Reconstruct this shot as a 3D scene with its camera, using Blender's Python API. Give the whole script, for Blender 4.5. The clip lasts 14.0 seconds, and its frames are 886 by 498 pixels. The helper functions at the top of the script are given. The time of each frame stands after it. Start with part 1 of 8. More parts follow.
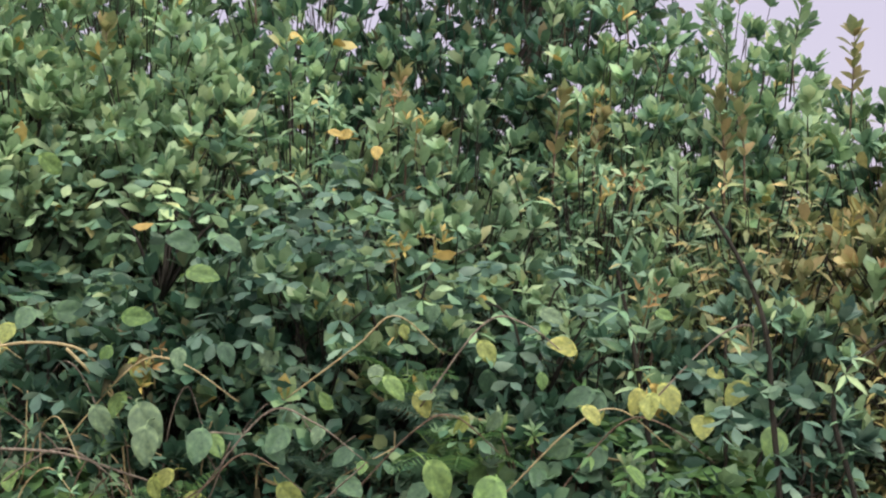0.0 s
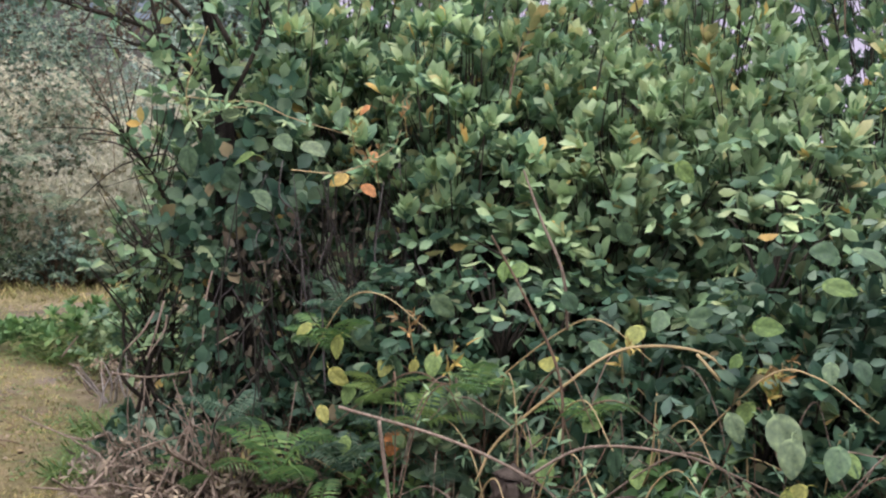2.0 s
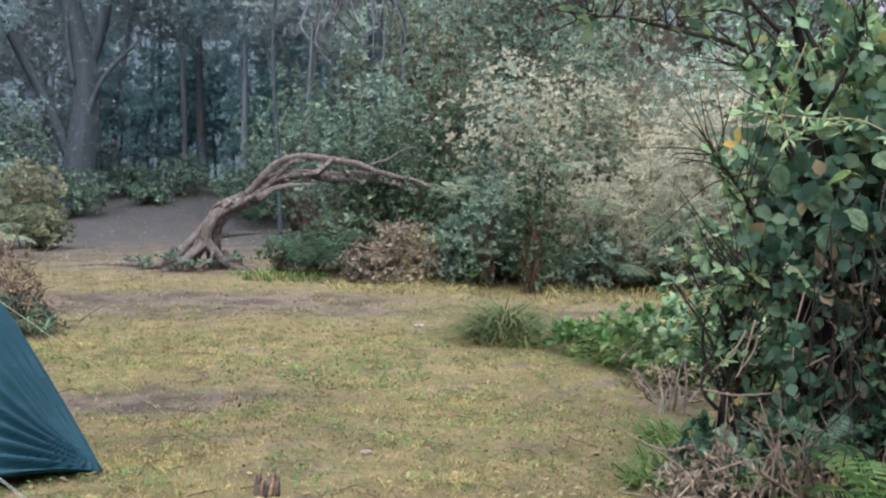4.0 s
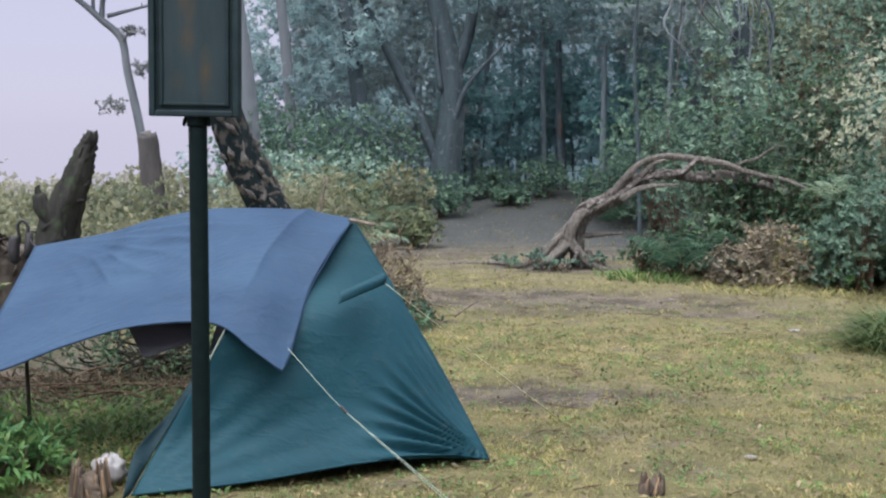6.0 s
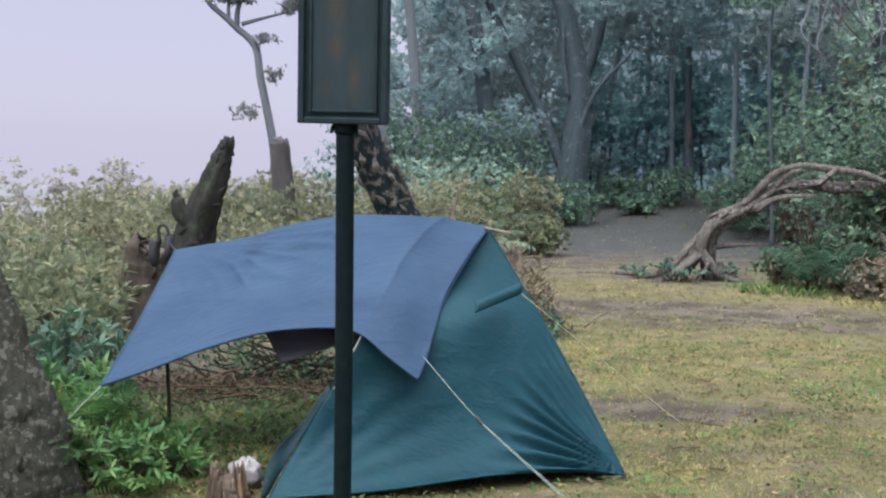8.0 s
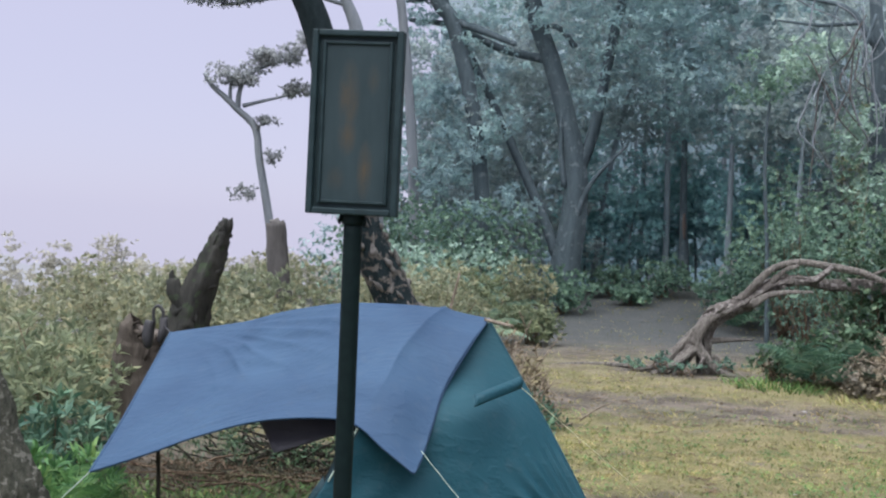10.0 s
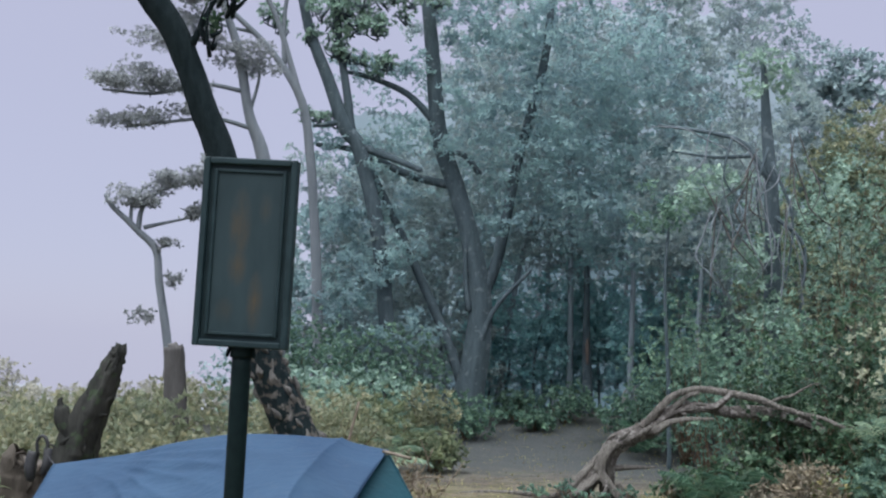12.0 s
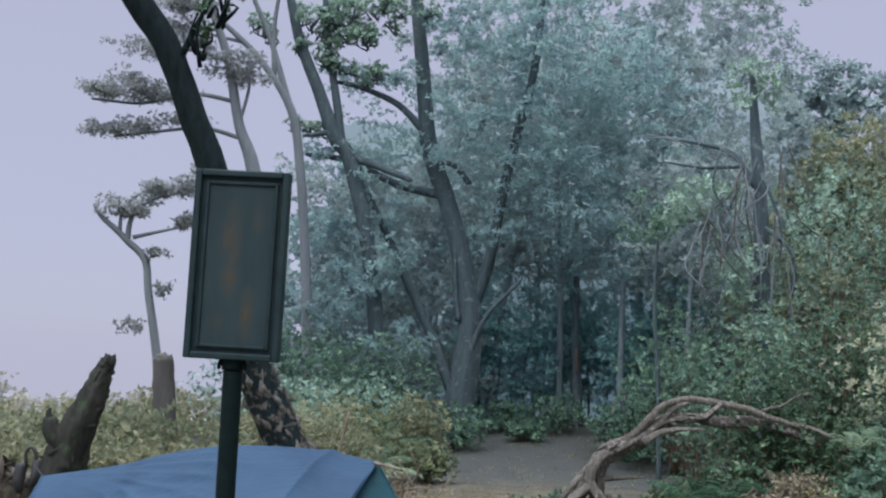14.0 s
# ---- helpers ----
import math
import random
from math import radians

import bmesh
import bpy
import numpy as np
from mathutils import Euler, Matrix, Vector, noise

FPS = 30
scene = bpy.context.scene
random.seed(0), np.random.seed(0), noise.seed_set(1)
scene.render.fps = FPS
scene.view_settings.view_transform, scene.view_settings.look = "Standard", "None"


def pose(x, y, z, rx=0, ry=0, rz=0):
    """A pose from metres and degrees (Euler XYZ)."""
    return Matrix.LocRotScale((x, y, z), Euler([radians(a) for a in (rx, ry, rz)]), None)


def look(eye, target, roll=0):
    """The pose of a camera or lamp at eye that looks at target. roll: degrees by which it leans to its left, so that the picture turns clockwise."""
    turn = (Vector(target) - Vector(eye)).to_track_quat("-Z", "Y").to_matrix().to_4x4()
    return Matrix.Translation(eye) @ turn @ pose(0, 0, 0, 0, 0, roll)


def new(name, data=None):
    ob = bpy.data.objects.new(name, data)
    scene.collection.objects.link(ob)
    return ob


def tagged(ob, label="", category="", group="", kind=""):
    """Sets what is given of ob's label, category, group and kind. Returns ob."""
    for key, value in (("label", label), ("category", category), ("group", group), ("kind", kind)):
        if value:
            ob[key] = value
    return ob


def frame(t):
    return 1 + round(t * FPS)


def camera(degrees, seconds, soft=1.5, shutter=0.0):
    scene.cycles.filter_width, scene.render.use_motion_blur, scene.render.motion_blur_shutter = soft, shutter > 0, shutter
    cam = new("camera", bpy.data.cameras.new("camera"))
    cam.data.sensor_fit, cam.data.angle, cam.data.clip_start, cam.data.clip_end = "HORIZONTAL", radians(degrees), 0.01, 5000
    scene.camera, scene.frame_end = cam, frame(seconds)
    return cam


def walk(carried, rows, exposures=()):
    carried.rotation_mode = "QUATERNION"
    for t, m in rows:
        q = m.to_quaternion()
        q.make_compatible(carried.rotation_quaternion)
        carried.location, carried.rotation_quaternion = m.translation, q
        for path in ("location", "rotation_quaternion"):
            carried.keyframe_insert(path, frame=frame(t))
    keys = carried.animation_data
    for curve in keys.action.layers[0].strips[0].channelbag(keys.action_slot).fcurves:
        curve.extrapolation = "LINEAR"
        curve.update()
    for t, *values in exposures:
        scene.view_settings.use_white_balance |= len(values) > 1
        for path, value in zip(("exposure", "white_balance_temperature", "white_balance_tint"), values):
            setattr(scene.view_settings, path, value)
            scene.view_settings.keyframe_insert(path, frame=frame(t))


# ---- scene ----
cam = camera(41.0, 14.0, soft=2.2)
PATH = [
    (0, (1.119, -0.796, 1.492), (2.862, 0.175, 1.352), 1.7),
    (0.5, (1.015, -0.647, 1.457), (2.688, 0.441, 1.322), 2.2),
    (1, (0.973, -0.573, 1.486), (2.484, 0.725, 1.302), 2.1),
    (1.3, (0.934, -0.532, 1.479), (2.334, 0.884, 1.29), 2.1),
    (1.5, (0.884, -0.44, 1.46), (2.253, 1.007, 1.283), 2.2),
    (2, (0.735, -0.313, 1.454), (2.009, 1.222, 1.309), 2.7),
    (2.5, (0.571, -0.204, 1.47), (1.758, 1.4, 1.322), 3.1),
    (3, (0.528, -0.2, 1.502), (1.547, 1.513, 1.333), 2.8),
    (3.5, (0.468, -0.165, 1.493), (1.277, 1.657, 1.326), 2.5),
    (4, (0.417, -0.168, 1.517), (0.961, 1.748, 1.336), 2.0),
    (4.2, (0.41, -0.137, 1.514), (0.845, 1.806, 1.325), 1.4),
    (6.3, (0.233, -0.122, 1.481), (0.166, 1.867, 1.289), 1.2),
    (6.5, (0.22, -0.112, 1.48), (0.129, 1.876, 1.287), 1.2),
    (7, (0.206, -0.104, 1.481), (0.051, 1.881, 1.288), 1.2),
    (7.5, (0.181, -0.09, 1.479), (-0.025, 1.89, 1.293), 1.1),
    (7.7, (0.181, -0.078, 1.482), (-0.043, 1.901, 1.297), 1.1),
    (9.8, (0.128, -0.018, 1.504), (-0.117, 1.965, 1.406), 2.5),
    (10, (0.126, -0.007, 1.512), (-0.101, 1.979, 1.469), 3.0),
    (10.5, (0.123, 0.041, 1.528), (-0.055, 2.032, 1.591), 3.3),
    (11, (0.122, 0.061, 1.541), (-0.008, 2.052, 1.674), 3.5),
    (11.5, (0.148, 0.084, 1.542), (0.049, 2.075, 1.702), 3.4),
    (12, (0.152, 0.068, 1.543), (0.071, 2.059, 1.715), 3.3),
    (12.5, (0.15, 0.069, 1.547), (0.08, 2.06, 1.73), 3.2),
    (13, (0.139, 0.071, 1.548), (0.073, 2.061, 1.737), 3.3),
    (13.5, (0.133, 0.082, 1.551), (0.069, 2.072, 1.74), 3.4),
    (14, (0.145, 0.067, 1.55), (0.081, 2.057, 1.739), 3.3),
]
walk(cam, [(t, look(e, g, r)) for t, e, g, r in PATH],
     [(0, 0.76, 6500, 17), (1.5, 0.78, 6420, 25), (2.5, 0.74, 6300, 28), (4.2, 0.76, 6080, 20), (6.5, 0.64, 6000, 12), (10, 0.70, 5930, 12), (12, 0.45, 5800, 8), (14, 0.36, 5800, 8)])

# ---- light: bright fog all round, a wide veiled sun high up ----
SUN_EL, SUN_AZ = 74.0, 215.0
world = bpy.data.worlds.new("misty_sky")
scene.world = world
world.use_nodes = True
wn, wl = world.node_tree.nodes, world.node_tree.links
wn.clear()
sky = wn.new("ShaderNodeTexSky")
sky.sky_type = "NISHITA"
sky.sun_disc = False
sky.sun_elevation, sky.sun_rotation = radians(SUN_EL), radians(SUN_AZ)
sky.air_density, sky.dust_density, sky.altitude = 1.0, 4.0, 1800
sky_bg, fog_bg = wn.new("ShaderNodeBackground"), wn.new("ShaderNodeBackground")
sky_bg.inputs["Strength"].default_value = 0.012
fog_bg.inputs["Color"].default_value = (0.615, 0.575, 0.68, 1)
fog_bg.inputs["Strength"].default_value = 0.60
both, wout = wn.new("ShaderNodeAddShader"), wn.new("ShaderNodeOutputWorld")
wl.new(sky.outputs["Color"], sky_bg.inputs["Color"])
wl.new(sky_bg.outputs[0], both.inputs[0])
wl.new(fog_bg.outputs[0], both.inputs[1])
wl.new(both.outputs[0], wout.inputs["Surface"])
sun = new("sun", bpy.data.lights.new("sun", "SUN"))
sun.data.energy, sun.data.angle, sun.data.color = 5.0, radians(90), (1.0, 0.97, 0.90)
az, el = radians(SUN_AZ), radians(SUN_EL)
sun.matrix_world = look((math.sin(az) * math.cos(el) * 50, math.cos(az) * math.cos(el) * 50, math.sin(el) * 50), (0, 0, 0))

# ---- materials ----
def node_mat(name):
    m = bpy.data.materials.new(name)
    m.use_nodes = True
    n, l = m.node_tree.nodes, m.node_tree.links
    return m, n, l, n["Principled BSDF"]


def ramp(n, stops):
    r = n.new("ShaderNodeValToRGB")
    e = r.color_ramp.elements
    while len(e) < len(stops):
        e.new(0.5)
    for k, (p, c) in enumerate(stops):
        e[k].position, e[k].color = p, (*c, 1)
    return r


def ramp_of(n, l, value, lo, hi):
    r = ramp(n, [(0.3, lo), (0.7, hi)])
    l.new(value, r.inputs[0])
    return r.outputs[0]


def noise_tex(n, l, scale, detail=4, rough=0.6, stretch=(1, 1, 1), coord="Object"):
    tc, mp, t = n.new("ShaderNodeTexCoord"), n.new("ShaderNodeMapping"), n.new("ShaderNodeTexNoise")
    mp.inputs["Scale"].default_value = stretch
    t.inputs["Scale"].default_value, t.inputs["Detail"].default_value, t.inputs["Roughness"].default_value = scale, detail, rough
    l.new(tc.outputs[coord], mp.inputs["Vector"])
    l.new(mp.outputs[0], t.inputs["Vector"])
    return t


def bump(n, l, bsdf, height, strength, distance):
    b = n.new("ShaderNodeBump")
    b.inputs["Strength"].default_value, b.inputs["Distance"].default_value = strength, distance
    l.new(height, b.inputs["Height"])
    l.new(b.outputs[0], bsdf.inputs["Normal"])
    return b


def mix_rgb(n, l, fac, a, b, how="MIX"):
    m = n.new("ShaderNodeMix")
    m.data_type, m.blend_type = "RGBA", how
    for sock, v in ((m.inputs[0], fac), (m.inputs[6], a), (m.inputs[7], b)):
        if isinstance(v, (int, float)):
            sock.default_value = v
        elif isinstance(v, tuple):
            sock.default_value = (*v, 1)
        else:
            l.new(v, sock)
    return m.outputs[2]


def leaf_mat(name, stops, rough=0.45, through_light=0.25, patch=0.35, spec=0.22, cluster=1.0, single_leaf=False):
    """Leaves: every leaf its own tone, broad drifts of lighter and darker growth, some light coming through."""
    m, n, l, b = node_mat(name)
    geo = n.new("ShaderNodeNewGeometry")
    r = ramp(n, stops)
    l.new(n.new("ShaderNodeObjectInfo").outputs["Random"] if single_leaf else geo.outputs["Random Per Island"], r.inputs[0])
    big = noise_tex(n, l, 1.1, 3)
    tone = ramp(n, [(0.3, (1 - patch,) * 3), (0.7, (1 + patch, 1 + patch * 0.9, 1 + patch * 0.4))])
    l.new(big.outputs[0], tone.inputs[0])
    col = mix_rgb(n, l, 1.0, r.outputs[0], tone.outputs[0], "MULTIPLY")
    mid = noise_tex(n, l, 6.5, 2)
    drift = ramp(n, [(0.32, (0.68, 0.74, 0.78)), (0.68, (1.32, 1.28, 1.15))])
    l.new(mid.outputs[0], drift.inputs[0])
    col = mix_rgb(n, l, cluster, col, drift.outputs[0], "MULTIPLY")
    fine = noise_tex(n, l, 5 if single_leaf else 60, 4 if single_leaf else 2)
    spot = ramp(n, [(0.35, (0.88, 0.9, 0.86)), (0.65, (1.06, 1.06, 1.03))])
    l.new(fine.outputs[0], spot.inputs[0])
    col = mix_rgb(n, l, 1.0, col, spot.outputs[0], "MULTIPLY")
    l.new(col, b.inputs["Base Color"])
    b.inputs["Roughness"].default_value = rough
    b.inputs["Specular IOR Level"].default_value = spec
    tr, mx = n.new("ShaderNodeBsdfTranslucent"), n.new("ShaderNodeMixShader")
    l.new(col, tr.inputs["Color"])
    mx.inputs[0].default_value = through_light
    l.new(b.outputs[0], mx.inputs[1])
    l.new(tr.outputs[0], mx.inputs[2])
    l.new(mx.outputs[0], n["Material Output"].inputs["Surface"])
    return m


def bark_mat(name, dark, light, lichen=None, scale=9, amount=0.55, strength=0.8, below=0.0, rusty=None):
    m, n, l, b = node_mat(name)
    a = noise_tex(n, l, scale, 8, 0.7, (1, 1, 0.25))
    r = ramp(n, [(0.3, dark), (0.7, light)])
    l.new(a.outputs[0], r.inputs[0])
    col = r.outputs[0]
    if lichen:
        p = noise_tex(n, l, scale * 0.7, 5, 0.65)
        f = ramp(n, [(amount, (0, 0, 0)), (amount + 0.06, (1, 1, 1))])
        l.new(p.outputs[0], f.inputs[0])
        fac = f.outputs[0]
        if below:
            tc, sp = n.new("ShaderNodeTexCoord"), n.new("ShaderNodeSeparateXYZ")
            reach = ramp(n, [(0.0, (1, 1, 1)), (1.0, (0, 0, 0))])
            mr = n.new("ShaderNodeMapRange")
            mr.inputs["From Min"].default_value, mr.inputs["From Max"].default_value = below * 0.6, below * 1.2
            l.new(tc.outputs["Object"], sp.inputs[0])
            l.new(sp.outputs["Z"], mr.inputs["Value"])
            l.new(mr.outputs[0], reach.inputs[0])
            fac = mix_rgb(n, l, 1.0, f.outputs[0], reach.outputs[0], "MULTIPLY")
        if rusty:
            q = noise_tex(n, l, scale * 0.45, 3, 0.6)
            lichen = mix_rgb(n, l, ramp_of(n, l, q.outputs[0], (0, 0, 0), (1, 1, 1)), lichen, rusty)
        col = mix_rgb(n, l, fac, col, lichen)
    l.new(col, b.inputs["Base Color"])
    b.inputs["Roughness"].default_value, b.inputs["Specular IOR Level"].default_value = 0.9, 0.15
    bump(n, l, b, a.outputs[0], strength, 0.035)
    return m


def plain_mat(name, c1, c2, scale=20, rough=0.7, metal=0.0, strength=0.2, stretch=(1, 1, 1), depth=0.004, spec=0.5):
    m, n, l, b = node_mat(name)
    a = noise_tex(n, l, scale, 6, 0.65, stretch)
    r = ramp(n, [(0.3, c1), (0.7, c2)])
    l.new(a.outputs[0], r.inputs[0])
    l.new(r.outputs[0], b.inputs["Base Color"])
    b.inputs["Roughness"].default_value, b.inputs["Metallic"].default_value = rough, metal
    b.inputs["Specular IOR Level"].default_value = spec
    bump(n, l, b, a.outputs[0], strength, depth)
    return m


def cloth_mat(name, colour, pale, rough, sheen=0.0):
    m, n, l, b = node_mat(name)
    a = noise_tex(n, l, 2.5, 5, 0.6)
    r = ramp(n, [(0.3, colour), (0.72, pale)])
    l.new(a.outputs[0], r.inputs[0])
    dirt = noise_tex(n, l, 14, 6, 0.7)
    f = ramp(n, [(0.55, (0, 0, 0)), (0.8, (0.14, 0.14, 0.14))])
    l.new(dirt.outputs[0], f.inputs[0])
    l.new(mix_rgb(n, l, f.outputs[0], r.outputs[0], (0.16, 0.17, 0.17)), b.inputs["Base Color"])
    b.inputs["Roughness"].default_value = rough
    b.inputs["Specular IOR Level"].default_value = 0.3
    wrinkle = noise_tex(n, l, 7, 5, 0.55, (0.55, 1.7, 1.3))
    ridge = ramp(n, [(0.42, (0, 0, 0)), (0.5, (1, 1, 1)), (0.58, (0, 0, 0))])
    l.new(wrinkle.outputs[0], ridge.inputs[0])
    first = bump(n, l, b, ridge.outputs[0], 0.25, 0.010)
    weave = noise_tex(n, l, 22, 4, 0.5, (1, 0.4, 1))
    second = n.new("ShaderNodeBump")
    second.inputs["Strength"].default_value, second.inputs["Distance"].default_value = 0.15, 0.005
    l.new(weave.outputs[0], second.inputs["Height"])
    l.new(first.outputs[0], second.inputs["Normal"])
    l.new(second.outputs[0], b.inputs["Normal"])
    tr, mx = n.new("ShaderNodeBsdfTranslucent"), n.new("ShaderNodeMixShader")
    l.new(r.outputs[0], tr.inputs["Color"])
    mx.inputs[0].default_value = 0.22
    l.new(b.outputs[0], mx.inputs[1])
    l.new(tr.outputs[0], mx.inputs[2])
    l.new(mx.outputs[0], n["Material Output"].inputs["Surface"])
    return m


LEAF_SHRUB = leaf_mat("leaf_shrub", [(0.0, (0.064, 0.144, 0.108)), (0.35, (0.122, 0.237, 0.153)), (0.75, (0.204, 0.335, 0.201)), (0.96, (0.293, 0.395, 0.226)), (0.99, (0.466, 0.335, 0.119))], 0.45)
LEAF_LIME = leaf_mat("leaf_lime", [(0.0, (0.109, 0.213, 0.138)), (0.5, (0.181, 0.304, 0.187)), (0.95, (0.265, 0.366, 0.221)), (0.99, (0.414, 0.329, 0.125))], 0.48)
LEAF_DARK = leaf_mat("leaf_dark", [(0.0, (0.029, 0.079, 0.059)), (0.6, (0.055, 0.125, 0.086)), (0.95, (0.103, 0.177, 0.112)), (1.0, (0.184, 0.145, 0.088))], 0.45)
LEAF_GREY = leaf_mat("leaf_greygreen", [(0.0, (0.044, 0.103, 0.081)), (0.6, (0.089, 0.168, 0.133)), (1.0, (0.155, 0.234, 0.187))], 0.5)
LEAF_RUSSET = leaf_mat("leaf_russet", [(0.0, (0.134, 0.200, 0.101)), (0.5, (0.222, 0.263, 0.133)), (0.8, (0.355, 0.326, 0.159)), (1.0, (0.444, 0.336, 0.175))], 0.5)
LEAF_TINGED = leaf_mat("leaf_tinged", [(0.0, (0.17, 0.21, 0.10)), (0.45, (0.25, 0.25, 0.13)), (0.85, (0.33, 0.275, 0.145)), (1.0, (0.35, 0.235, 0.13))], 0.55, 0.4)
LEAF_BIG = leaf_mat("leaf_big", [(0.0, (0.041, 0.090, 0.060)), (0.5, (0.074, 0.139, 0.084)), (1.0, (0.118, 0.177, 0.112))], 0.55, 0.2, spec=0.2, single_leaf=True)
# leaves of the wood and misty trees: haze is painted into these pale bluish colours
LEAF_MIST = leaf_mat("leaf_misted", [(0.0, (0.222, 0.327, 0.300)), (0.6, (0.277, 0.387, 0.345)), (1.0, (0.338, 0.446, 0.384))], 0.55, 0.32, 0.15, 0.3, 0.5)
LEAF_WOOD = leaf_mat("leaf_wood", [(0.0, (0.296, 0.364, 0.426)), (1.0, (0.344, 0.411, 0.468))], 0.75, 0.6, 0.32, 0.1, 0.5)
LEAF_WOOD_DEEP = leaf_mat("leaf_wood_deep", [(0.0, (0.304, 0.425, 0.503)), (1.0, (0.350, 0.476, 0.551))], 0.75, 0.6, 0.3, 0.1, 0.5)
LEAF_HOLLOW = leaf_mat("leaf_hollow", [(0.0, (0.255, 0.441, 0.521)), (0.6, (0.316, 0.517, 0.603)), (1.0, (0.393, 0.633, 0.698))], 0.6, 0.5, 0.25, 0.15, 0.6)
LEAF_PALE = leaf_mat("leaf_hazed", [(0.0, (0.29, 0.305, 0.335)), (1.0, (0.34, 0.355, 0.385))], 0.6, 0.75, 0.1, 0.1, 0.2)
LEAF_YOUNG = leaf_mat("leaf_young", [(0.0, (0.169, 0.289, 0.157)), (0.6, (0.240, 0.365, 0.201)), (0.9, (0.325, 0.420, 0.233)), (1.0, (0.402, 0.385, 0.185))], 0.5, 0.35, 0.2, 0.5, 0.6)
# far-tree leaves with the fog's paleness put into the base colour
LEAF_FOG = leaf_mat("leaf_fogged", [(0.0, (0.28, 0.36, 0.41)), (1.0, (0.34, 0.42, 0.46))], 0.6, 0.32, 0.1, 0.3, 0.4)
# bank leaves, lightened in the base colour to stand in for mist
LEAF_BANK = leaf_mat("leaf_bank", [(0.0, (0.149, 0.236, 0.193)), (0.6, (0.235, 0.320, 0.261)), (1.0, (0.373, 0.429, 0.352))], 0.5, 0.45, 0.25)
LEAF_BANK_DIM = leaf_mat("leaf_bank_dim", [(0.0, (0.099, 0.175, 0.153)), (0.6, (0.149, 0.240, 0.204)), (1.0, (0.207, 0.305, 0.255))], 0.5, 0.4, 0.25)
LEAF_THORN = leaf_mat("leaf_thorn", [(0.0, (0.035, 0.075, 0.05)), (0.6, (0.07, 0.125, 0.08)), (1.0, (0.13, 0.18, 0.12))], 0.45, 0.25, 0.25)
# slope, far-bank and rim leaves: paled and greyed as painted haze
LEAF_OLIVE = leaf_mat("leaf_olive", [(0.0, (0.149, 0.177, 0.133)), (0.6, (0.203, 0.234, 0.175)), (1.0, (0.284, 0.298, 0.224))], 0.55, 0.45, 0.25, 0.2, 0.7)
LEAF_ASHEN = leaf_mat("leaf_bank_hazed", [(0.0, (0.394, 0.420, 0.354)), (0.6, (0.464, 0.483, 0.412)), (1.0, (0.568, 0.564, 0.487))], 0.75, 0.68, 0.2, 0.06, 0.6)
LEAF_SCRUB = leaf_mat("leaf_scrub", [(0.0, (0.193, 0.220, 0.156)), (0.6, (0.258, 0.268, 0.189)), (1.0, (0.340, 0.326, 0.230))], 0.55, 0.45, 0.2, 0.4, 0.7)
LEAF_RIM_HAZE = leaf_mat("leaf_rim_haze", [(0.0, (0.40, 0.39, 0.36)), (1.0, (0.47, 0.455, 0.42))], 0.75, 0.65, 0.15, 0.05, 0.4)
LEAF_SAGE = leaf_mat("leaf_sage", [(0.0, (0.13, 0.165, 0.115)), (0.6, (0.19, 0.225, 0.155)), (1.0, (0.27, 0.29, 0.20))], 0.6, 0.4, 0.3, 0.15, 0.8)
LEAF_FERN = leaf_mat("leaf_fern", [(0.0, (0.06, 0.15, 0.06)), (0.7, (0.11, 0.22, 0.085)), (1.0, (0.17, 0.27, 0.10))], 0.5, 0.3, 0.2)
LEAF_DEAD = leaf_mat("leaf_dead", [(0.0, (0.09, 0.075, 0.058)), (0.6, (0.17, 0.14, 0.108)), (1.0, (0.27, 0.225, 0.175))], 0.8, 0.15, 0.3, 0.2)
LEAF_HEAP = leaf_mat("leaf_heap", [(0.0, (0.14, 0.125, 0.105)), (0.6, (0.25, 0.215, 0.185)), (1.0, (0.36, 0.315, 0.27))], 0.8, 0.25, 0.3, 0.2)
# dead leaves darkened in colour for the shade under tarp and creepers
LEAF_DEAD_DARK = leaf_mat("leaf_dead_dark", [(0.0, (0.05, 0.045, 0.036)), (0.6, (0.10, 0.088, 0.07)), (1.0, (0.17, 0.15, 0.12))], 0.8, 0.15, 0.3, 0.2)
GRASS = leaf_mat("grass_blades", [(0.0, (0.146, 0.167, 0.072)), (0.4, (0.241, 0.247, 0.111)), (0.7, (0.330, 0.305, 0.161)), (0.9, (0.408, 0.357, 0.223)), (1.0, (0.251, 0.178, 0.117))], 0.6, 0.35, 0.4, 0.3, 1.0)
LEAF_STRAW = leaf_mat("leaf_straw", [(0.0, (0.17, 0.135, 0.085)), (0.6, (0.27, 0.215, 0.13)), (1.0, (0.38, 0.31, 0.20))], 0.8, 0.2, 0.3, 0.2)
GRASS_GREEN = leaf_mat("grass_green", [(0.0, (0.06, 0.14, 0.045)), (0.6, (0.12, 0.21, 0.07)), (1.0, (0.20, 0.26, 0.10))], 0.5, 0.3, 0.25, 0.3)
BARK = bark_mat("bark_brown", (0.03, 0.025, 0.02), (0.11, 0.095, 0.078))
GRASS_DARK = leaf_mat("grass_dark", [(0.0, (0.05, 0.09, 0.04)), (0.6, (0.09, 0.14, 0.06)), (1.0, (0.17, 0.18, 0.09))], 0.5, 0.3, 0.25, 0.3)
# stump and leaning-trunk bark, base tones darkened to imitate backlight
BARK_STUMP = bark_mat("bark_stump", (0.016, 0.018, 0.017), (0.068, 0.066, 0.058), (0.05, 0.065, 0.04), 12)
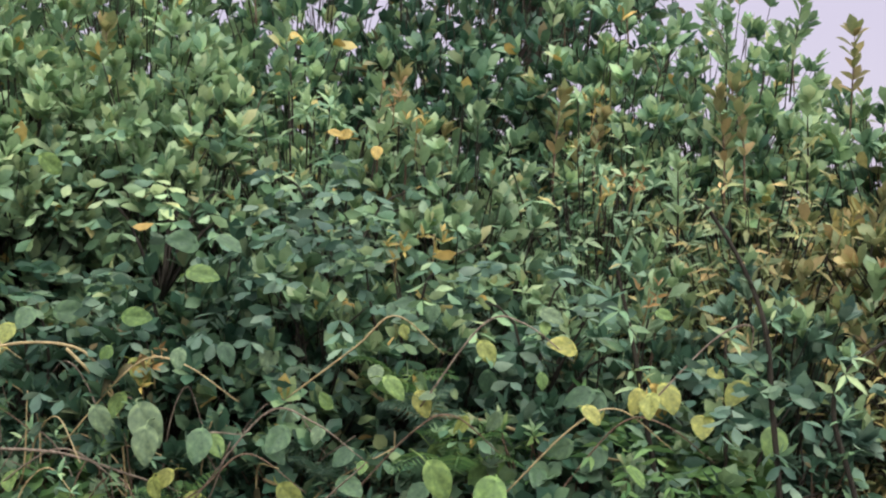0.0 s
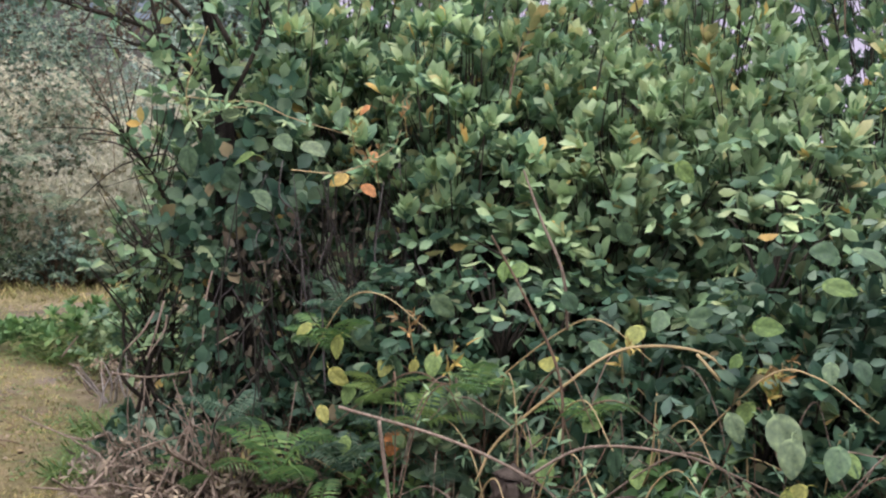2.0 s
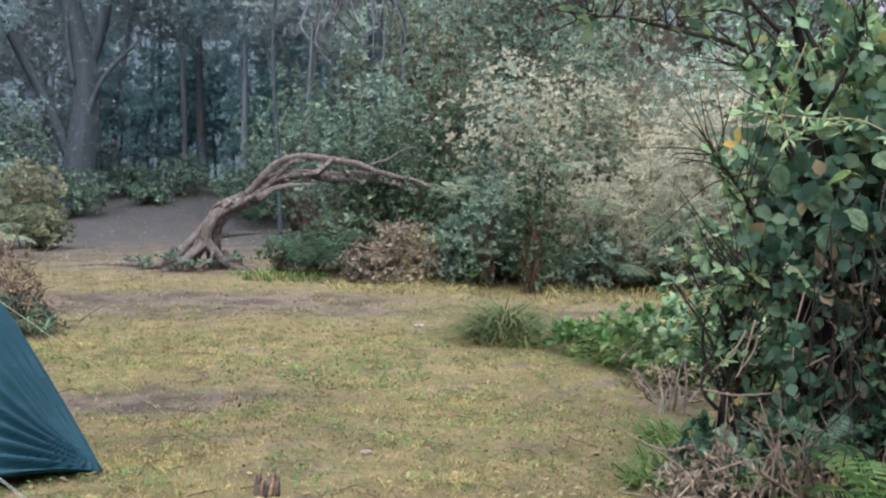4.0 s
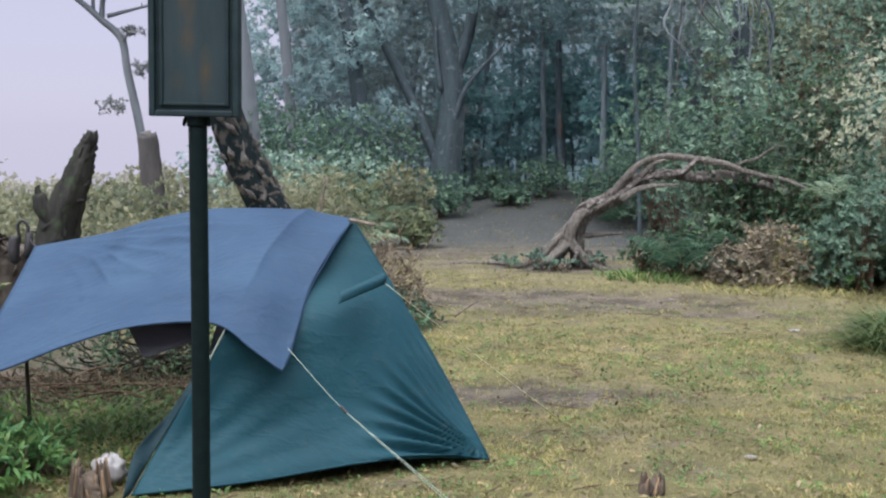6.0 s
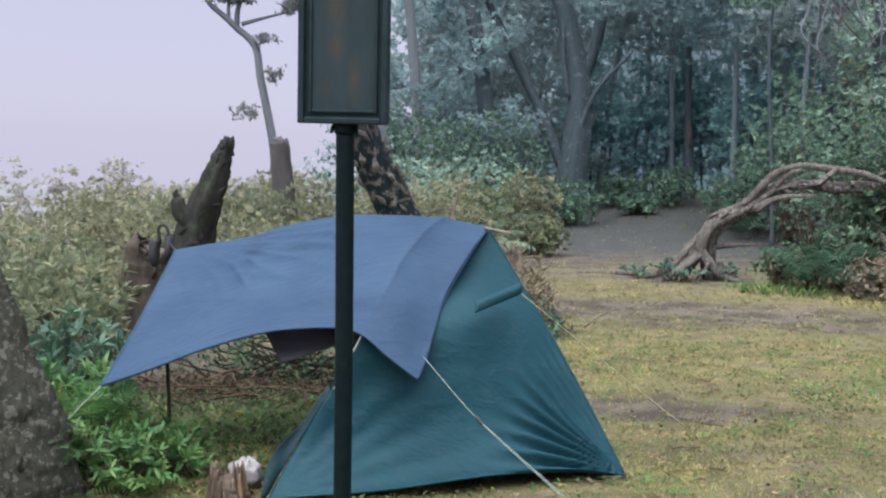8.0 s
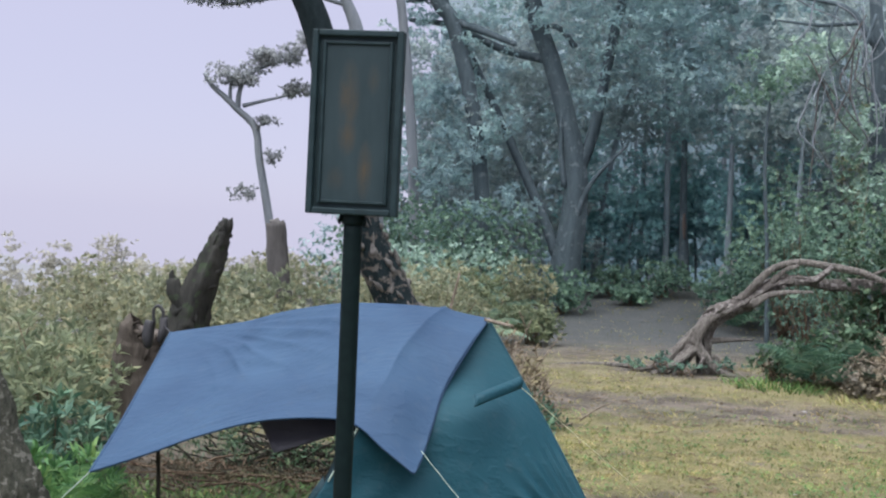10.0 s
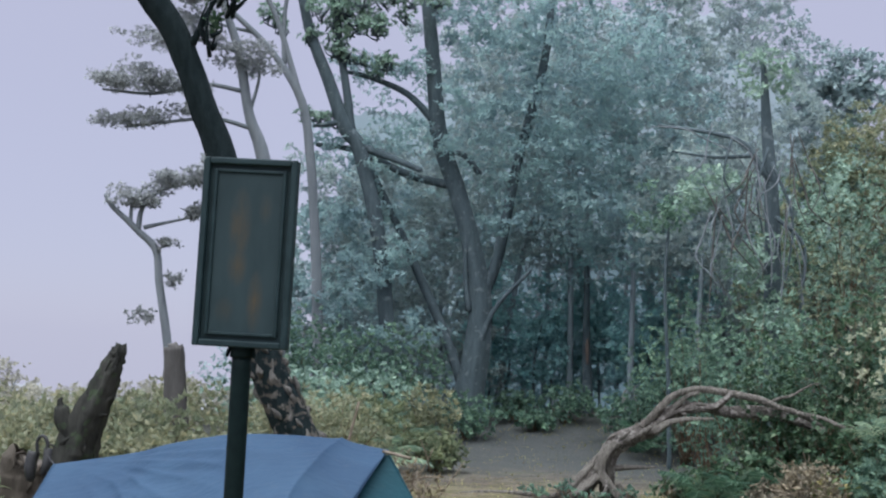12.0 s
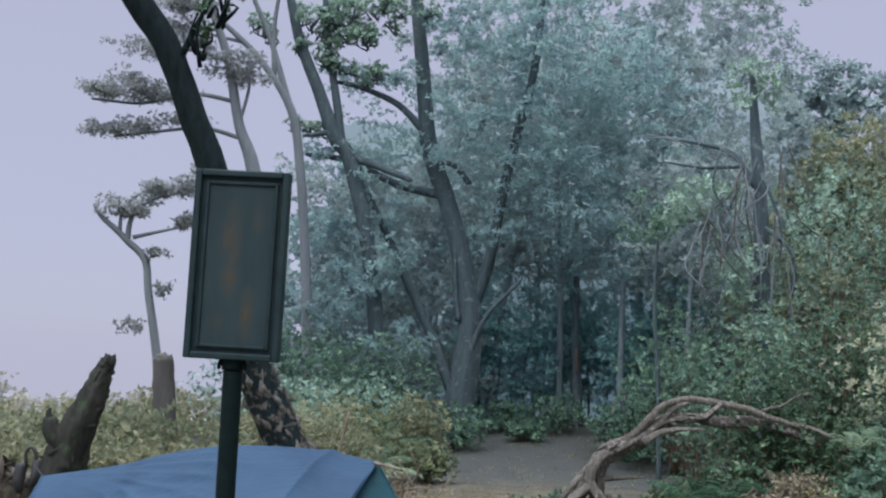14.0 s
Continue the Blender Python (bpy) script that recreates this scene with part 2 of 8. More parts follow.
BARK_LICHEN = bark_mat("bark_lichen", (0.004, 0.010, 0.012), (0.018, 0.028, 0.031), (0.17, 0.16, 0.145), 16, 0.52, 1.3, 1.7, (0.10, 0.075, 0.055))
BARK_ARCH = bark_mat("bark_arch", (0.04, 0.036, 0.033), (0.19, 0.17, 0.155), (0.27, 0.25, 0.235), 26, 0.52, 1.2)
BARK_STRIP = bark_mat("bark_strip", (0.05, 0.046, 0.041), (0.27, 0.248, 0.222), None, 30, 0.5, 1.3)
BARK_FLAKE = bark_mat("bark_flake", (0.05, 0.048, 0.045), (0.21, 0.20, 0.185), None, 22, 0.5, 1.2)
BARK_MOSSY = bark_mat("bark_mossy", (0.03, 0.035, 0.026), (0.12, 0.12, 0.095), (0.20, 0.198, 0.17), 46, 0.54, 1.3)
BARK_GREY = bark_mat("bark_grey", (0.06, 0.057, 0.055), (0.12, 0.114, 0.11), None, 8)
# bark in the wood, tinted blue-grey to stand in for mist before it
BARK_MIST = bark_mat("bark_misted", (0.055, 0.075, 0.085), (0.10, 0.13, 0.145), (0.15, 0.18, 0.195), 11, 0.58, 0.7)
# corner tree bark, near black to paint in the shade of its hollow
BARK_CAVITY = bark_mat("bark_cavity", (0.006, 0.006, 0.005), (0.03, 0.027, 0.023), (0.045, 0.05, 0.036), 18, 0.6, 1.2)
# fainter barks, fog painted in by paling the base colour
BARK_FOG = bark_mat("bark_fogged", (0.17, 0.21, 0.235), (0.23, 0.27, 0.295), None, 4)
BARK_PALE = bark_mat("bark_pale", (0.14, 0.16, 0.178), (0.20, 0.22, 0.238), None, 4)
TWIG = bark_mat("twig_brown", (0.07, 0.05, 0.035), (0.22, 0.16, 0.11), None, 25)
TWIG_DARK = bark_mat("twig_dark", (0.018, 0.019, 0.016), (0.06, 0.053, 0.04), None, 25)
TWIG_GOLD = plain_mat("stem_gold", (0.19, 0.155, 0.075), (0.37, 0.30, 0.14), 40, 0.6)
TWIG_DEAD = bark_mat("twig_dead", (0.10, 0.08, 0.06), (0.32, 0.27, 0.21), None, 30)
TWIG_BLEACHED = bark_mat("twig_bleached", (0.20, 0.19, 0.175), (0.42, 0.40, 0.37), None, 30)
CUT_OLD = plain_mat("cut_wood_old", (0.06, 0.052, 0.044), (0.15, 0.125, 0.10), 40, 0.9, 0, 0.5, (1, 1, 0.3), 0.01)
TARP = cloth_mat("tarp_blue", (0.026, 0.060, 0.120), (0.042, 0.088, 0.158), 0.68)
TENT = cloth_mat("tent_teal", (0.0065, 0.052, 0.074), (0.010, 0.066, 0.090), 0.65)
TENT_DARK = cloth_mat("tent_navy", (0.005, 0.024, 0.034), (0.009, 0.036, 0.046), 0.7)
CORD = plain_mat("cord", (0.20, 0.26, 0.22), (0.30, 0.36, 0.30), 200, 0.7)
CORD_YELLOW = plain_mat("cord_yellow", (0.46, 0.46, 0.29), (0.58, 0.57, 0.38), 200, 0.7)
FLAP_GREY = cloth_mat("flap_grey", (0.075, 0.075, 0.09), (0.11, 0.11, 0.13), 0.7)
WHITE = plain_mat("white_plastic", (0.19, 0.19, 0.19), (0.32, 0.31, 0.31), 30, 0.5, 0, 0.5)
BLACK = plain_mat("black_strap", (0.012, 0.012, 0.014), (0.03, 0.03, 0.032), 60, 0.6)
# pole and frame paint, darkened in colour to imitate backlight
POLE = plain_mat("pole_paint", (0.002, 0.007, 0.008), (0.005, 0.013, 0.013), 30, 0.65, 0.0, 0.35, spec=0.12)
FRAME_PAINT = plain_mat("sign_frame_paint", (0.004, 0.015, 0.018), (0.013, 0.030, 0.035), 18, 0.6, 0.0, 0.35, spec=0.28)
SCAR = plain_mat("wood_scar", (0.11, 0.085, 0.075), (0.17, 0.125, 0.105), 22, 0.9, 0, 0.4)


def sign_panel_mat():
    """Dark painted steel, darkened further to imitate a backlit face, with soft rust stains that run downwards."""
    m, n, l, b = node_mat("sign_panel_metal")
    a = noise_tex(n, l, 7, 6, 0.6, (1, 1, 0.3))
    r = ramp(n, [(0.3, (0.008, 0.021, 0.025)), (0.7, (0.023, 0.042, 0.048))])
    l.new(a.outputs[0], r.inputs[0])
    s = noise_tex(n, l, 26, 6, 0.7, (1.5, 1, 0.5))
    stain = None
    for x, z, w, h, much in ((-0.022, 1.85, 0.034, 0.11, 0.9), (-0.022, 1.74, 0.03, 0.06, 0.8), (0.032, 1.645, 0.024, 0.09, 1.0), (0.045, 1.9, 0.02, 0.05, 0.4), (-0.05, 1.62, 0.03, 0.04, 0.35)):
        tc, mp, ln = n.new("ShaderNodeTexCoord"), n.new("ShaderNodeMapping"), n.new("ShaderNodeVectorMath")
        mp.inputs["Location"].default_value, mp.inputs["Scale"].default_value = (-x / w, 0, -z / h), (1 / w, 0, 1 / h)
        ln.operation = "LENGTH"
        l.new(tc.outputs["Object"], mp.inputs["Vector"])
        l.new(mp.outputs[0], ln.inputs[0])
        f = ramp(n, [(0.1, (much,) * 3), (1.0, (0, 0, 0))])
        l.new(ln.outputs["Value"], f.inputs[0])
        stain = f.outputs[0] if stain is None else mix_rgb(n, l, 1.0, stain, f.outputs[0], "LIGHTEN")
    rough_edge = mix_rgb(n, l, 1.0, stain, ramp_of(n, l, s.outputs[0], (0.05, 0.05, 0.05), (1.5, 1.5, 1.5)), "MULTIPLY")
    l.new(mix_rgb(n, l, rough_edge, r.outputs[0], (0.056, 0.044, 0.027)), b.inputs["Base Color"])
    b.inputs["Roughness"].default_value, b.inputs["Specular IOR Level"].default_value = 0.6, 0.3
    bump(n, l, b, s.outputs[0], 0.2, 0.003)
    return m


def stretched(n, l, value):
    """Spreads a noise's middle range wide."""
    mr = n.new("ShaderNodeMapRange")
    mr.inputs["From Min"].default_value, mr.inputs["From Max"].default_value = 0.36, 0.64
    l.new(value, mr.inputs["Value"])
    return mr.outputs[0]


def ground_mat():
    """Worn turf: straw and green, bare grey-brown earth where the turf is gone."""
    m, n, l, b = node_mat("ground_turf")
    at = n.new("ShaderNodeAttribute")
    at.attribute_name = "bare"
    mid, fine = noise_tex(n, l, 3.2, 6, 0.7), noise_tex(n, l, 45, 6, 0.75)
    g1 = ramp(n, [(0.3, (0.11, 0.12, 0.06)), (0.5, (0.195, 0.185, 0.098)), (0.7, (0.27, 0.235, 0.14))])
    l.new(mid.outputs[0], g1.inputs[0])
    earth = ramp(n, [(0.3, (0.075, 0.064, 0.052)), (0.6, (0.15, 0.13, 0.108)), (0.75, (0.235, 0.21, 0.18))])
    l.new(fine.outputs[0], earth.inputs[0])
    turf = mix_rgb(n, l, 0.5, g1.outputs[0], ramp_of(n, l, fine.outputs[0], (0.45, 0.45, 0.4), (1.5, 1.45, 1.35)), "MULTIPLY")
    mx = n.new("ShaderNodeMath")
    mx.operation = "MULTIPLY_ADD"
    l.new(mid.outputs[0], mx.inputs[0])
    mx.inputs[1].default_value = 0.9
    l.new(at.outputs["Fac"], mx.inputs[2])
    f = ramp(n, [(0.56, (0, 0, 0)), (0.85, (1, 1, 1))])
    l.new(mx.outputs[0], f.inputs[0])
    damp = noise_tex(n, l, 2.1, 7, 0.72, (1, 1.2, 1))
    soil = mix_rgb(n, l, 1.0, earth.outputs[0], ramp_of(n, l, stretched(n, l, damp.outputs[0]), (0.6, 0.6, 0.6), (1.25, 1.24, 1.22)), "MULTIPLY")
    moss = noise_tex(n, l, 0.9, 5, 0.7, (0.7, 1.5, 1))
    tint = ramp(n, [(0.52, (0, 0, 0)), (0.68, (0.6, 0.6, 0.6))])
    l.new(moss.outputs[0], tint.inputs[0])
    soil = mix_rgb(n, l, tint.outputs[0], soil, (0.13, 0.14, 0.07))
    turf = mix_rgb(n, l, 0.7, turf, ramp_of(n, l, damp.outputs[0], (0.5, 0.48, 0.46), (1.38, 1.3, 1.22)), "MULTIPLY")
    forest_floor = n.new("ShaderNodeAttribute")
    forest_floor.attribute_name = "forest_floor"
    # mottled dark blue-grey tone mixed in on the wood's floor
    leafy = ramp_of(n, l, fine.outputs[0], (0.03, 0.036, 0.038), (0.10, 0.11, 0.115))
    l.new(mix_rgb(n, l, forest_floor.outputs["Fac"], mix_rgb(n, l, f.outputs[0], turf, soil), leafy), b.inputs["Base Color"])
    b.inputs["Roughness"].default_value = 0.95
    b.inputs["Specular IOR Level"].default_value = 0.2
    bump(n, l, b, fine.outputs[0], 0.9, 0.03)
    return m


SIGN_PANEL, GROUND = sign_panel_mat(), ground_mat()

# ---- building blocks ----
rng = np.random.default_rng(7)


class Geo:
    """Gathers points, four-sided and three-sided faces into one mesh."""

    def __init__(self):
        self.v, self.q, self.t, self.n = [], [], [], 0

    def add(self, v, q=None, t=None):
        v = np.asarray(v, float).reshape(-1, 3)
        if q is not None and len(q):
            self.q.append(np.asarray(q, int).reshape(-1, 4) + self.n)
        if t is not None and len(t):
            self.t.append(np.asarray(t, int).reshape(-1, 3) + self.n)
        self.v.append(v)
        self.n += len(v)
        return self

    def mesh(self, name, smooth=True):
        v = np.concatenate(self.v)
        q = np.concatenate(self.q) if self.q else np.zeros((0, 4), int)
        t = np.concatenate(self.t) if self.t else np.zeros((0, 3), int)
        me = bpy.data.meshes.new(name)
        me.vertices.add(len(v))
        me.vertices.foreach_set("co", v.ravel().astype(np.float32))
        me.loops.add(q.size + t.size)
        me.loops.foreach_set("vertex_index", np.concatenate([q.ravel(), t.ravel()]).astype(np.int32))
        me.polygons.add(len(q) + len(t))
        start = np.concatenate([np.arange(len(q)) * 4, q.size + np.arange(len(t)) * 3])
        me.polygons.foreach_set("loop_start", start.astype(np.int32))
        me.polygons.foreach_set("use_smooth", np.full(len(start), smooth))
        me.update(calc_edges=True)
        return me


def part(name, geo, material, parent, label="", smooth=True):
    """One mesh under a thing or under a part; geo is a Geo or a mesh that is shared."""
    me = geo.mesh(name, smooth) if isinstance(geo, Geo) else geo
    if not me.materials:
        me.materials.append(material)
    ob = new(name, me)
    ob.parent = parent
    if label:
        tagged(ob, label)
    return ob


def thing(name, at, label, category, group="", kind=""):
    ob = new(name)
    ob.location = at
    ob.empty_display_size = 0.1
    return tagged(ob, label, category, group, kind)


def single(name, geo, material, label, category, group="", kind="", smooth=True):
    me = geo.mesh(name, smooth)
    me.materials.append(material)
    return tagged(new(name, me), label, category, group, kind)


def unit(a):
    return a / np.maximum(np.linalg.norm(a, axis=-1, keepdims=True), 1e-9)


def curve(points, count):
    """A smooth line through the points."""
    p = np.asarray(points, float)
    if len(p) == 2:
        return p[0] + (p[1] - p[0]) * np.linspace(0, 1, count)[:, None]
    p = np.concatenate([[2 * p[0] - p[1]], p, [2 * p[-1] - p[-2]]])
    s = np.linspace(0, len(p) - 3 - 1e-6, count)
    k, u = s.astype(int), (s % 1)[:, None]
    a, b, c, d = p[k], p[k + 1], p[k + 2], p[k + 3]
    return 0.5 * (2 * b + (c - a) * u + (2 * a - 5 * b + 4 * c - d) * u ** 2 + (3 * b - a - 3 * c + d) * u ** 3)


def tube(geo, points, radii, sides=8, count=0, rough=0.0, flat_end=False):
    """A tapered round limb along a smooth line."""
    count = count or max(4, 4 * len(points))
    c = curve(points, count)
    r = np.interp(np.linspace(0, 1, count), np.linspace(0, 1, len(radii)), radii)
    tan = unit(np.gradient(c, axis=0))
    side = np.cross(tan[0], (0.31, 0.95, 0.11))
    rings, ang = [], np.arange(sides) * 2 * np.pi / sides
    lump = rng.normal(0, 1, (count, sides)) if rough else None
    if rough:
        lump = (lump + np.roll(lump, 1, 0) + np.roll(lump, 1, 1)) / 7 + rng.normal(0, 0.9, sides)[None]
    for k in range(count):
        side = unit(side - tan[k] * (side @ tan[k]))
        up = np.cross(tan[k], side)
        rad = r[k] * (1 + rough * lump[k]) if rough else np.full(sides, r[k])
        rings.append(c[k] + rad[:, None] * (np.cos(ang)[:, None] * side + np.sin(ang)[:, None] * up))
    v = np.concatenate(rings + [c[:1], c[-1:] + (0 if flat_end else tan[-1:] * r[-1] * 0.8)])
    i, j = np.meshgrid(np.arange(count - 1), np.arange(sides), indexing="ij")
    a, b = (i * sides + j).ravel(), (i * sides + (j + 1) % sides).ravel()
    q = np.stack([a, b, b + sides, a + sides], 1)
    s = np.arange(sides)
    n, e = (s + 1) % sides, (count - 1) * sides
    t = np.concatenate([np.stack([n, s, np.full(sides, count * sides)], 1), np.stack([e + s, e + n, np.full(sides, count * sides + 1)], 1)])
    return geo.add(v, q, t)


# leaf outlines: points, four-sided faces, three-sided faces
OVAL = (np.array([(0, 0, 0), (-0.2, 0.4, 0.05), (0, 0.42, 0), (0.2, 0.4, 0.05), (-0.22, 0.72, 0.03), (0, 0.74, -0.02), (0.22, 0.72, 0.03), (0, 1.0, -0.08)]),
        [(1, 2, 5, 4), (2, 3, 6, 5)], [(0, 2, 1), (0, 3, 2), (4, 5, 7), (5, 6, 7)])
LANCE = (np.array([(0, 0, 0), (-0.13, 0.35, 0.03), (0, 0.37, 0), (0.13, 0.35, 0.03), (-0.09, 0.7, -0.04), (0, 0.72, -0.07), (0.09, 0.7, -0.04), (0, 1.0, -0.2)]),
         [(1, 2, 5, 4), (2, 3, 6, 5)], [(0, 2, 1), (0, 3, 2), (4, 5, 7), (5, 6, 7)])
ROUND = (np.array([(0, 0, 0), (-0.3, 0.25, 0.06), (0, 0.3, 0), (0.3, 0.25, 0.06), (-0.36, 0.6, 0.04), (0, 0.62, -0.01), (0.36, 0.6, 0.04), (0, 1.0, -0.1)]),
         [(1, 2, 5, 4), (2, 3, 6, 5)], [(0, 2, 1), (0, 3, 2), (4, 5, 7), (5, 6, 7)])
OVAL_FAR = (np.array([(0, 0, 0), (-0.19, 0.36, 0.05), (0.19, 0.36, 0.05), (-0.2, 0.74, 0.03), (0.2, 0.74, 0.03), (0, 1.0, -0.08)]), [(1, 2, 4, 3)], [(0, 2, 1), (3, 4, 5)])
LANCE_FAR = (np.array([(0, 0, 0), (-0.15, 0.45, 0.03), (0, 0.48, -0.02), (0.15, 0.45, 0.03), (0, 1.0, -0.2)]), [(0, 3, 2, 1)], [(1, 2, 4), (2, 3, 4)])
DIAMOND = (np.array([(0, 0, 0), (-0.24, 0.5, 0.05), (0, 1, -0.04), (0.24, 0.5, 0.05)]), [], [(0, 2, 1), (0, 3, 2)])


def spray(geo, pos, axis, each, size, tilt=(25, 75), shape=OVAL, spread=0.35):
    """Leaves in whorls: at every place a number of leaves stand round an axis."""
    pos, axis = np.repeat(pos, each, 0), unit(np.repeat(axis, each, 0))
    m = len(pos)
    az = np.tile(np.arange(each) * 2.4, m // each) + np.repeat(rng.uniform(0, 6.28, m // each), each) + rng.normal(0, 0.3, m)
    ti = np.radians(rng.uniform(*tilt, m))
    u = unit(np.cross(axis, np.where(np.abs(axis[:, 2:]) > 0.9, [[1.0, 0, 0]], [[0, 0, 1.0]])))
    w = np.cross(axis, u)
    out = np.cos(az)[:, None] * u + np.sin(az)[:, None] * w
    y = unit(np.cos(ti)[:, None] * axis + np.sin(ti)[:, None] * out)
    x = unit(np.cross(y, axis) + rng.normal(0, 0.25, (m, 3)))
    x = unit(x - y * (x * y).sum(1, keepdims=True))
    z = np.cross(x, y)
    s = size * rng.uniform(1 - spread, 1 + spread, m)
    v0, q, t = shape
    v = pos[:, None] + s[:, None, None] * (v0[None, :, :1] * x[:, None] + v0[None, :, 1:2] * y[:, None] + v0[None, :, 2:] * z[:, None])
    off = (np.arange(m) * len(v0))[:, None, None]
    qq = (np.array(q, int)[None] + off).reshape(-1, 4) if len(q) else None
    return geo.add(v.reshape(-1, 3), qq, (np.array(t, int)[None] + off).reshape(-1, 3))


def feathered(geo, pos, axis, length, pairs=4, shape=LANCE_FAR, droop=0.6):
    """Compound leaves: a drooping rib at every place, with leaflets set along it in pairs."""
    out = unit(axis * [1, 1, 0.5] + rng.normal(0, 0.35, pos.shape))
    side = unit(np.cross(out, [0, 0, 1.0]))
    for k in range(1, pairs + 1):
        u = k / pairs
        at = pos + out * (length * u)[:, None] - np.array((0, 0, 1.0)) * (length * droop * u * u)[:, None]
        for s in (-1, 1):
            way = unit(side * s + out * 0.55 - np.array((0, 0, 0.45)) + rng.normal(0, 0.15, pos.shape))
            spray(geo, at, way, 1, float(length.mean()) * (0.46 - 0.1 * abs(u - 0.5)), (0, 14), shape, 0.2)
    spray(geo, at, unit(out - np.array((0, 0, 0.9))), 1, float(length.mean()) * 0.42, (0, 10), shape, 0.2)
    return geo


def twigs(geo, pos, way, length, radius):
    """A thin straight twig behind every leaf whorl."""
    m = len(pos)
    way = unit(way)
    u = unit(np.cross(way, rng.normal(0, 1, (m, 3))))
    w = np.cross(way, u)
    end = pos + way * (length * rng.uniform(0.7, 1.3, m))[:, None]
    ang = np.arange(3) * 2.094
    ring = np.cos(ang)[None, :, None] * u[:, None] + np.sin(ang)[None, :, None] * w[:, None]
    v = np.concatenate([pos[:, None] + ring * radius * 0.6, end[:, None] + ring * radius], 1)
    k = (np.arange(m) * 6)[:, None, None]
    q = np.array([(0, 1, 4, 3), (1, 2, 5, 4), (2, 0, 3, 5)])[None] + k
    return geo.add(v.reshape(-1, 3), q.reshape(-1, 4))


def blob(count, centre, radii, low=-1.0, power=0.45):
    """Places in an uneven rounded mass, denser towards its skin, and the way that they face."""
    d = unit(rng.normal(0, 1, (count, 3)))
    d[:, 2] = np.where(d[:, 2] < low, -d[:, 2], d[:, 2])
    ph = rng.uniform(0, 6.28, 6)
    lump = 1 + 0.16 * np.sin(3.1 * d[:, 0] * 2 + ph[0]) * np.sin(2.7 * d[:, 1] * 2 + ph[1]) + 0.12 * np.sin(5 * d[:, 2] + 4 * d[:, 0] + ph[2]) + 0.08 * np.sin(9 * d[:, 1] - 7 * d[:, 2] + ph[3])
    r = rng.uniform(0, 1, count) ** power * lump
    return np.asarray(centre) + d * r[:, None] * np.asarray(radii), unit(d * [0.8, 0.8, 0.5] + [0, 0, 0.75] + rng.normal(0, 0.3, (count, 3)))


def tufted(geo, c, r, count, leaves=9, each=5, size=0.10, shape=DIAMOND, wide=(0.16, 0.3)):
    """Small rounded tufts of leaves set through a mass, with gaps between them."""
    pos, _ = blob(count, c, r, power=0.4)
    for p in pos:
        w = rng.uniform(*wide)
        at, axis = blob(leaves, p, (w, w, w * 0.62), power=0.55)
        spray(geo, at, axis, each, size, (30, 95), shape)
    return geo


def flakes(trunk, line, radii, base, count, material, low=0.0, high=1.0, size=(0.05, 0.13), thick=0.012):
    """Loose bark plates and ridges that stand proud of a trunk, each one a part of it."""
    c = curve(np.array(line, float) - base, 80)
    r = np.interp(np.linspace(0, 1, 80), np.linspace(0, 1, len(radii)), radii)
    tan = unit(np.gradient(c, axis=0))
    for k in range(count):
        s = int(79 * (low + (high - low) * rng.random()))
        a = rng.uniform(0, 6.28)
        u = unit(np.cross(tan[s], (0.31, 0.95, 0.11)))
        out = math.cos(a) * u + math.sin(a) * np.cross(tan[s], u)
        skew = np.cross(tan[s], out) * rng.normal(0, 0.35)
        half = rng.uniform(*size) / 2
        p = c[s] + out * r[s] * 0.97
        way = unit(tan[s] + skew)
        t = thick * rng.uniform(0.6, 1.5)
        part("bark_flake", tube(Geo(), [p - way * half - out * t * 0.6, p + out * t * 0.35, p + way * half + out * t * rng.uniform(-0.8, 1.2)], [t * 0.5, t * 1.3, t * 0.3], 6, 6, 0.35), material, trunk)


def shrub(at, height, radius, label, leaf=LEAF_SHRUB, whorls=260, each=8, size=0.085, shape=OVAL, stem=TWIG, name="shrub", group="", stems=12, tilt=(20, 70), squash=1.0, near=False, lift=0.0):
    """A leafy shrub: thin stems from one foot and whorls of leaves at their ends."""
    ob = thing(name, at, label, "shrub", group)
    pos, axis = blob(whorls, (0, 0, lift + (height - lift) * 0.52), (radius, radius * squash, (height - lift) * 0.5))
    keep = pos[:, 2] > 0.05
    pos, axis = pos[keep], axis[keep]
    g = Geo()
    for k in rng.choice(len(pos), min(stems, len(pos)), replace=False):
        p = pos[k]
        mid = p * [0.45, 0.45, 0.5] + rng.normal(0, 0.04, 3)
        one = Geo() if near else g
        tube(one, [rng.normal(0, 0.05, 3) * [1, 1, 0] + [0, 0, -0.03], mid, p], [0.012, 0.008, 0.003], 5 if near else 3, 9 if near else 6)
        if near:
            part("stem", one, stem, ob)
    if not near:
        tagged(part("stem_mass", g, stem, ob), kind="stuff")
    if near:
        inward = np.array((0, 0, height * 0.3)) - pos
        tagged(part("twig_mass", twigs(Geo(), pos, unit(inward) - 0.6 * axis, 0.22, 0.004), stem, ob), kind="stuff")
        d = (pos - [0, 0, height * 0.5]) / [radius, radius, height * 0.5]
        young = ((d ** 2).sum(1) > 0.62) & (d[:, 2] > -0.1) & (rng.random(len(pos)) < 0.42)
        if leaf is not LEAF_DARK and leaf is not LEAF_RUSSET and young.any():
            tagged(part("new_growth", spray(Geo(), pos[young] + axis[young] * size * 0.5, axis[young], max(5, each - 2), size * 0.95, (8, 45), shape), LEAF_YOUNG, ob, "paler young leaf tips"), kind="stuff")
    part("foliage", spray(Geo(), pos, axis, each, size, tilt, shape), leaf, ob)
    return ob


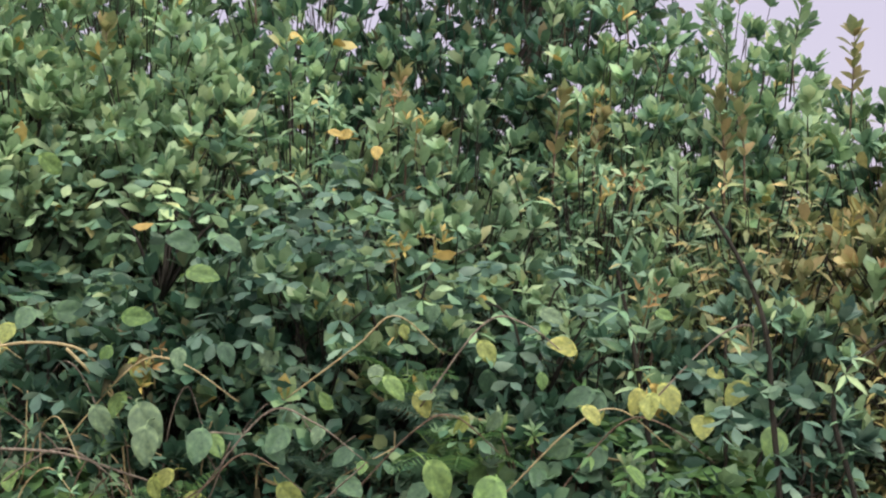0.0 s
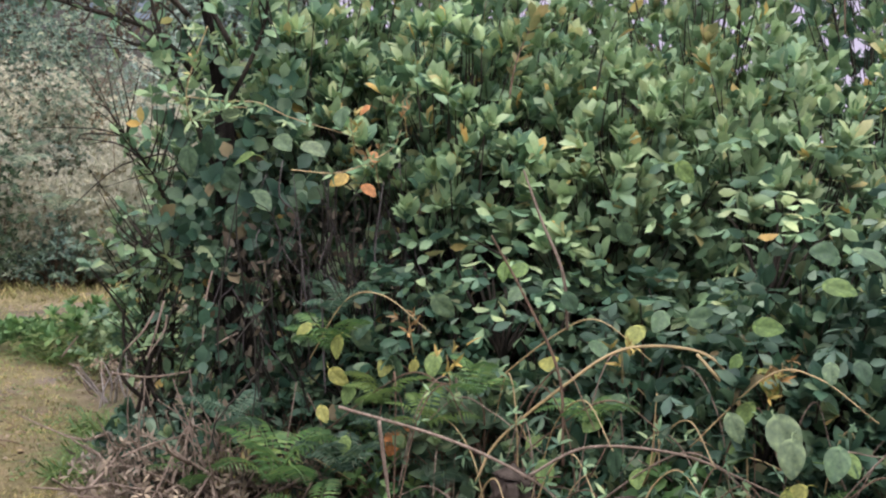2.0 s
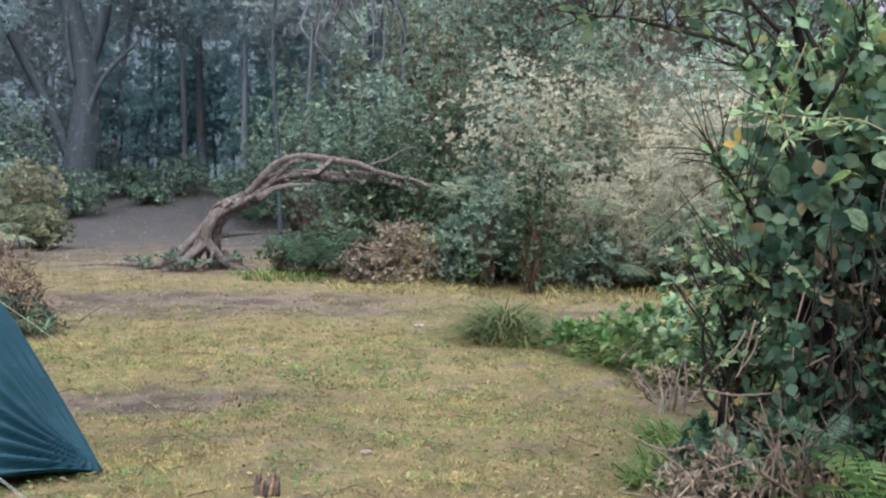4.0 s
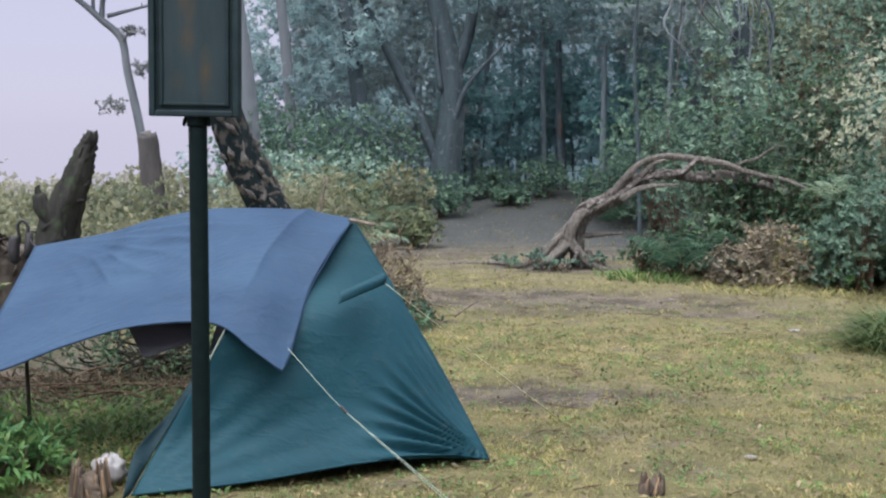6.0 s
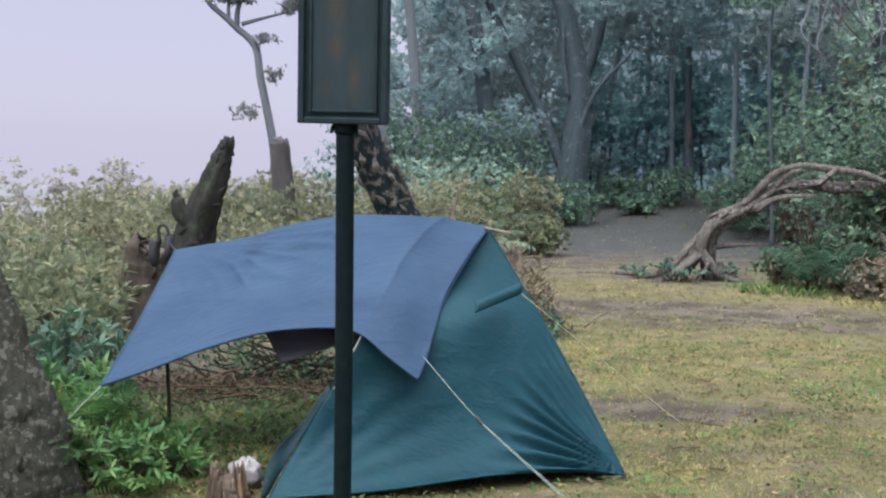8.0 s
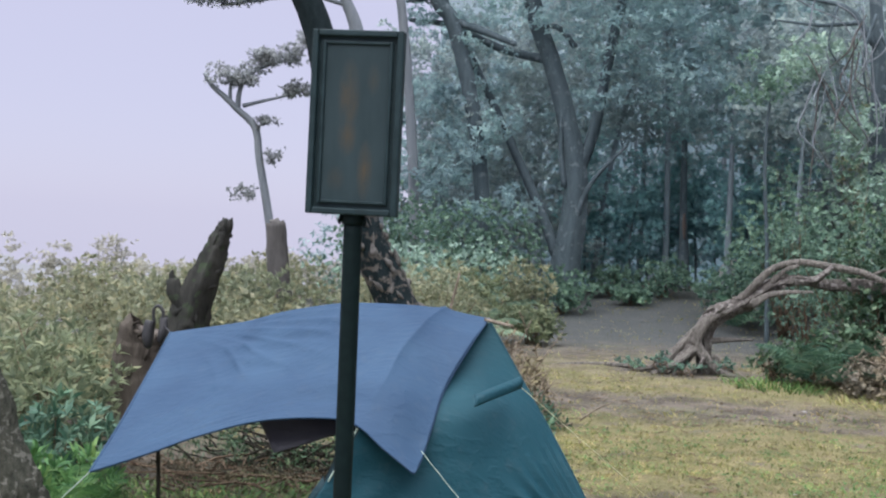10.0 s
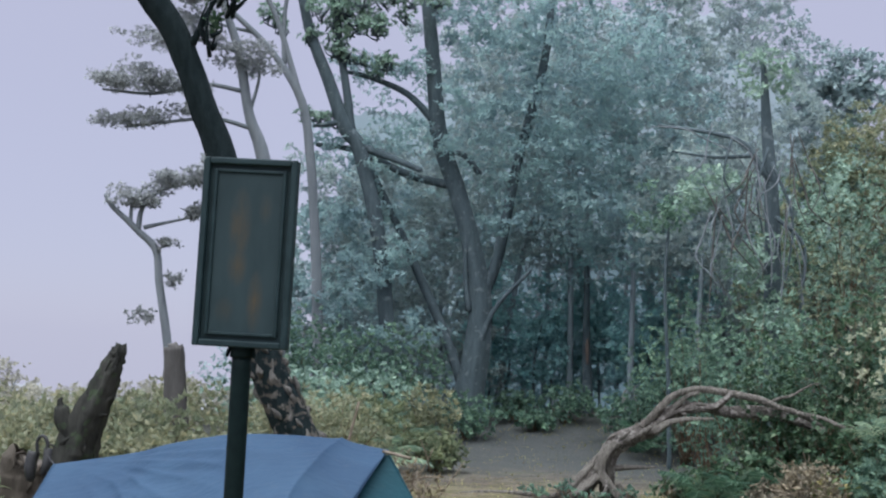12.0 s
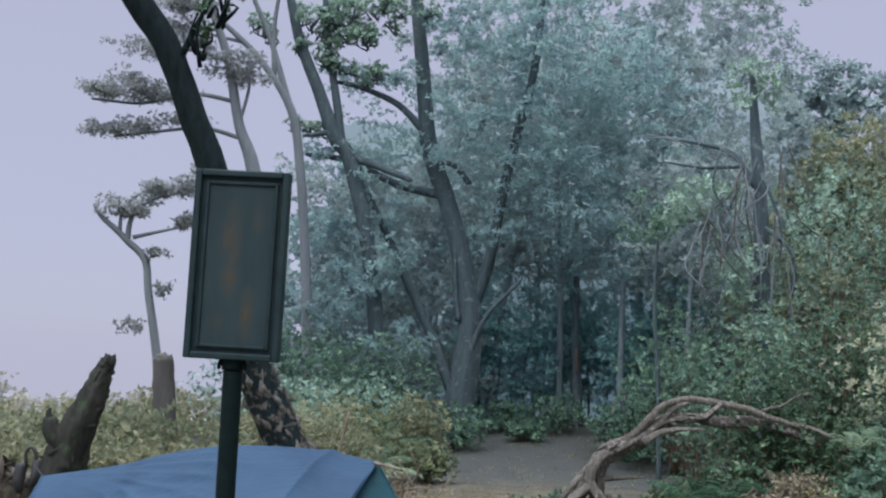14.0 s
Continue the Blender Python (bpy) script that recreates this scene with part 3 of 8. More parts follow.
def tree(name, trunk, radii, label, bark, limbs=(), clumps=(), leaf=LEAF_WOOD, size=0.12, each=7, density=60, shape=DIAMOND, rough=0.05, sides=10, group="", twigs=True, broken=0, plates=0, tufts=0):
    """A tree: its trunk, its limbs (a line and two radii each) and a crown of leaf clumps (centre, radii) with gaps."""
    base = np.array(trunk[0], float)
    ob = thing(name, tuple(base), label, "tree", group)
    stem = part("trunk", tube(Geo(), np.array(trunk) - base, radii, sides, 5 * len(trunk), rough), bark, ob)
    if plates:
        flakes(stem, trunk, radii, base, plates, BARK_FLAKE, 0.03, 0.36, (0.06, 0.16), 0.016)
    for line, r0, r1 in limbs:
        part("limb", tube(Geo(), np.array(line) - base, [r0, (r0 + r1) / 2, r1], 7, 4 * len(line), rough), bark, ob)
    if clumps:
        g, tw = Geo(), Geo()
        if broken:
            loose = []
            for c, r in clumps:
                r = np.array(r)
                for _ in range(broken):
                    loose.append((tuple(np.array(c) + rng.normal(0, 0.55, 3) * r * [1, 1, 0.8]), tuple(r * rng.uniform(0.35, 0.7))))
            clumps = loose
        for c, r in clumps:
            c = np.array(c) - base
            r = np.array(r if isinstance(r, tuple) else (r, r, r))
            count = max(3 if broken else 8, int(density * (r[0] * r[2] + r[1] * r[2] + r[0] * r[1])))
            if tufts:
                tufted(g, c, r, max(4, int(tufts * (r[0] * r[2] + r[1] * r[2] + r[0] * r[1]))), 9, each, size, shape)
                continue
            pos, axis = blob(count, c, r)
            spray(g, pos, axis, each, size, (25, 85), shape)
            if twigs:
                for k in range(min(5, count)):
                    low = c - [0, 0, r[2] * 0.9]
                    tube(tw, [low + rng.normal(0, 0.05, 3), (low + pos[k]) / 2 + rng.normal(0, 0.08, 3), pos[k]], [0.022, 0.014, 0.006], 3, 5)
        part("crown", g, leaf, ob)
        if twigs and not tufts:
            tagged(part("twig_mass", tw, bark, ob), kind="stuff")
    return ob

# ---- ground ----
def smooth(v):
    v = np.clip(v, 0, 1)
    return v * v * (3 - 2 * v)


def terrain(x, y):
    x, y = np.asarray(x, float), np.asarray(y, float)
    z = 0.014 * np.sin(2.3 * x + 0.7) * np.sin(1.9 * y) + 0.008 * np.sin(5.1 * x + 1.3 * y) + 0.0015 * np.sin(11 * x - 7 * y) * np.sin(9 * y + 2)
    z = z + 3.6 * smooth((x - 3.2) / 4.0) * smooth((y - 11.5) / 7.0)
    z = z + 0.5 * smooth((y - 18) / 6) * smooth((x + 1.5) / 3.5)
    z = z - 0.12 * np.maximum(0, y - 27) - 0.22 * np.maximum(0, -5.5 - x) - 0.1 * np.maximum(0, x - 12) - 0.1 * np.maximum(0, -6 - y)
    return z


BARE = [(0.55, 6.6, 1.3, 0.35, 0.5), (0.7, 5.75, 0.9, 0.22, 0.3), (0.9, 10.6, 2.6, 0.9, 0.55), (0.3, 18.0, 4.5, 5.0, 0.62), (2.6, 9.9, 1.0, 0.25, 0.4),
        (-1.6, 6.4, 1.2, 0.5, 0.7), (-2.6, 7.2, 1.8, 1.2, 0.6), (1.5, 13.4, 1.5, 0.9, 0.5), (1.2, 5.1, 0.5, 0.2, 0.25), (5.6, 9.5, 2.5, 1.0, 0.4), (4.6, 2.0, 1.6, 5.0, 0.7)]


def bare(x, y):
    f = np.zeros_like(np.asarray(x, float))
    for cx, cy, rx, ry, k in BARE:
        f = np.maximum(f, k * np.exp(-(((x - cx) / rx) ** 2 + ((y - cy) / ry) ** 2)))
    spots = np.sin(3.1 * x + 1.7 * np.sin(2.3 * y)) * np.sin(4.7 * y + 1.9 * np.sin(2.9 * x + 1)) + 0.5 * np.sin(9.7 * x - 3 * y) * np.sin(11.3 * y + 2 * x)
    return np.maximum(f, np.clip(0.6 * (spots - 0.65), 0, 0.34) * (y > 2.6) * (y < 15))


def spaced(lo, hi, step, reach):
    near = np.arange(lo, hi, step)
    far = np.geomspace(step * 2, reach, 34)
    return np.concatenate([lo - far[::-1], near, near[-1] + far])


gx, gy = spaced(-5, 8, 0.1, 600), spaced(2.5, 25, 0.1, 600)
X, Y = np.meshgrid(gx, gy)
i, j = np.meshgrid(np.arange(len(gy) - 1), np.arange(len(gx) - 1), indexing="ij")
a = (i * len(gx) + j).ravel()
gm = Geo().add(np.stack([X.ravel(), Y.ravel(), terrain(X, Y).ravel()], 1), np.stack([a, a + 1, a + 1 + len(gx), a + len(gx)], 1))
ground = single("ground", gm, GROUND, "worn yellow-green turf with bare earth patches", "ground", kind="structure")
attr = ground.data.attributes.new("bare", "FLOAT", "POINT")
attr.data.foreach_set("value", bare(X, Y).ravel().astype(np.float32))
# darker blue-grey ground that sets in towards the wood
attr = ground.data.attributes.new("forest_floor", "FLOAT", "POINT")
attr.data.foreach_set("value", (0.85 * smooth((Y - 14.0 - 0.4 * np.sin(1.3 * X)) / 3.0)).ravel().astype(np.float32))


def tz(x, y):
    return float(terrain(x, y))


# ---- the signboard on its pole ----
def box(geo, lo, hi):
    (x0, y0, z0), (x1, y1, z1) = lo, hi
    v = [(x0, y0, z0), (x1, y0, z0), (x1, y1, z0), (x0, y1, z0), (x0, y0, z1), (x1, y0, z1), (x1, y1, z1), (x0, y1, z1)]
    return geo.add(v, [(0, 3, 2, 1), (4, 5, 6, 7), (0, 1, 5, 4), (1, 2, 6, 5), (2, 3, 7, 6), (3, 0, 4, 7)])


def sheared(geo, z0, k):
    """Leans a mesh over to one side above the height z0."""
    geo.v = [v + np.stack([(v[:, 2] - z0) * k, 0 * v[:, 2], 0 * v[:, 2]], 1) for v in geo.v]
    return geo


def bevelled(ob, width, segments=2):
    b = ob.modifiers.new("bevel", "BEVEL")
    b.width, b.segments, b.limit_method = width, segments, "ANGLE"
    return ob


def signboard():
    ob = thing("signboard", (-0.505, 3.228, 0), "weathered dark steel signboard with rust streaks on a pole", "sign")
    ob.rotation_euler = (0, 0, radians(-2))
    w, z0, z1 = 0.129, 1.522, 2.032
    part("pole", tube(Geo(), [(0.012, 0.03, -0.05), (0.008, 0.03, 0.8), (0, 0.03, 1.53)], [0.0265, 0.026, 0.0265], 20, 24, 0.006, True), POLE, ob, "dark green painted steel pole")
    collar = part("collar", tube(Geo(), [(0, 0.03, 1.495), (0, 0.03, 1.528)], [0.031, 0.031], 20, 4, 0, True), POLE, ob)
    back = part("back_plate", sheared(box(Geo(), (-w, 0.0, z0), (w, 0.024, z1)), z0, -0.004), FRAME_PAINT, ob, smooth=False)
    bevelled(back, 0.003)
    rim = 0.018
    for lo, hi in (((-w, -0.016, z0), (-w + rim, -0.0005, z1)), ((w - rim, -0.016, z0), (w, -0.0005, z1)),
                   ((-w + rim, -0.0155, z0), (w - rim, -0.0005, z0 + rim)), ((-w + rim, -0.0155, z1 - rim), (w - rim, -0.0005, z1))):
        bevelled(part("frame_rail", sheared(box(Geo(), lo, hi), z0, -0.004), FRAME_PAINT, ob, smooth=False), 0.004)
    k = 0.030
    for lo, hi in (((-w + k, -0.010, z0 + k), (-w + k + 0.010, -0.0005, z1 - k)), ((w - k - 0.010, -0.010, z0 + k), (w - k, -0.0005, z1 - k)),
                   ((-w + k + 0.010, -0.0095, z0 + k), (w - k - 0.010, -0.0005, z0 + k + 0.010)), ((-w + k + 0.010, -0.0095, z1 - k - 0.010), (w - k - 0.010, -0.0005, z1 - k))):
        bevelled(part("inner_moulding", sheared(box(Geo(), lo, hi), z0, -0.004), FRAME_PAINT, ob, smooth=False), 0.003)
    part("panel", sheared(box(Geo(), (-w + k + 0.0105, -0.004, z0 + k + 0.0105), (w - k - 0.0105, -0.0005, z1 - k - 0.0105)), z0, -0.004), SIGN_PANEL, ob, "grey metal panel with rust stains", smooth=False)
    for sx in (-1, 1):
        g = tube(Geo(), [(sx * 0.026, 0.028, 1.526), (sx * 0.034, 0.02, 1.512), (sx * 0.036, 0.018, 1.498)], [0.007, 0.006, 0.005], 7, 7)
        part("bolt", g, POLE, collar)
    return ob


signboard()


# ---- tent and tarpaulin ----
def patch(bottom, top, left, right, nu, nv, push=None):
    """A cloth panel stretched between four edge lines; push(u, v) lifts it off the stretched surface."""
    b, t, l, r = curve(bottom, nu), curve(top, nu), curve(left, nv), curve(right, nv)
    u, v = np.linspace(0, 1, nu)[None, :, None], np.linspace(0, 1, nv)[:, None, None]
    p = (1 - v) * b[None] + v * t[None] + (1 - u) * l[:, None] + u * r[:, None]
    p = p - ((1 - u) * (1 - v) * b[0] + u * (1 - v) * b[-1] + (1 - u) * v * t[0] + u * v * t[-1])
    n = unit(np.cross(np.gradient(p, axis=1), np.gradient(p, axis=0)) + 1e-9)
    if push:
        p = p + n * push(u[..., 0] + 0 * v[..., 0], v[..., 0] + 0 * u[..., 0])[..., None]
    i, j = np.meshgrid(np.arange(nv - 1), np.arange(nu - 1), indexing="ij")
    a = (i * nu + j).ravel()
    return Geo().add(p.reshape(-1, 3), np.stack([a, a + 1, a + 1 + nu, a + nu], 1))


def cloth(ob, thick=0.003):
    s = ob.modifiers.new("thickness", "SOLIDIFY")
    s.thickness, s.offset = thick, 0
    return ob


NEAR_L, NEAR_R, BACK_R, BACK_L = (-1.06, 4.52, 0.01), (0.40, 5.16, 0.015), (-0.12, 6.35, 0.01), (-1.02, 5.62, 0.01)
PEAK, SHOULDER = (-0.275, 5.69, 1.045), (-0.72, 5.52, 0.90)


def tent():
    ob = thing("tent", (0, 0, 0), "small teal nylon camping tent pitched on grass", "tent")
    hem = [NEAR_L, (-0.60, 4.66, 0.035), (-0.15, 4.86, 0.07), (0.16, 5.03, 0.055), NEAR_R]
    seam = [NEAR_L, (-0.99, 4.72, 0.18), (-0.87, 4.80, 0.40), (-0.745, 4.875, 0.63), (-0.74, 5.15, 0.77), SHOULDER]
    edge = [NEAR_R, (0.245, 5.29, 0.27), (0.06, 5.43, 0.56), (-0.12, 5.57, 0.82), PEAK]

    def folds(u, v):
        du, dv = 1 - u, v
        far, ang = np.hypot(du, dv), np.arctan2(dv, du)
        wave = np.sin(ang * 40 + 1.6 * np.sin(7 * far))
        fan = 0.026 * np.sign(wave) * np.abs(wave) ** 0.7 * np.exp(-((far - 0.2) / 0.19) ** 2) * smooth((1.2 - ang) / 0.6)
        side = 0.010 * np.sin(ang * 38 + 1) * np.exp(-((far - 0.34) / 0.12) ** 2)
        du2 = u
        fan2 = 0.004 * np.sin(np.arctan2(v, du2) * 18) * np.exp(-((np.hypot(du2, v) - 0.3) / 0.2) ** 2)
        broad = 0.005 * np.sin(6 * u + 5 * v) * np.sin(3.1 * v) + 0.002 * np.sin(15 * u - 11 * v)
        return 0.05 * np.sin(np.pi * u) * np.sin(np.pi * v) * smooth((0.95 - v) / 0.5) * smooth((u + 0.3) / 0.8) + fan + side + fan2 + broad * np.sin(np.pi * u)

    front = cloth(part("front_panel", patch(hem, [SHOULDER, (-0.50, 5.62, 0.985), PEAK], seam, edge, 150, 120, folds), TENT, ob))
    cloth(part("side_panel", patch([NEAR_R, BACK_R], [PEAK, PEAK], edge, [BACK_R, (-0.1, 6.15, 0.5), PEAK], 16, 20), TENT, ob))
    cloth(part("back_panel", patch([BACK_R, BACK_L], [PEAK, (-0.50, 5.62, 0.985), SHOULDER], [BACK_R, (-0.1, 6.15, 0.5), PEAK], [BACK_L, (-0.95, 5.6, 0.5), SHOULDER], 20, 20), TENT, ob))
    cloth(part("side_panel", patch([BACK_L, NEAR_L], [SHOULDER, SHOULDER], [BACK_L, (-0.95, 5.6, 0.5), SHOULDER], seam, 16, 20), TENT_DARK, ob))
    cloth(part("door_flap", patch([(-1.08, 4.47, 0.01), (-1.07, 4.52, 0.01)], [(-0.882, 4.85, 0.43), (-0.865, 4.81, 0.41)],
                                  [(-1.08, 4.47, 0.01), (-1.075, 4.64, 0.16), (-0.97, 4.79, 0.29), (-0.882, 4.85, 0.43)],
                                  [(-1.07, 4.52, 0.01), (-0.995, 4.71, 0.18), (-0.865, 4.81, 0.41)], 12, 16, lambda u, v: 0.012 * np.sin(9 * v) * np.sin(np.pi * u)), TENT_DARK, ob, "dark navy door flap"))
    hood = patch([(-0.275, 4.965, 0.745), (-0.105, 5.24, 0.80)], [(-0.285, 5.03, 0.785), (-0.10, 5.275, 0.848)], [(-0.275, 4.965, 0.745), (-0.285, 5.03, 0.785)], [(-0.095, 5.24, 0.80), (-0.10, 5.275, 0.848)], 14, 9,
                 lambda u, v: 0.016 * np.sin(np.pi * v))
    cloth(part("vent_hood", hood, TENT, front), 0.004)
    part("piping", tube(Geo(), [(-0.745, 4.845, 0.645), (-0.80, 4.825, 0.53), (-0.85, 4.795, 0.42)], [0.004, 0.004], 6), CORD, front, "pale seam piping")
    part("hem_tape", tube(Geo(), [np.array(p) + (0, 0, 0.004) for p in hem], [0.006, 0.006], 6, 40), TENT, front)
    part("edge_tape", tube(Geo(), edge, [0.006, 0.006], 6, 40), TENT, front)
    part("pole_tip", tube(Geo(), [(-0.30, 5.68, 1.06), (-0.16, 5.49, 1.052)], [0.009, 0.008], 8), TWIG_DEAD, ob, "pale wooden pole end")
    for line, mat in (([(-0.47, 4.80, 0.575), (-0.21, 4.575, 0.37), (0.14, 4.30, 0.155), (0.37, 4.11, 0.0)], CORD), ([(-0.21, 4.575, 0.37), (0.17, 4.27, 0.15), (0.43, 4.06, 0.0)], CORD),
                      ([(-0.10, 5.30, 0.80), (0.345, 5.67, 0.395), (0.79, 6.04, 0.0)], CORD_YELLOW)):
        line_ob = part("guy_line", tube(Geo(), line, [0.0018, 0.0018] if mat is CORD_YELLOW else [0.0015, 0.0015], 6, 12), mat, ob)
    part("cord_slider", tube(Geo(), [(-0.222, 4.586, 0.38), (-0.198, 4.565, 0.36)], [0.007, 0.007], 8), BLACK, line_ob, "black cord slider")
    for x, y in ((0.37, 4.11), (0.43, 4.06), (0.79, 6.04), (0.41, 5.15)):
        part("tent_peg", tube(Geo(), [(x, y, -0.08), (x - 0.01, y + 0.01, 0.03)], [0.005, 0.005], 6), TWIG_DEAD, ob)
    return ob


tent()


def tarp():
    ob = thing("tarpaulin", (0, 0, 0), "blue tarpaulin stretched over the tent as a rain fly", "tarpaulin")
    back = [(-2.08, 6.30, 0.835), (-1.62, 6.13, 0.935), (-1.35, 5.89, 1.02), (-1.07, 5.76, 1.085), (-0.90, 5.69, 1.105), (-0.65, 5.72, 1.105), (-0.46, 5.74, 1.085), (-0.285, 5.71, 1.065)]
    front = [(-1.83, 4.68, 0.41), (-1.62, 4.76, 0.485), (-1.44, 4.86, 0.555), (-1.18, 4.93, 0.63), (-0.90, 4.93, 0.66), (-0.75, 4.84, 0.655), (-0.62, 4.78, 0.575), (-0.49, 4.755, 0.49)]
    left = [front[0], (-1.90, 5.19, 0.54), (-2.00, 5.79, 0.69), back[0]]
    right = [front[-1], (-0.475, 4.86, 0.53), (-0.455, 5.0, 0.64), (-0.43, 5.2, 0.775), (-0.345, 5.43, 0.955), back[-1]]

    def folds(u, v):
        mask = np.sin(np.pi * u) ** 0.5 * np.sin(np.pi * v) ** 0.5
        d1, d2 = np.hypot(u, 1 - v), np.hypot(u, v)
        a1, a2 = np.arctan2(1 - v, u + 1e-6), np.arctan2(v, u + 1e-6)
        f = 0.010 * np.sin(a1 * 13 + 1.5) * np.exp(-((d1 - 0.22) / 0.2) ** 2) + 0.008 * np.sin(a2 * 15) * np.exp(-((d2 - 0.22) / 0.18) ** 2)
        f = f + 0.005 * np.abs(np.sin(7 * v + 9 * u)) * np.exp(-((u - 0.25) / 0.2) ** 2) + 0.004 * np.sin(47 * v - 14 * u) * np.exp(-((u - 0.2) / 0.15) ** 2)
        crest = lambda w: np.abs(2 * (w % 1) - 1) ** 3
        f = f + 0.016 * crest(a1 * 5.6 + 0.3) * np.exp(-((d1 - 0.35) / 0.22) ** 2) + 0.016 * crest(a2 * 6.2 + 0.2) * np.exp(-((d2 - 0.3) / 0.2) ** 2)
        for k, (start, drop, high) in enumerate(((0.985, 0.28, 0.010), (0.93, 0.34, 0.008), (0.84, 0.36, 0.007), (0.72, 0.34, 0.006), (0.55, 0.25, 0.006))):
            wavy = start - drop * u + 0.015 * np.sin(9 * u + 2 * k)
            f = f + high * np.exp(-((v - wavy) / 0.02) ** 2) * smooth(u / 0.15) * smooth((0.72 - 0.05 * k - u) / 0.3)
        f = f + 0.007 * np.sin(26 * v + 5 * u + 2 * np.sin(4 * u)) * np.exp(-((u - 0.55) / 0.22) ** 2) * 0.7
        f = f + 0.010 * np.sin(19 * u - 6 * v) * np.exp(-(((v - 0.25) / 0.25) ** 2)) * smooth((u - 0.6) / 0.2)
        return mask * f - 0.05 * np.sin(np.pi * u) * np.sin(np.pi * v) * smooth((0.62 - u) / 0.3) + 0.07 * np.exp(-((u - 0.8) / 0.17) ** 2) * np.sin(np.pi * v) + 0.02 * np.exp(-np.abs(u - 0.77 - 0.1 * (v - 0.5)) / 0.03) * smooth((v - 0.1) / 0.3)

    sheet = cloth(part("sheet", patch(front, back, left, right, 190, 110, folds), TARP, ob), 0.002)
    part("hem", tube(Geo(), front, [0.006, 0.006], 6, 60), TARP, sheet)
    part("hem", tube(Geo(), right, [0.006, 0.006], 6, 40), TARP, sheet)
    part("hem", tube(Geo(), left, [0.006, 0.006], 6, 30), TARP, sheet)
    cloth(part("hanging_flap", patch([(-1.245, 5.13, 0.60), (-0.90, 5.20, 0.655)], [(-1.15, 5.05, 0.47), (-0.88, 5.12, 0.56)], [(-1.245, 5.13, 0.60), (-1.15, 5.05, 0.47)], [(-0.90, 5.20, 0.655), (-0.88, 5.12, 0.56)], 12, 8, lambda u, v: 0.01 * np.sin(7 * u) * np.sin(np.pi * v)), FLAP_GREY, ob, "grey flap hanging under the sheet"))
    part("prop_stick", tube(Geo(), [(-1.625, 4.95, -0.05), (-1.625, 4.94, 0.25), (-1.62, 4.90, 0.50)], [0.008, 0.009, 0.008], 7, 10, 0.06), TWIG_DARK, ob, "dark thin prop stick")
    part("tie_cord", tube(Geo(), [back[0], (-2.20, 6.55, 0.84), (-2.33, 6.9, 0.85)], [0.004, 0.004], 6), BLACK, ob)
    part("tie_cord", tube(Geo(), [front[0], (-1.95, 4.55, 0.25), (-2.05, 4.45, 0.02)], [0.003, 0.003], 6), CORD, ob)
    return ob


tarp()


def strap():
    ob = thing("strap", (-2.27, 6.62, 0.86), "black webbing strap looped on the tarp corner", "strap")
    part("loop", tube(Geo(), [(-0.02, 0, -0.02), (-0.03, 0, 0.06), (0, 0, 0.09), (0.03, 0, 0.05), (0.02, 0, -0.04)], [0.010, 0.010], 6, 16), BLACK, ob)
    part("tail", tube(Geo(), [(-0.045, 0.01, 0.0), (-0.055, 0, -0.08), (-0.05, 0, -0.15)], [0.03, 0.034, 0.024], 7, 10, 0.15), BLACK, ob)
    part("tail", tube(Geo(), [(0.03, 0.02, 0.02), (0.035, 0, -0.06), (0.02, 0, -0.12)], [0.024, 0.028, 0.02], 7, 10, 0.15), BLACK, ob)
    return ob


strap()


# ---- stumps and dead wood ----
def stump(line, radii, label, bark=BARK_STUMP, stubs=(), rough=0.09, name="stump", jag=6, plates=0):
    base = np.array(line[0], float)
    ob = thing(name, tuple(base), label, "tree stump")
    g = tube(Geo(), np.array(line) - base, radii, 18, 10 * len(line), rough * 2.2, True)
    body = part("trunk", g, bark, ob)
    if plates:
        flakes(body, line, radii, base, plates, bark, 0.15, 0.98)
    end = np.array(line[-1]) - base
    flat = jag == 0
    if flat:
        top = part("cut_face", tube(Geo(), [end - [0, 0, 0.01], end + [0.004, 0, 0.008]], [radii[-1] * 0.97, radii[-1] * 0.93], 18, 4, 0.04, True), CUT_OLD, ob, "weathered sawn face")
    else:
        top = part("broken_top", tube(Geo(), [end - [0, 0, 0.005], end + [0.01, 0, 0.03]], [radii[-1] * 0.86, radii[-1] * 0.35], 11, 4, 0.25), bark, ob)
    for k in range(jag):
        a = k * 2.4
        p = end + np.array((math.cos(a), math.sin(a), 0)) * radii[-1] * 0.55 - [0, 0, 0.06]
        part("splinter", tube(Geo(), [p, p + [0.01, 0, 0.07], p + [0.015 + 0.02 * math.cos(3 * a), 0, 0.05 + 0.05 * rng.random() ** 2]], [radii[-1] * 0.3, radii[-1] * 0.2, 0.002], 5, 7, 0.25), bark, top)
    for sline, r0, r1 in stubs:
        part("stub", tube(Geo(), np.array(sline) - base, [r0, r1], 8, 9, 0.12), bark, ob)
    return ob


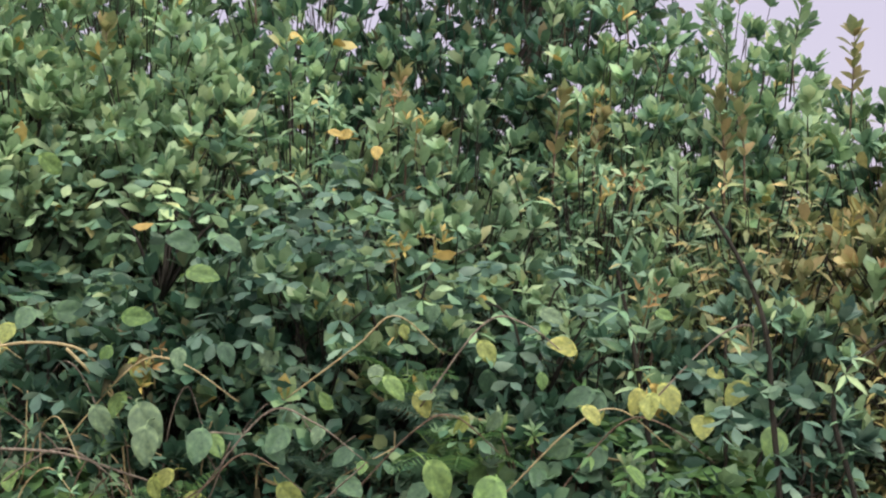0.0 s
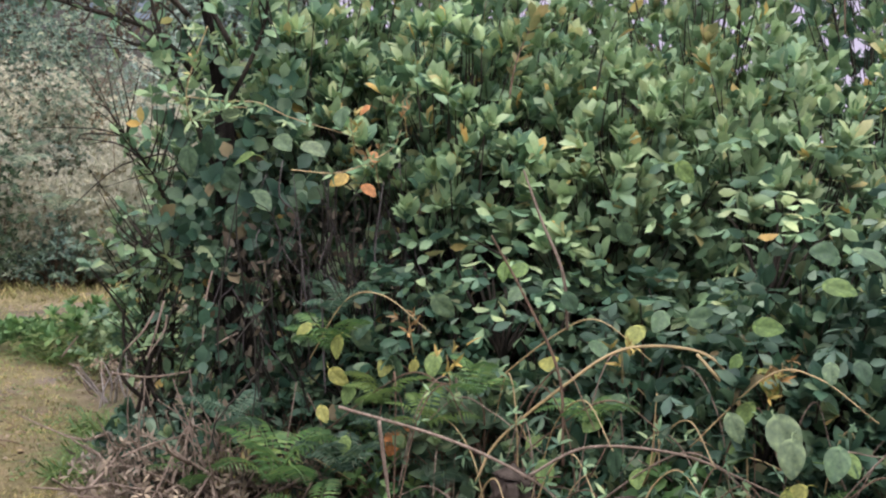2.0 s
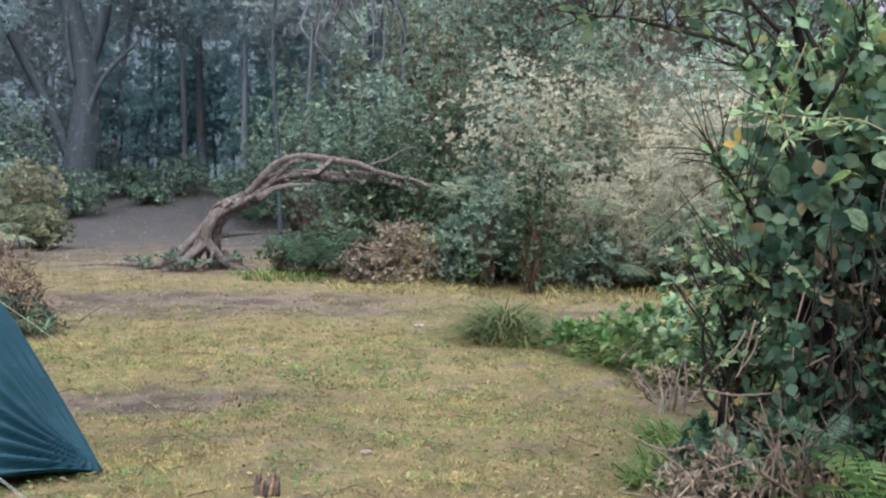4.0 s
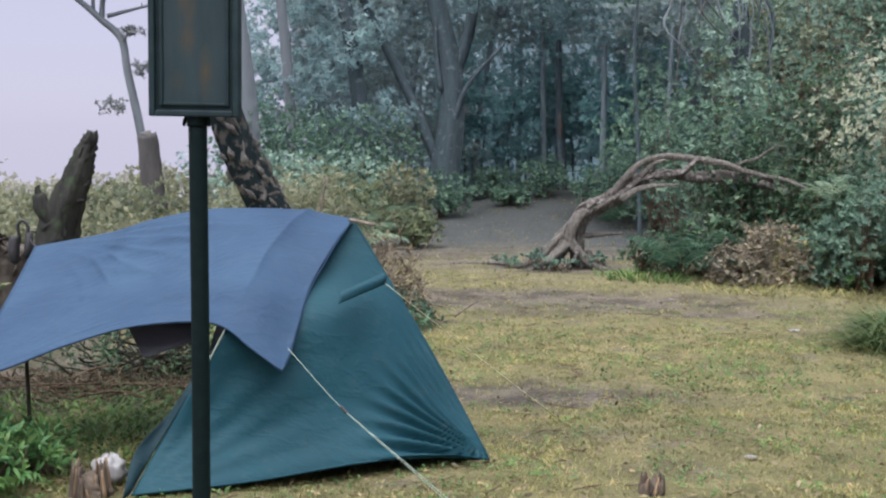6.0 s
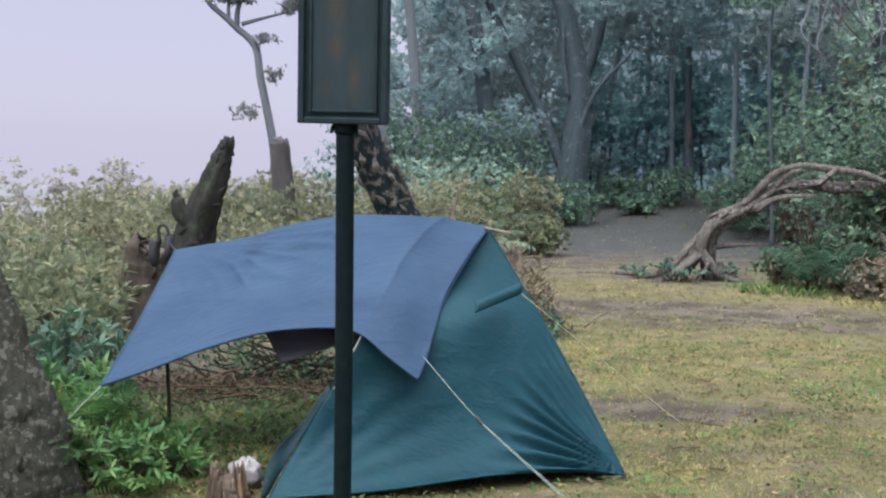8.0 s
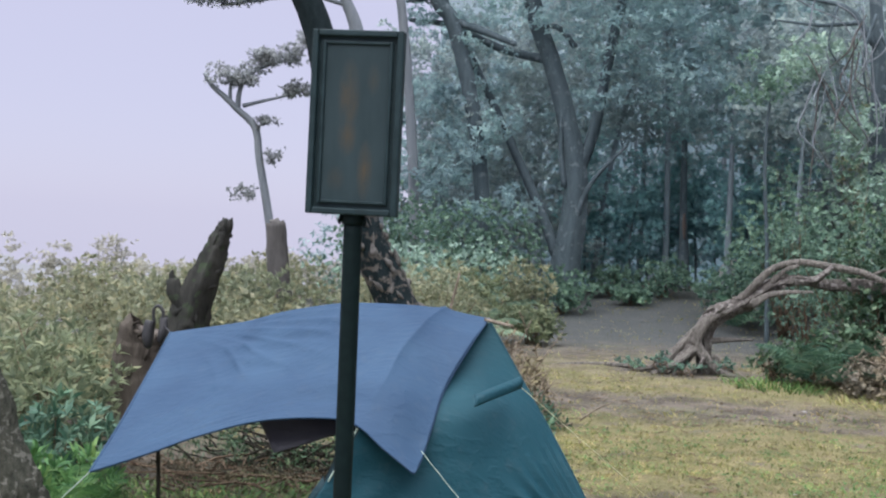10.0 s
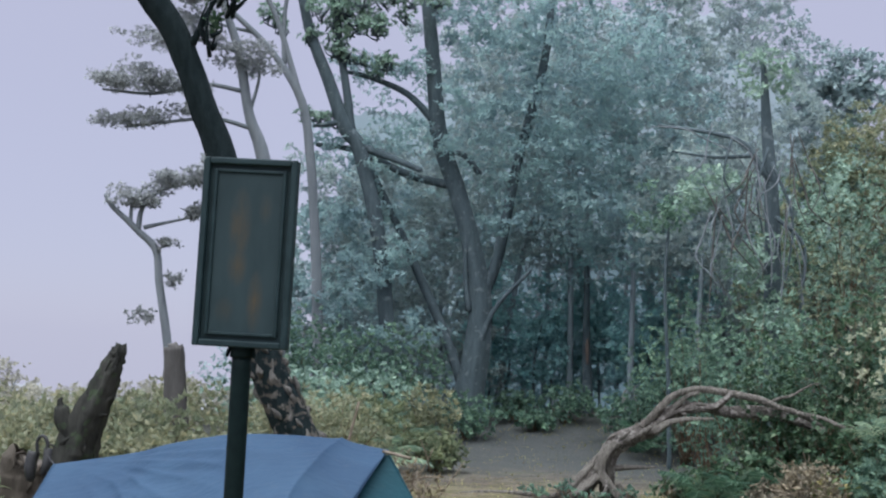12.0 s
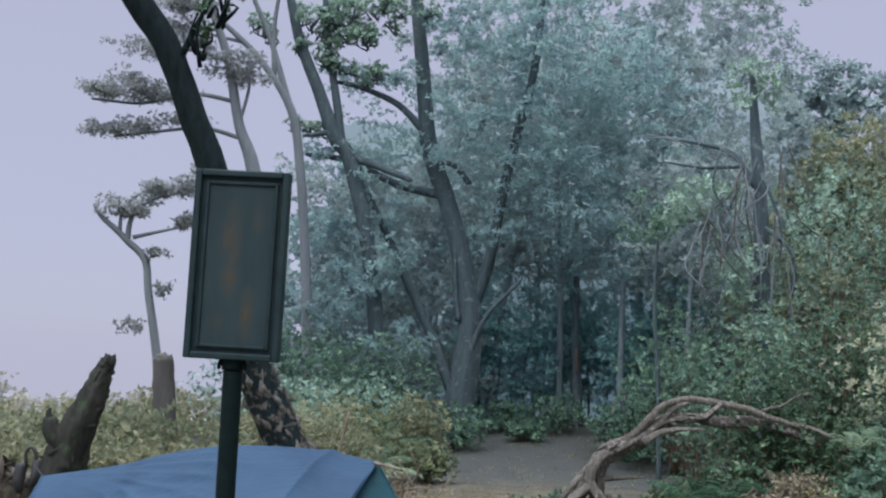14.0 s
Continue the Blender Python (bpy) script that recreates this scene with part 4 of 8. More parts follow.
stump([(-2.74, 8.42, -0.05), (-2.72, 8.42, 0.45), (-2.67, 8.41, 0.78), (-2.53, 8.38, 1.14), (-2.455, 8.39, 1.36), (-2.44, 8.39, 1.43)], [0.15, 0.135, 0.125, 0.085, 0.055, 0.038], "dark leaning broken tree stump with side snags", plates=70,
      stubs=[([(-2.70, 8.36, 0.80), (-2.77, 8.33, 0.92), (-2.79, 8.33, 1.0)], 0.07, 0.045), ([(-2.76, 8.33, 0.95), (-2.80, 8.32, 1.03), (-2.79, 8.32, 1.07)], 0.03, 0.008), ([(-2.55, 8.36, 0.95), (-2.47, 8.33, 0.97)], 0.022, 0.008), ([(-2.78, 8.34, 0.72), (-2.85, 8.32, 0.74)], 0.02, 0.006)])
stump([(-2.72, 7.45, -0.05), (-2.70, 7.46, 0.4), (-2.68, 7.47, 0.66), (-2.66, 7.475, 0.71)], [0.17, 0.15, 0.14, 0.13], "short brown cut stump beside the tarp corner", BARK, rough=0.05, jag=0, plates=26)
stump([(-3.26, 13.62, -0.1), (-3.34, 13.6, 0.7), (-3.41, 13.58, 1.42)], [0.16, 0.125, 0.11], "pale upright broken trunk in the mist", BARK_GREY, rough=0.06)
stump([(-2.05, 4.40, -0.05), (-2.06, 4.40, 0.25), (-2.14, 4.42, 0.55), (-2.28, 4.44, 0.95)], [0.20, 0.165, 0.11, 0.08], "mossy dark trunk stub among ferns", BARK_MOSSY, rough=0.10, plates=50)


def splintered_stump(x, y, wide, tall, label):
    """A rotten stub: a low rough foot and upright splinters."""
    ob = thing("stump", (x, y, tz(x, y)), label, "tree stump")
    part("foot", tube(Geo(), [(0, 0, -0.04), (0, 0, tall * 0.2), (0.005, 0, tall * 0.42)], [wide, wide * 0.88, wide * 0.7], 14, 10, 0.25), ROTTEN, ob)
    for k in range(52):
        a, d = k * 2.4, wide * (0.35 + 0.6 * rng.random() ** 0.6)
        p = np.array((d * math.cos(a), d * math.sin(a), 0.0))
        rise = tall * (0.55 + 0.25 * math.sin(2 * a + 1) + 0.35 * rng.random())
        top = p * [0.9, 0.9, 0] + [rng.normal(0, wide * 0.08), rng.normal(0, wide * 0.08), rise]
        part("splinter", tube(Geo(), [p, (p + top) / 2, top], [wide * 0.15, wide * 0.13, wide * 0.05], 4, 5, 0.4, True), (ROTTEN, ROTTEN, ROTTEN_PALE)[k % 3], ob)
    return ob


ROTTEN_PALE = plain_mat("rotten_wood_pale", (0.10, 0.062, 0.036), (0.26, 0.18, 0.11), 40, 0.9, 0, 0.6, (1, 1, 0.25), 0.01)
ROTTEN = plain_mat("rotten_wood", (0.028, 0.021, 0.016), (0.13, 0.098, 0.07), 40, 0.9, 0, 0.6, (1, 1, 0.25), 0.01)
splintered_stump(-1.24, 4.56, 0.085, 0.15, "small rotten brown stump in the grass")
splintered_stump(1.08, 4.78, 0.055, 0.085, "tiny splintered stump in the turf")
stump([(3.53, 2.62, 0.0), (3.54, 2.62, 0.2), (3.52, 2.62, 0.38)], [0.10, 0.085, 0.075], "splintered brown stump in the thicket", BARK, rough=0.12)
stump([(3.72, 2.12, 0.0), (3.71, 2.11, 0.2), (3.70, 2.10, 0.37)], [0.15, 0.125, 0.12], "sawn weathered stump under the vines", BARK, rough=0.12, jag=0)


def fallen_tree():
    ob = thing("fallen_tree", (1.545, 13.4, 0), "grey twisted trunk arching over on its roots", "tree")
    o = np.array((1.5, 13.4, 0))
    spine = [(1.56, 13.42, -0.06), (1.52, 13.42, 0.26), (1.53, 13.42, 0.50), (1.65, 13.41, 0.66), (1.85, 13.38, 0.77), (2.04, 13.36, 0.90), (2.22, 13.33, 1.03), (2.43, 13.3, 1.09), (2.63, 13.26, 1.10), (2.74, 13.24, 1.18), (2.82, 13.23, 1.26)]
    girth = [0.08, 0.09, 0.105, 0.105, 0.092, 0.084, 0.075, 0.055, 0.045, 0.035, 0.025]
    trunk = part("trunk", tube(Geo(), np.array(spine) - o, girth, 26, 110, 0.10), BARK_ARCH, ob)
    strands = [("limb", [(1.88, 13.33, 0.84), (2.05, 13.29, 1.05), (2.21, 13.28, 1.21), (2.47, 13.29, 1.29), (2.82, 13.28, 1.26), (3.11, 13.22, 1.22), (3.31, 13.17, 1.15), (3.51, 13.12, 1.1), (3.75, 13.06, 0.98)], [0.035, 0.04, 0.034, 0.034, 0.04, 0.036, 0.03, 0.028, 0.02]),
               ("limb", [(2.0, 13.26, 0.80), (2.15, 13.21, 0.91), (2.33, 13.18, 0.96), (2.62, 13.17, 0.98)], [0.05, 0.035, 0.026, 0.012]),
               ("limb", [(2.6, 13.36, 1.08), (2.86, 13.42, 1.05), (3.14, 13.36, 1.07), (3.39, 13.31, 1.04), (3.85, 13.24, 0.92)], [0.04, 0.06, 0.065, 0.05, 0.03]),
               ("limb", [(3.18, 13.22, 1.16), (3.32, 13.18, 1.24), (3.45, 13.16, 1.28), (3.62, 13.09, 1.40), (3.72, 13.0, 1.44)], [0.022, 0.018, 0.016, 0.012, 0.005]),
               ("limb", [(2.2, 13.27, 1.06), (2.34, 13.26, 1.20), (2.47, 13.25, 1.25)], [0.03, 0.022, 0.015]),
               ("limb", [(3.5, 13.1, 1.1), (3.75, 12.95, 1.06), (3.95, 12.8, 0.98), (4.2, 12.7, 1.0)], [0.025, 0.02, 0.016, 0.008]),
               ("root", [(1.60, 13.26, 0.66), (1.47, 13.25, 0.50), (1.43, 13.23, 0.34), (1.53, 13.17, 0.19), (1.68, 13.1, 0.06), (1.96, 13.02, -0.01)], [0.05, 0.065, 0.06, 0.055, 0.045, 0.02]),
               ("root", [(1.52, 13.28, 0.60), (1.37, 13.30, 0.42), (1.24, 13.27, 0.28), (1.09, 13.22, 0.12), (0.88, 13.18, 0.03), (0.50, 13.1, -0.02)], [0.05, 0.055, 0.05, 0.04, 0.03, 0.02]),
               ("root", [(1.46, 13.24, 0.34), (1.25, 13.14, 0.15), (1.09, 13.11, 0.05), (0.92, 13.05, -0.02)], [0.05, 0.045, 0.035, 0.02]),
               ("root", [(1.42, 13.34, 0.3), (1.30, 13.30, 0.12), (1.22, 13.2, 0.0)], [0.06, 0.05, 0.04]),
               ("root", [(1.55, 13.46, 0.35), (1.77, 13.44, 0.38), (2.06, 13.46, 0.40)], [0.035, 0.025, 0.01]),
               ("root", [(1.62, 13.3, 0.2), (1.72, 13.3, 0.08), (1.95, 13.3, -0.02)], [0.05, 0.04, 0.02]),
               ("root", [(0.9, 13.18, 0.03), (0.6, 13.4, 0.03), (0.2, 13.5, 0.01), (-0.2, 13.4, -0.02)], [0.025, 0.025, 0.02, 0.015])]
    for n, line, r in strands:
        part(n, tube(Geo(), np.array(line) - o, r, 14, 11 * len(line), 0.16), BARK_ARCH if line[0] == (2.6, 13.36, 1.08) else BARK_STRIP, ob)
    for k in range(8):
        a = 2.2 + k * 0.33
        p = np.array((1.46 + 0.1 * math.cos(a), 13.36 + 0.08 * math.sin(a), 0.22 + 0.25 * rng.random()))
        q = np.array((1.38 + 0.42 * math.cos(a) * rng.uniform(0.5, 1.3), 13.25 - 0.25 * abs(math.sin(a)), 0.0))
        part("root", tube(Geo(), [p - o, (p + q) / 2 + rng.normal(0, 0.05, 3) - o, q - o], [0.03, 0.022, 0.01], 7, 14, 0.3), BARK_ARCH if k % 3 else BARK_STRIP, ob)
    flakes(trunk, spine, girth, o, 60, BARK_STRIP, 0.05, 0.75, (0.06, 0.16), 0.014)
    core, g = curve(spine[:8], 60), np.interp(np.linspace(0, 7, 60), np.arange(11), girth)
    for k in range(34):
        lo = int(rng.integers(0, 26))
        hi = min(60, lo + int(rng.integers(16, 32)))
        turn = k * 0.9 + np.linspace(0, 1.5, 60)
        ring = core + (0.96 * g)[:, None] * np.stack([np.cos(turn) * 0.7, np.sin(turn), np.cos(turn) * 0.7], 1)
        ring[:, 1] = core[:, 1] - np.abs(ring[:, 1] - core[:, 1])
        part("bark_strip", tube(Geo(), ring[lo:hi:4] - o, [0.005, 0.02, 0.016, 0.004], 7, 30, 0.25), BARK_STRIP, trunk)
    return ob


fallen_tree()


def heap(name, at, radii, count, label, category, leaf, size, sticks, stick_mat, shape=OVAL, top=LEAF_DEAD):
    """A low heap of loose leaves and sticks."""
    ob = thing(name, at, label, category, kind="stuff")
    pos, axis = blob(count, (0, 0, 0), radii, -0.05, 0.3)
    pos[:, 2] = np.abs(pos[:, 2])
    part("leaf_mass", spray(Geo(), pos, unit(axis + rng.normal(0, 0.7, axis.shape)), 3, size, (10, 90), shape), leaf, ob)
    g = Geo()
    for _ in range(sticks):
        a = rng.normal(0, 0.4, 3) * radii
        b = a + np.clip(rng.normal(0, 0.4, 3), -0.7, 0.7) * radii * [1, 1, 0.7]
        a[2], b[2] = abs(a[2]) * 0.9, abs(b[2]) + 0.03
        tube(g, [a, (a + b) / 2 + rng.normal(0, 0.03, 3), b], [0.008, 0.004], 4, 6)
    part("stick_tangle", g, stick_mat, ob)
    return ob


heap("brush_heap", (-0.33, 9.15, 0), (0.36, 0.4, 0.66), 420, "heap of cut brush and dry roots", "brush heap", LEAF_DEAD, 0.05, 170, TWIG_DEAD, LANCE_FAR)
heap("brush_heap", (-0.22, 9.0, 0), (0.3, 0.3, 0.3), 200, "low heap of greenish cut brush", "brush heap", LEAF_GREY, 0.07, 30, TWIG_DEAD, LANCE)
heap("leaf_heap", (3.45, 12.35, 0), (0.62, 0.5, 0.55), 1700, "heap of dry pale brown leaves", "leaf heap", LEAF_HEAP, 0.058, 90, TWIG_DEAD)
heap("leaf_heap", (3.75, 12.4, 0.0), (0.6, 0.5, 0.46), 750, "heap of fading grey-brown leaves", "leaf heap", LEAF_RUSSET, 0.06, 60, TWIG_DEAD)
heap("leaf_litter", (-1.75, 6.45, 0), (0.85, 0.45, 0.08), 900, "brown leaf litter and dead sticks on bare soil", "leaf litter", LEAF_DEAD_DARK, 0.032, 55, TWIG, LANCE_FAR)
# dark brush whose leaf colour also stands in for the tarp's shade
heap("brush_heap", (-1.55, 6.95, 0), (0.75, 0.4, 0.42), 800, "tangle of dark leafy brush behind the tarp", "brush heap", LEAF_THORN, 0.04, 110, TWIG_DARK, LANCE_FAR)
heap("leaf_litter", (3.12, 3.55, 0), (0.4, 0.45, 0.32), 420, "dry brown leaves and dead stalks under the creepers", "leaf litter", LEAF_DEAD_DARK, 0.05, 60, TWIG_DEAD, LANCE_FAR)
heap("leaf_litter", (2.96, 3.98, 0), (0.45, 0.5, 0.36), 1100, "dry brown leaves and broken twigs at the thicket foot", "leaf litter", LEAF_HEAP, 0.042, 80, TWIG_DEAD, LANCE_FAR)
heap("stick_pile", (3.75, 6.3, 0), (0.3, 0.3, 0.25), 60, "small pile of bleached sticks at the bank", "stick pile", LEAF_DEAD, 0.06, 26, TWIG_DEAD, LANCE)


def litter(x, y, s, label):
    """A crumpled scrap."""
    n = 9
    u, v = np.meshgrid(np.linspace(-1, 1, n), np.linspace(-1, 1, n))
    z = 0.35 + 0.3 * np.sin(3.3 * u + x) * np.cos(2.7 * v + y) + 0.2 * rng.normal(0, 1, u.shape)
    ed = 1 + 0.2 * np.sin(5 * np.arctan2(v, u) + x * 3)
    p = np.stack([x + s * u * ed, y + s * 0.7 * v * ed, tz(x, y) + 0.01 + s * 0.5 * np.abs(z)], -1).reshape(-1, 3)
    i, j = np.meshgrid(np.arange(n - 1), np.arange(n - 1), indexing="ij")
    a = (i * n + j).ravel()
    ob = single("paper_scrap", Geo().add(p, np.stack([a, a + 1, a + 1 + n, a + n], 1)), WHITE, label, "litter", "scraps on the grass")
    return cloth(ob, 0.002)


for x, y, s in ((2.87, 9.1, 0.04), (1.612, 5.27, 0.024), (0.95, 5.85, 0.012), (2.2, 10.8, 0.02), (1.5, 7.3, 0.013), (2.6, 6.2, 0.012)):
    litter(x, y, s, "crumpled white paper scrap on the grass")


def plastic_bag():
    n = 22
    th, ph = np.meshgrid(np.linspace(0, 2 * np.pi, n, endpoint=False), np.linspace(0.05, np.pi - 0.05, 14))
    r = 0.062 * (1 + 0.16 * np.sin(5 * th + 3 * ph) + 0.12 * np.sin(9 * th - 4 * ph) + 0.08 * rng.normal(0, 1, th.shape))
    p = np.stack([-1.20 + r * np.sin(ph) * np.cos(th), 4.70 + r * np.sin(ph) * np.sin(th), 0.06 + r * 1.0 * np.cos(ph)], -1).reshape(-1, 3)
    i, j = np.meshgrid(np.arange(13), np.arange(n), indexing="ij")
    a, b = (i * n + j).ravel(), (i * n + (j + 1) % n).ravel()
    return single("plastic_bag", Geo().add(p, np.stack([a, a + n, b + n, b], 1)), WHITE, "crumpled white plastic bag beside the tent", "bag")


plastic_bag()
single("dead_stick", tube(Geo(), [(-0.67, 7.0, 0.0), (-0.66, 7.0, 0.7), (-0.57, 7.01, 1.22)], [0.014, 0.012, 0.008], 6, 14, 0.08), TWIG_DEAD, "thin pale dead stick standing behind the tent", "stick")

# ---- trees in the mist, its haze mixed into their leaf and bark colours ----
tree("leaning_tree", [(-1.02, 9.5, -0.1), (-1.16, 9.45, 0.55), (-1.37, 9.42, 0.98), (-1.60, 9.38, 1.46), (-1.84, 9.33, 2.3), (-2.02, 9.3, 2.98), (-2.19, 9.28, 3.36), (-2.32, 9.26, 3.68), (-2.47, 9.24, 3.98), (-2.72, 9.2, 4.32), (-2.93, 9.03, 4.78), (-3.2, 9.0, 5.6)],
     [0.20, 0.17, 0.155, 0.14, 0.13, 0.12, 0.112, 0.108, 0.11, 0.115, 0.11, 0.05], "leaning trunk with flaking lichen bark behind the tent", BARK_LICHEN,
     [([(-2.3, 9.2, 3.85), (-2.2, 9.2, 4.1), (-2.1, 9.2, 4.3)], 0.03, 0.012), ([(-3.0, 9.0, 5.0), (-2.6, 9.2, 5.7), (-2.3, 9.2, 6.2)], 0.06, 0.03)],
     [((-2.16, 9.2, 4.05), (0.16, 0.16, 0.22)), ((-2.02, 9.2, 4.3), (0.16, 0.16, 0.16)), ((-2.3, 9.2, 6.4), (0.8, 0.8, 0.5)), ((-3.3, 9.0, 5.9), (0.9, 0.9, 0.6))], LEAF_THORN, 0.06, 6, 110, OVAL, 0.07, 16, plates=110)

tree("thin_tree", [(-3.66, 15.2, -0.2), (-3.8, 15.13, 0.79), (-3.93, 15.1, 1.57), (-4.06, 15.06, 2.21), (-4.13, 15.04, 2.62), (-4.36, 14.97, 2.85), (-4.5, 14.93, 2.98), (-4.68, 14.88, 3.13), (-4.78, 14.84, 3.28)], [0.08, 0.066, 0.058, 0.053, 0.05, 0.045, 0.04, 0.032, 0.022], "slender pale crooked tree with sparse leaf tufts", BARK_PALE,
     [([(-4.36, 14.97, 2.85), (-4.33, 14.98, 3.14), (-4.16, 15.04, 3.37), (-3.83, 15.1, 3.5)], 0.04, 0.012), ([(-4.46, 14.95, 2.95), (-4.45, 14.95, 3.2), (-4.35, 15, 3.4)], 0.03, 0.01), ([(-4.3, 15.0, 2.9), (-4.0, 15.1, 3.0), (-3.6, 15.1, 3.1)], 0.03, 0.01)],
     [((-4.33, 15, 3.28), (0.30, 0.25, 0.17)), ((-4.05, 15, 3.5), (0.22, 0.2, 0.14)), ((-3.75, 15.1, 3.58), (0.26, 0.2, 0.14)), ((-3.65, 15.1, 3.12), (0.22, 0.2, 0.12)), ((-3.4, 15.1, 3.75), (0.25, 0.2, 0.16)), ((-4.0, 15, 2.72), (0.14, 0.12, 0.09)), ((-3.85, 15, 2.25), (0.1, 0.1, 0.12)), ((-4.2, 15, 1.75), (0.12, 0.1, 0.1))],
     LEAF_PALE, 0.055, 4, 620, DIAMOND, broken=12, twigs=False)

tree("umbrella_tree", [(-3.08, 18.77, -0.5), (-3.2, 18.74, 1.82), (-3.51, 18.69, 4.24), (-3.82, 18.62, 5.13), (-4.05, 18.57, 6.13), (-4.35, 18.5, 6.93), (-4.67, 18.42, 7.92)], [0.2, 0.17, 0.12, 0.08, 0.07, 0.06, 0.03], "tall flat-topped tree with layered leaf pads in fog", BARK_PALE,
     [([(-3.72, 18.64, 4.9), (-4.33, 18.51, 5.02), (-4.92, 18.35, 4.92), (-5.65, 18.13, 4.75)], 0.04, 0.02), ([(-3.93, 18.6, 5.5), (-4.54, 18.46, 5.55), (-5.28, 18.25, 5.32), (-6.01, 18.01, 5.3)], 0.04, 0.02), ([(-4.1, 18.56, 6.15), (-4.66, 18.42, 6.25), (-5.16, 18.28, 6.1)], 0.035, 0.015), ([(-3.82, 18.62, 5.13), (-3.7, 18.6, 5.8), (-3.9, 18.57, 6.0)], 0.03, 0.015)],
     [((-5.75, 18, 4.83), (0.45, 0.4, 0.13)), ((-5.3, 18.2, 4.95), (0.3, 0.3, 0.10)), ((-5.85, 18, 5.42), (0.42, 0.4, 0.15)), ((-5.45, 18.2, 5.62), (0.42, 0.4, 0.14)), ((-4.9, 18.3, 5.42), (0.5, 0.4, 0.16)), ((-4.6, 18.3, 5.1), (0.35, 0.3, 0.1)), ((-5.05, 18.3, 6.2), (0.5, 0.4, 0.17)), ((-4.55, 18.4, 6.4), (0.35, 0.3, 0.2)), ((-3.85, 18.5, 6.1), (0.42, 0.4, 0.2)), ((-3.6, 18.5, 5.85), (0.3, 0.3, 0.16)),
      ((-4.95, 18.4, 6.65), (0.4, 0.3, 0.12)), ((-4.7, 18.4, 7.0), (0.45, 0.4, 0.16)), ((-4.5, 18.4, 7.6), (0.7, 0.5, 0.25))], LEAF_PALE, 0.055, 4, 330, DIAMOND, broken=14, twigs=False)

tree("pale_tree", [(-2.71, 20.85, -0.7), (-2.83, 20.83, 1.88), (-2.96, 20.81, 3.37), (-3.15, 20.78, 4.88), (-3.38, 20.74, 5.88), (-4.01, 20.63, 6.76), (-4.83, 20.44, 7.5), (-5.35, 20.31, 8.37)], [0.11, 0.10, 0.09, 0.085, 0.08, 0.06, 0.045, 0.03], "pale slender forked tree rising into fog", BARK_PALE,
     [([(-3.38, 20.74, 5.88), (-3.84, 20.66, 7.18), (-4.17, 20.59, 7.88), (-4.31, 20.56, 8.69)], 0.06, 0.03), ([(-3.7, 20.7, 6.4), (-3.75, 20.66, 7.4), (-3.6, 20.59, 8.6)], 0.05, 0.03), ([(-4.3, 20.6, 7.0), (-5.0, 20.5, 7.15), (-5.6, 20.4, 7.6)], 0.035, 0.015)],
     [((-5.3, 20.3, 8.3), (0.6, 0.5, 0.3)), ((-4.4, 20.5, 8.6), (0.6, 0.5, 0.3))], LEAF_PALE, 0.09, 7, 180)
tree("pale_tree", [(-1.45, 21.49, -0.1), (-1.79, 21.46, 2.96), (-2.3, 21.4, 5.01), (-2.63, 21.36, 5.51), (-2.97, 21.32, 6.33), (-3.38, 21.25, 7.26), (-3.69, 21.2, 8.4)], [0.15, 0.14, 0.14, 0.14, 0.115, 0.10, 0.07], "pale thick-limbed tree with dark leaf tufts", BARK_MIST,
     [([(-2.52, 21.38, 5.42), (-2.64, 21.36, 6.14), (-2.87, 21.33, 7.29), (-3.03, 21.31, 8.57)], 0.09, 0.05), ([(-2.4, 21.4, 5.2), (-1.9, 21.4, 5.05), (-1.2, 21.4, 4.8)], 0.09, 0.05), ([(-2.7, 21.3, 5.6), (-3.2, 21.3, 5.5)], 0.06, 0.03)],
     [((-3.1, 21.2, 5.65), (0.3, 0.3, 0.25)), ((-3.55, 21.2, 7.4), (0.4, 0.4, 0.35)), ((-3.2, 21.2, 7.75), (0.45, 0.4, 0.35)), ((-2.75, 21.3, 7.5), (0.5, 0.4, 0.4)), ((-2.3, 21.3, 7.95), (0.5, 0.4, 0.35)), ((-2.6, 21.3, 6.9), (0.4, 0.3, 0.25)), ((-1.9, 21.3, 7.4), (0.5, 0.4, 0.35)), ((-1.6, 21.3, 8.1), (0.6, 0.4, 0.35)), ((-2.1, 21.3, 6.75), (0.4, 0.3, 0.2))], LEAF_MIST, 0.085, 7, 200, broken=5)

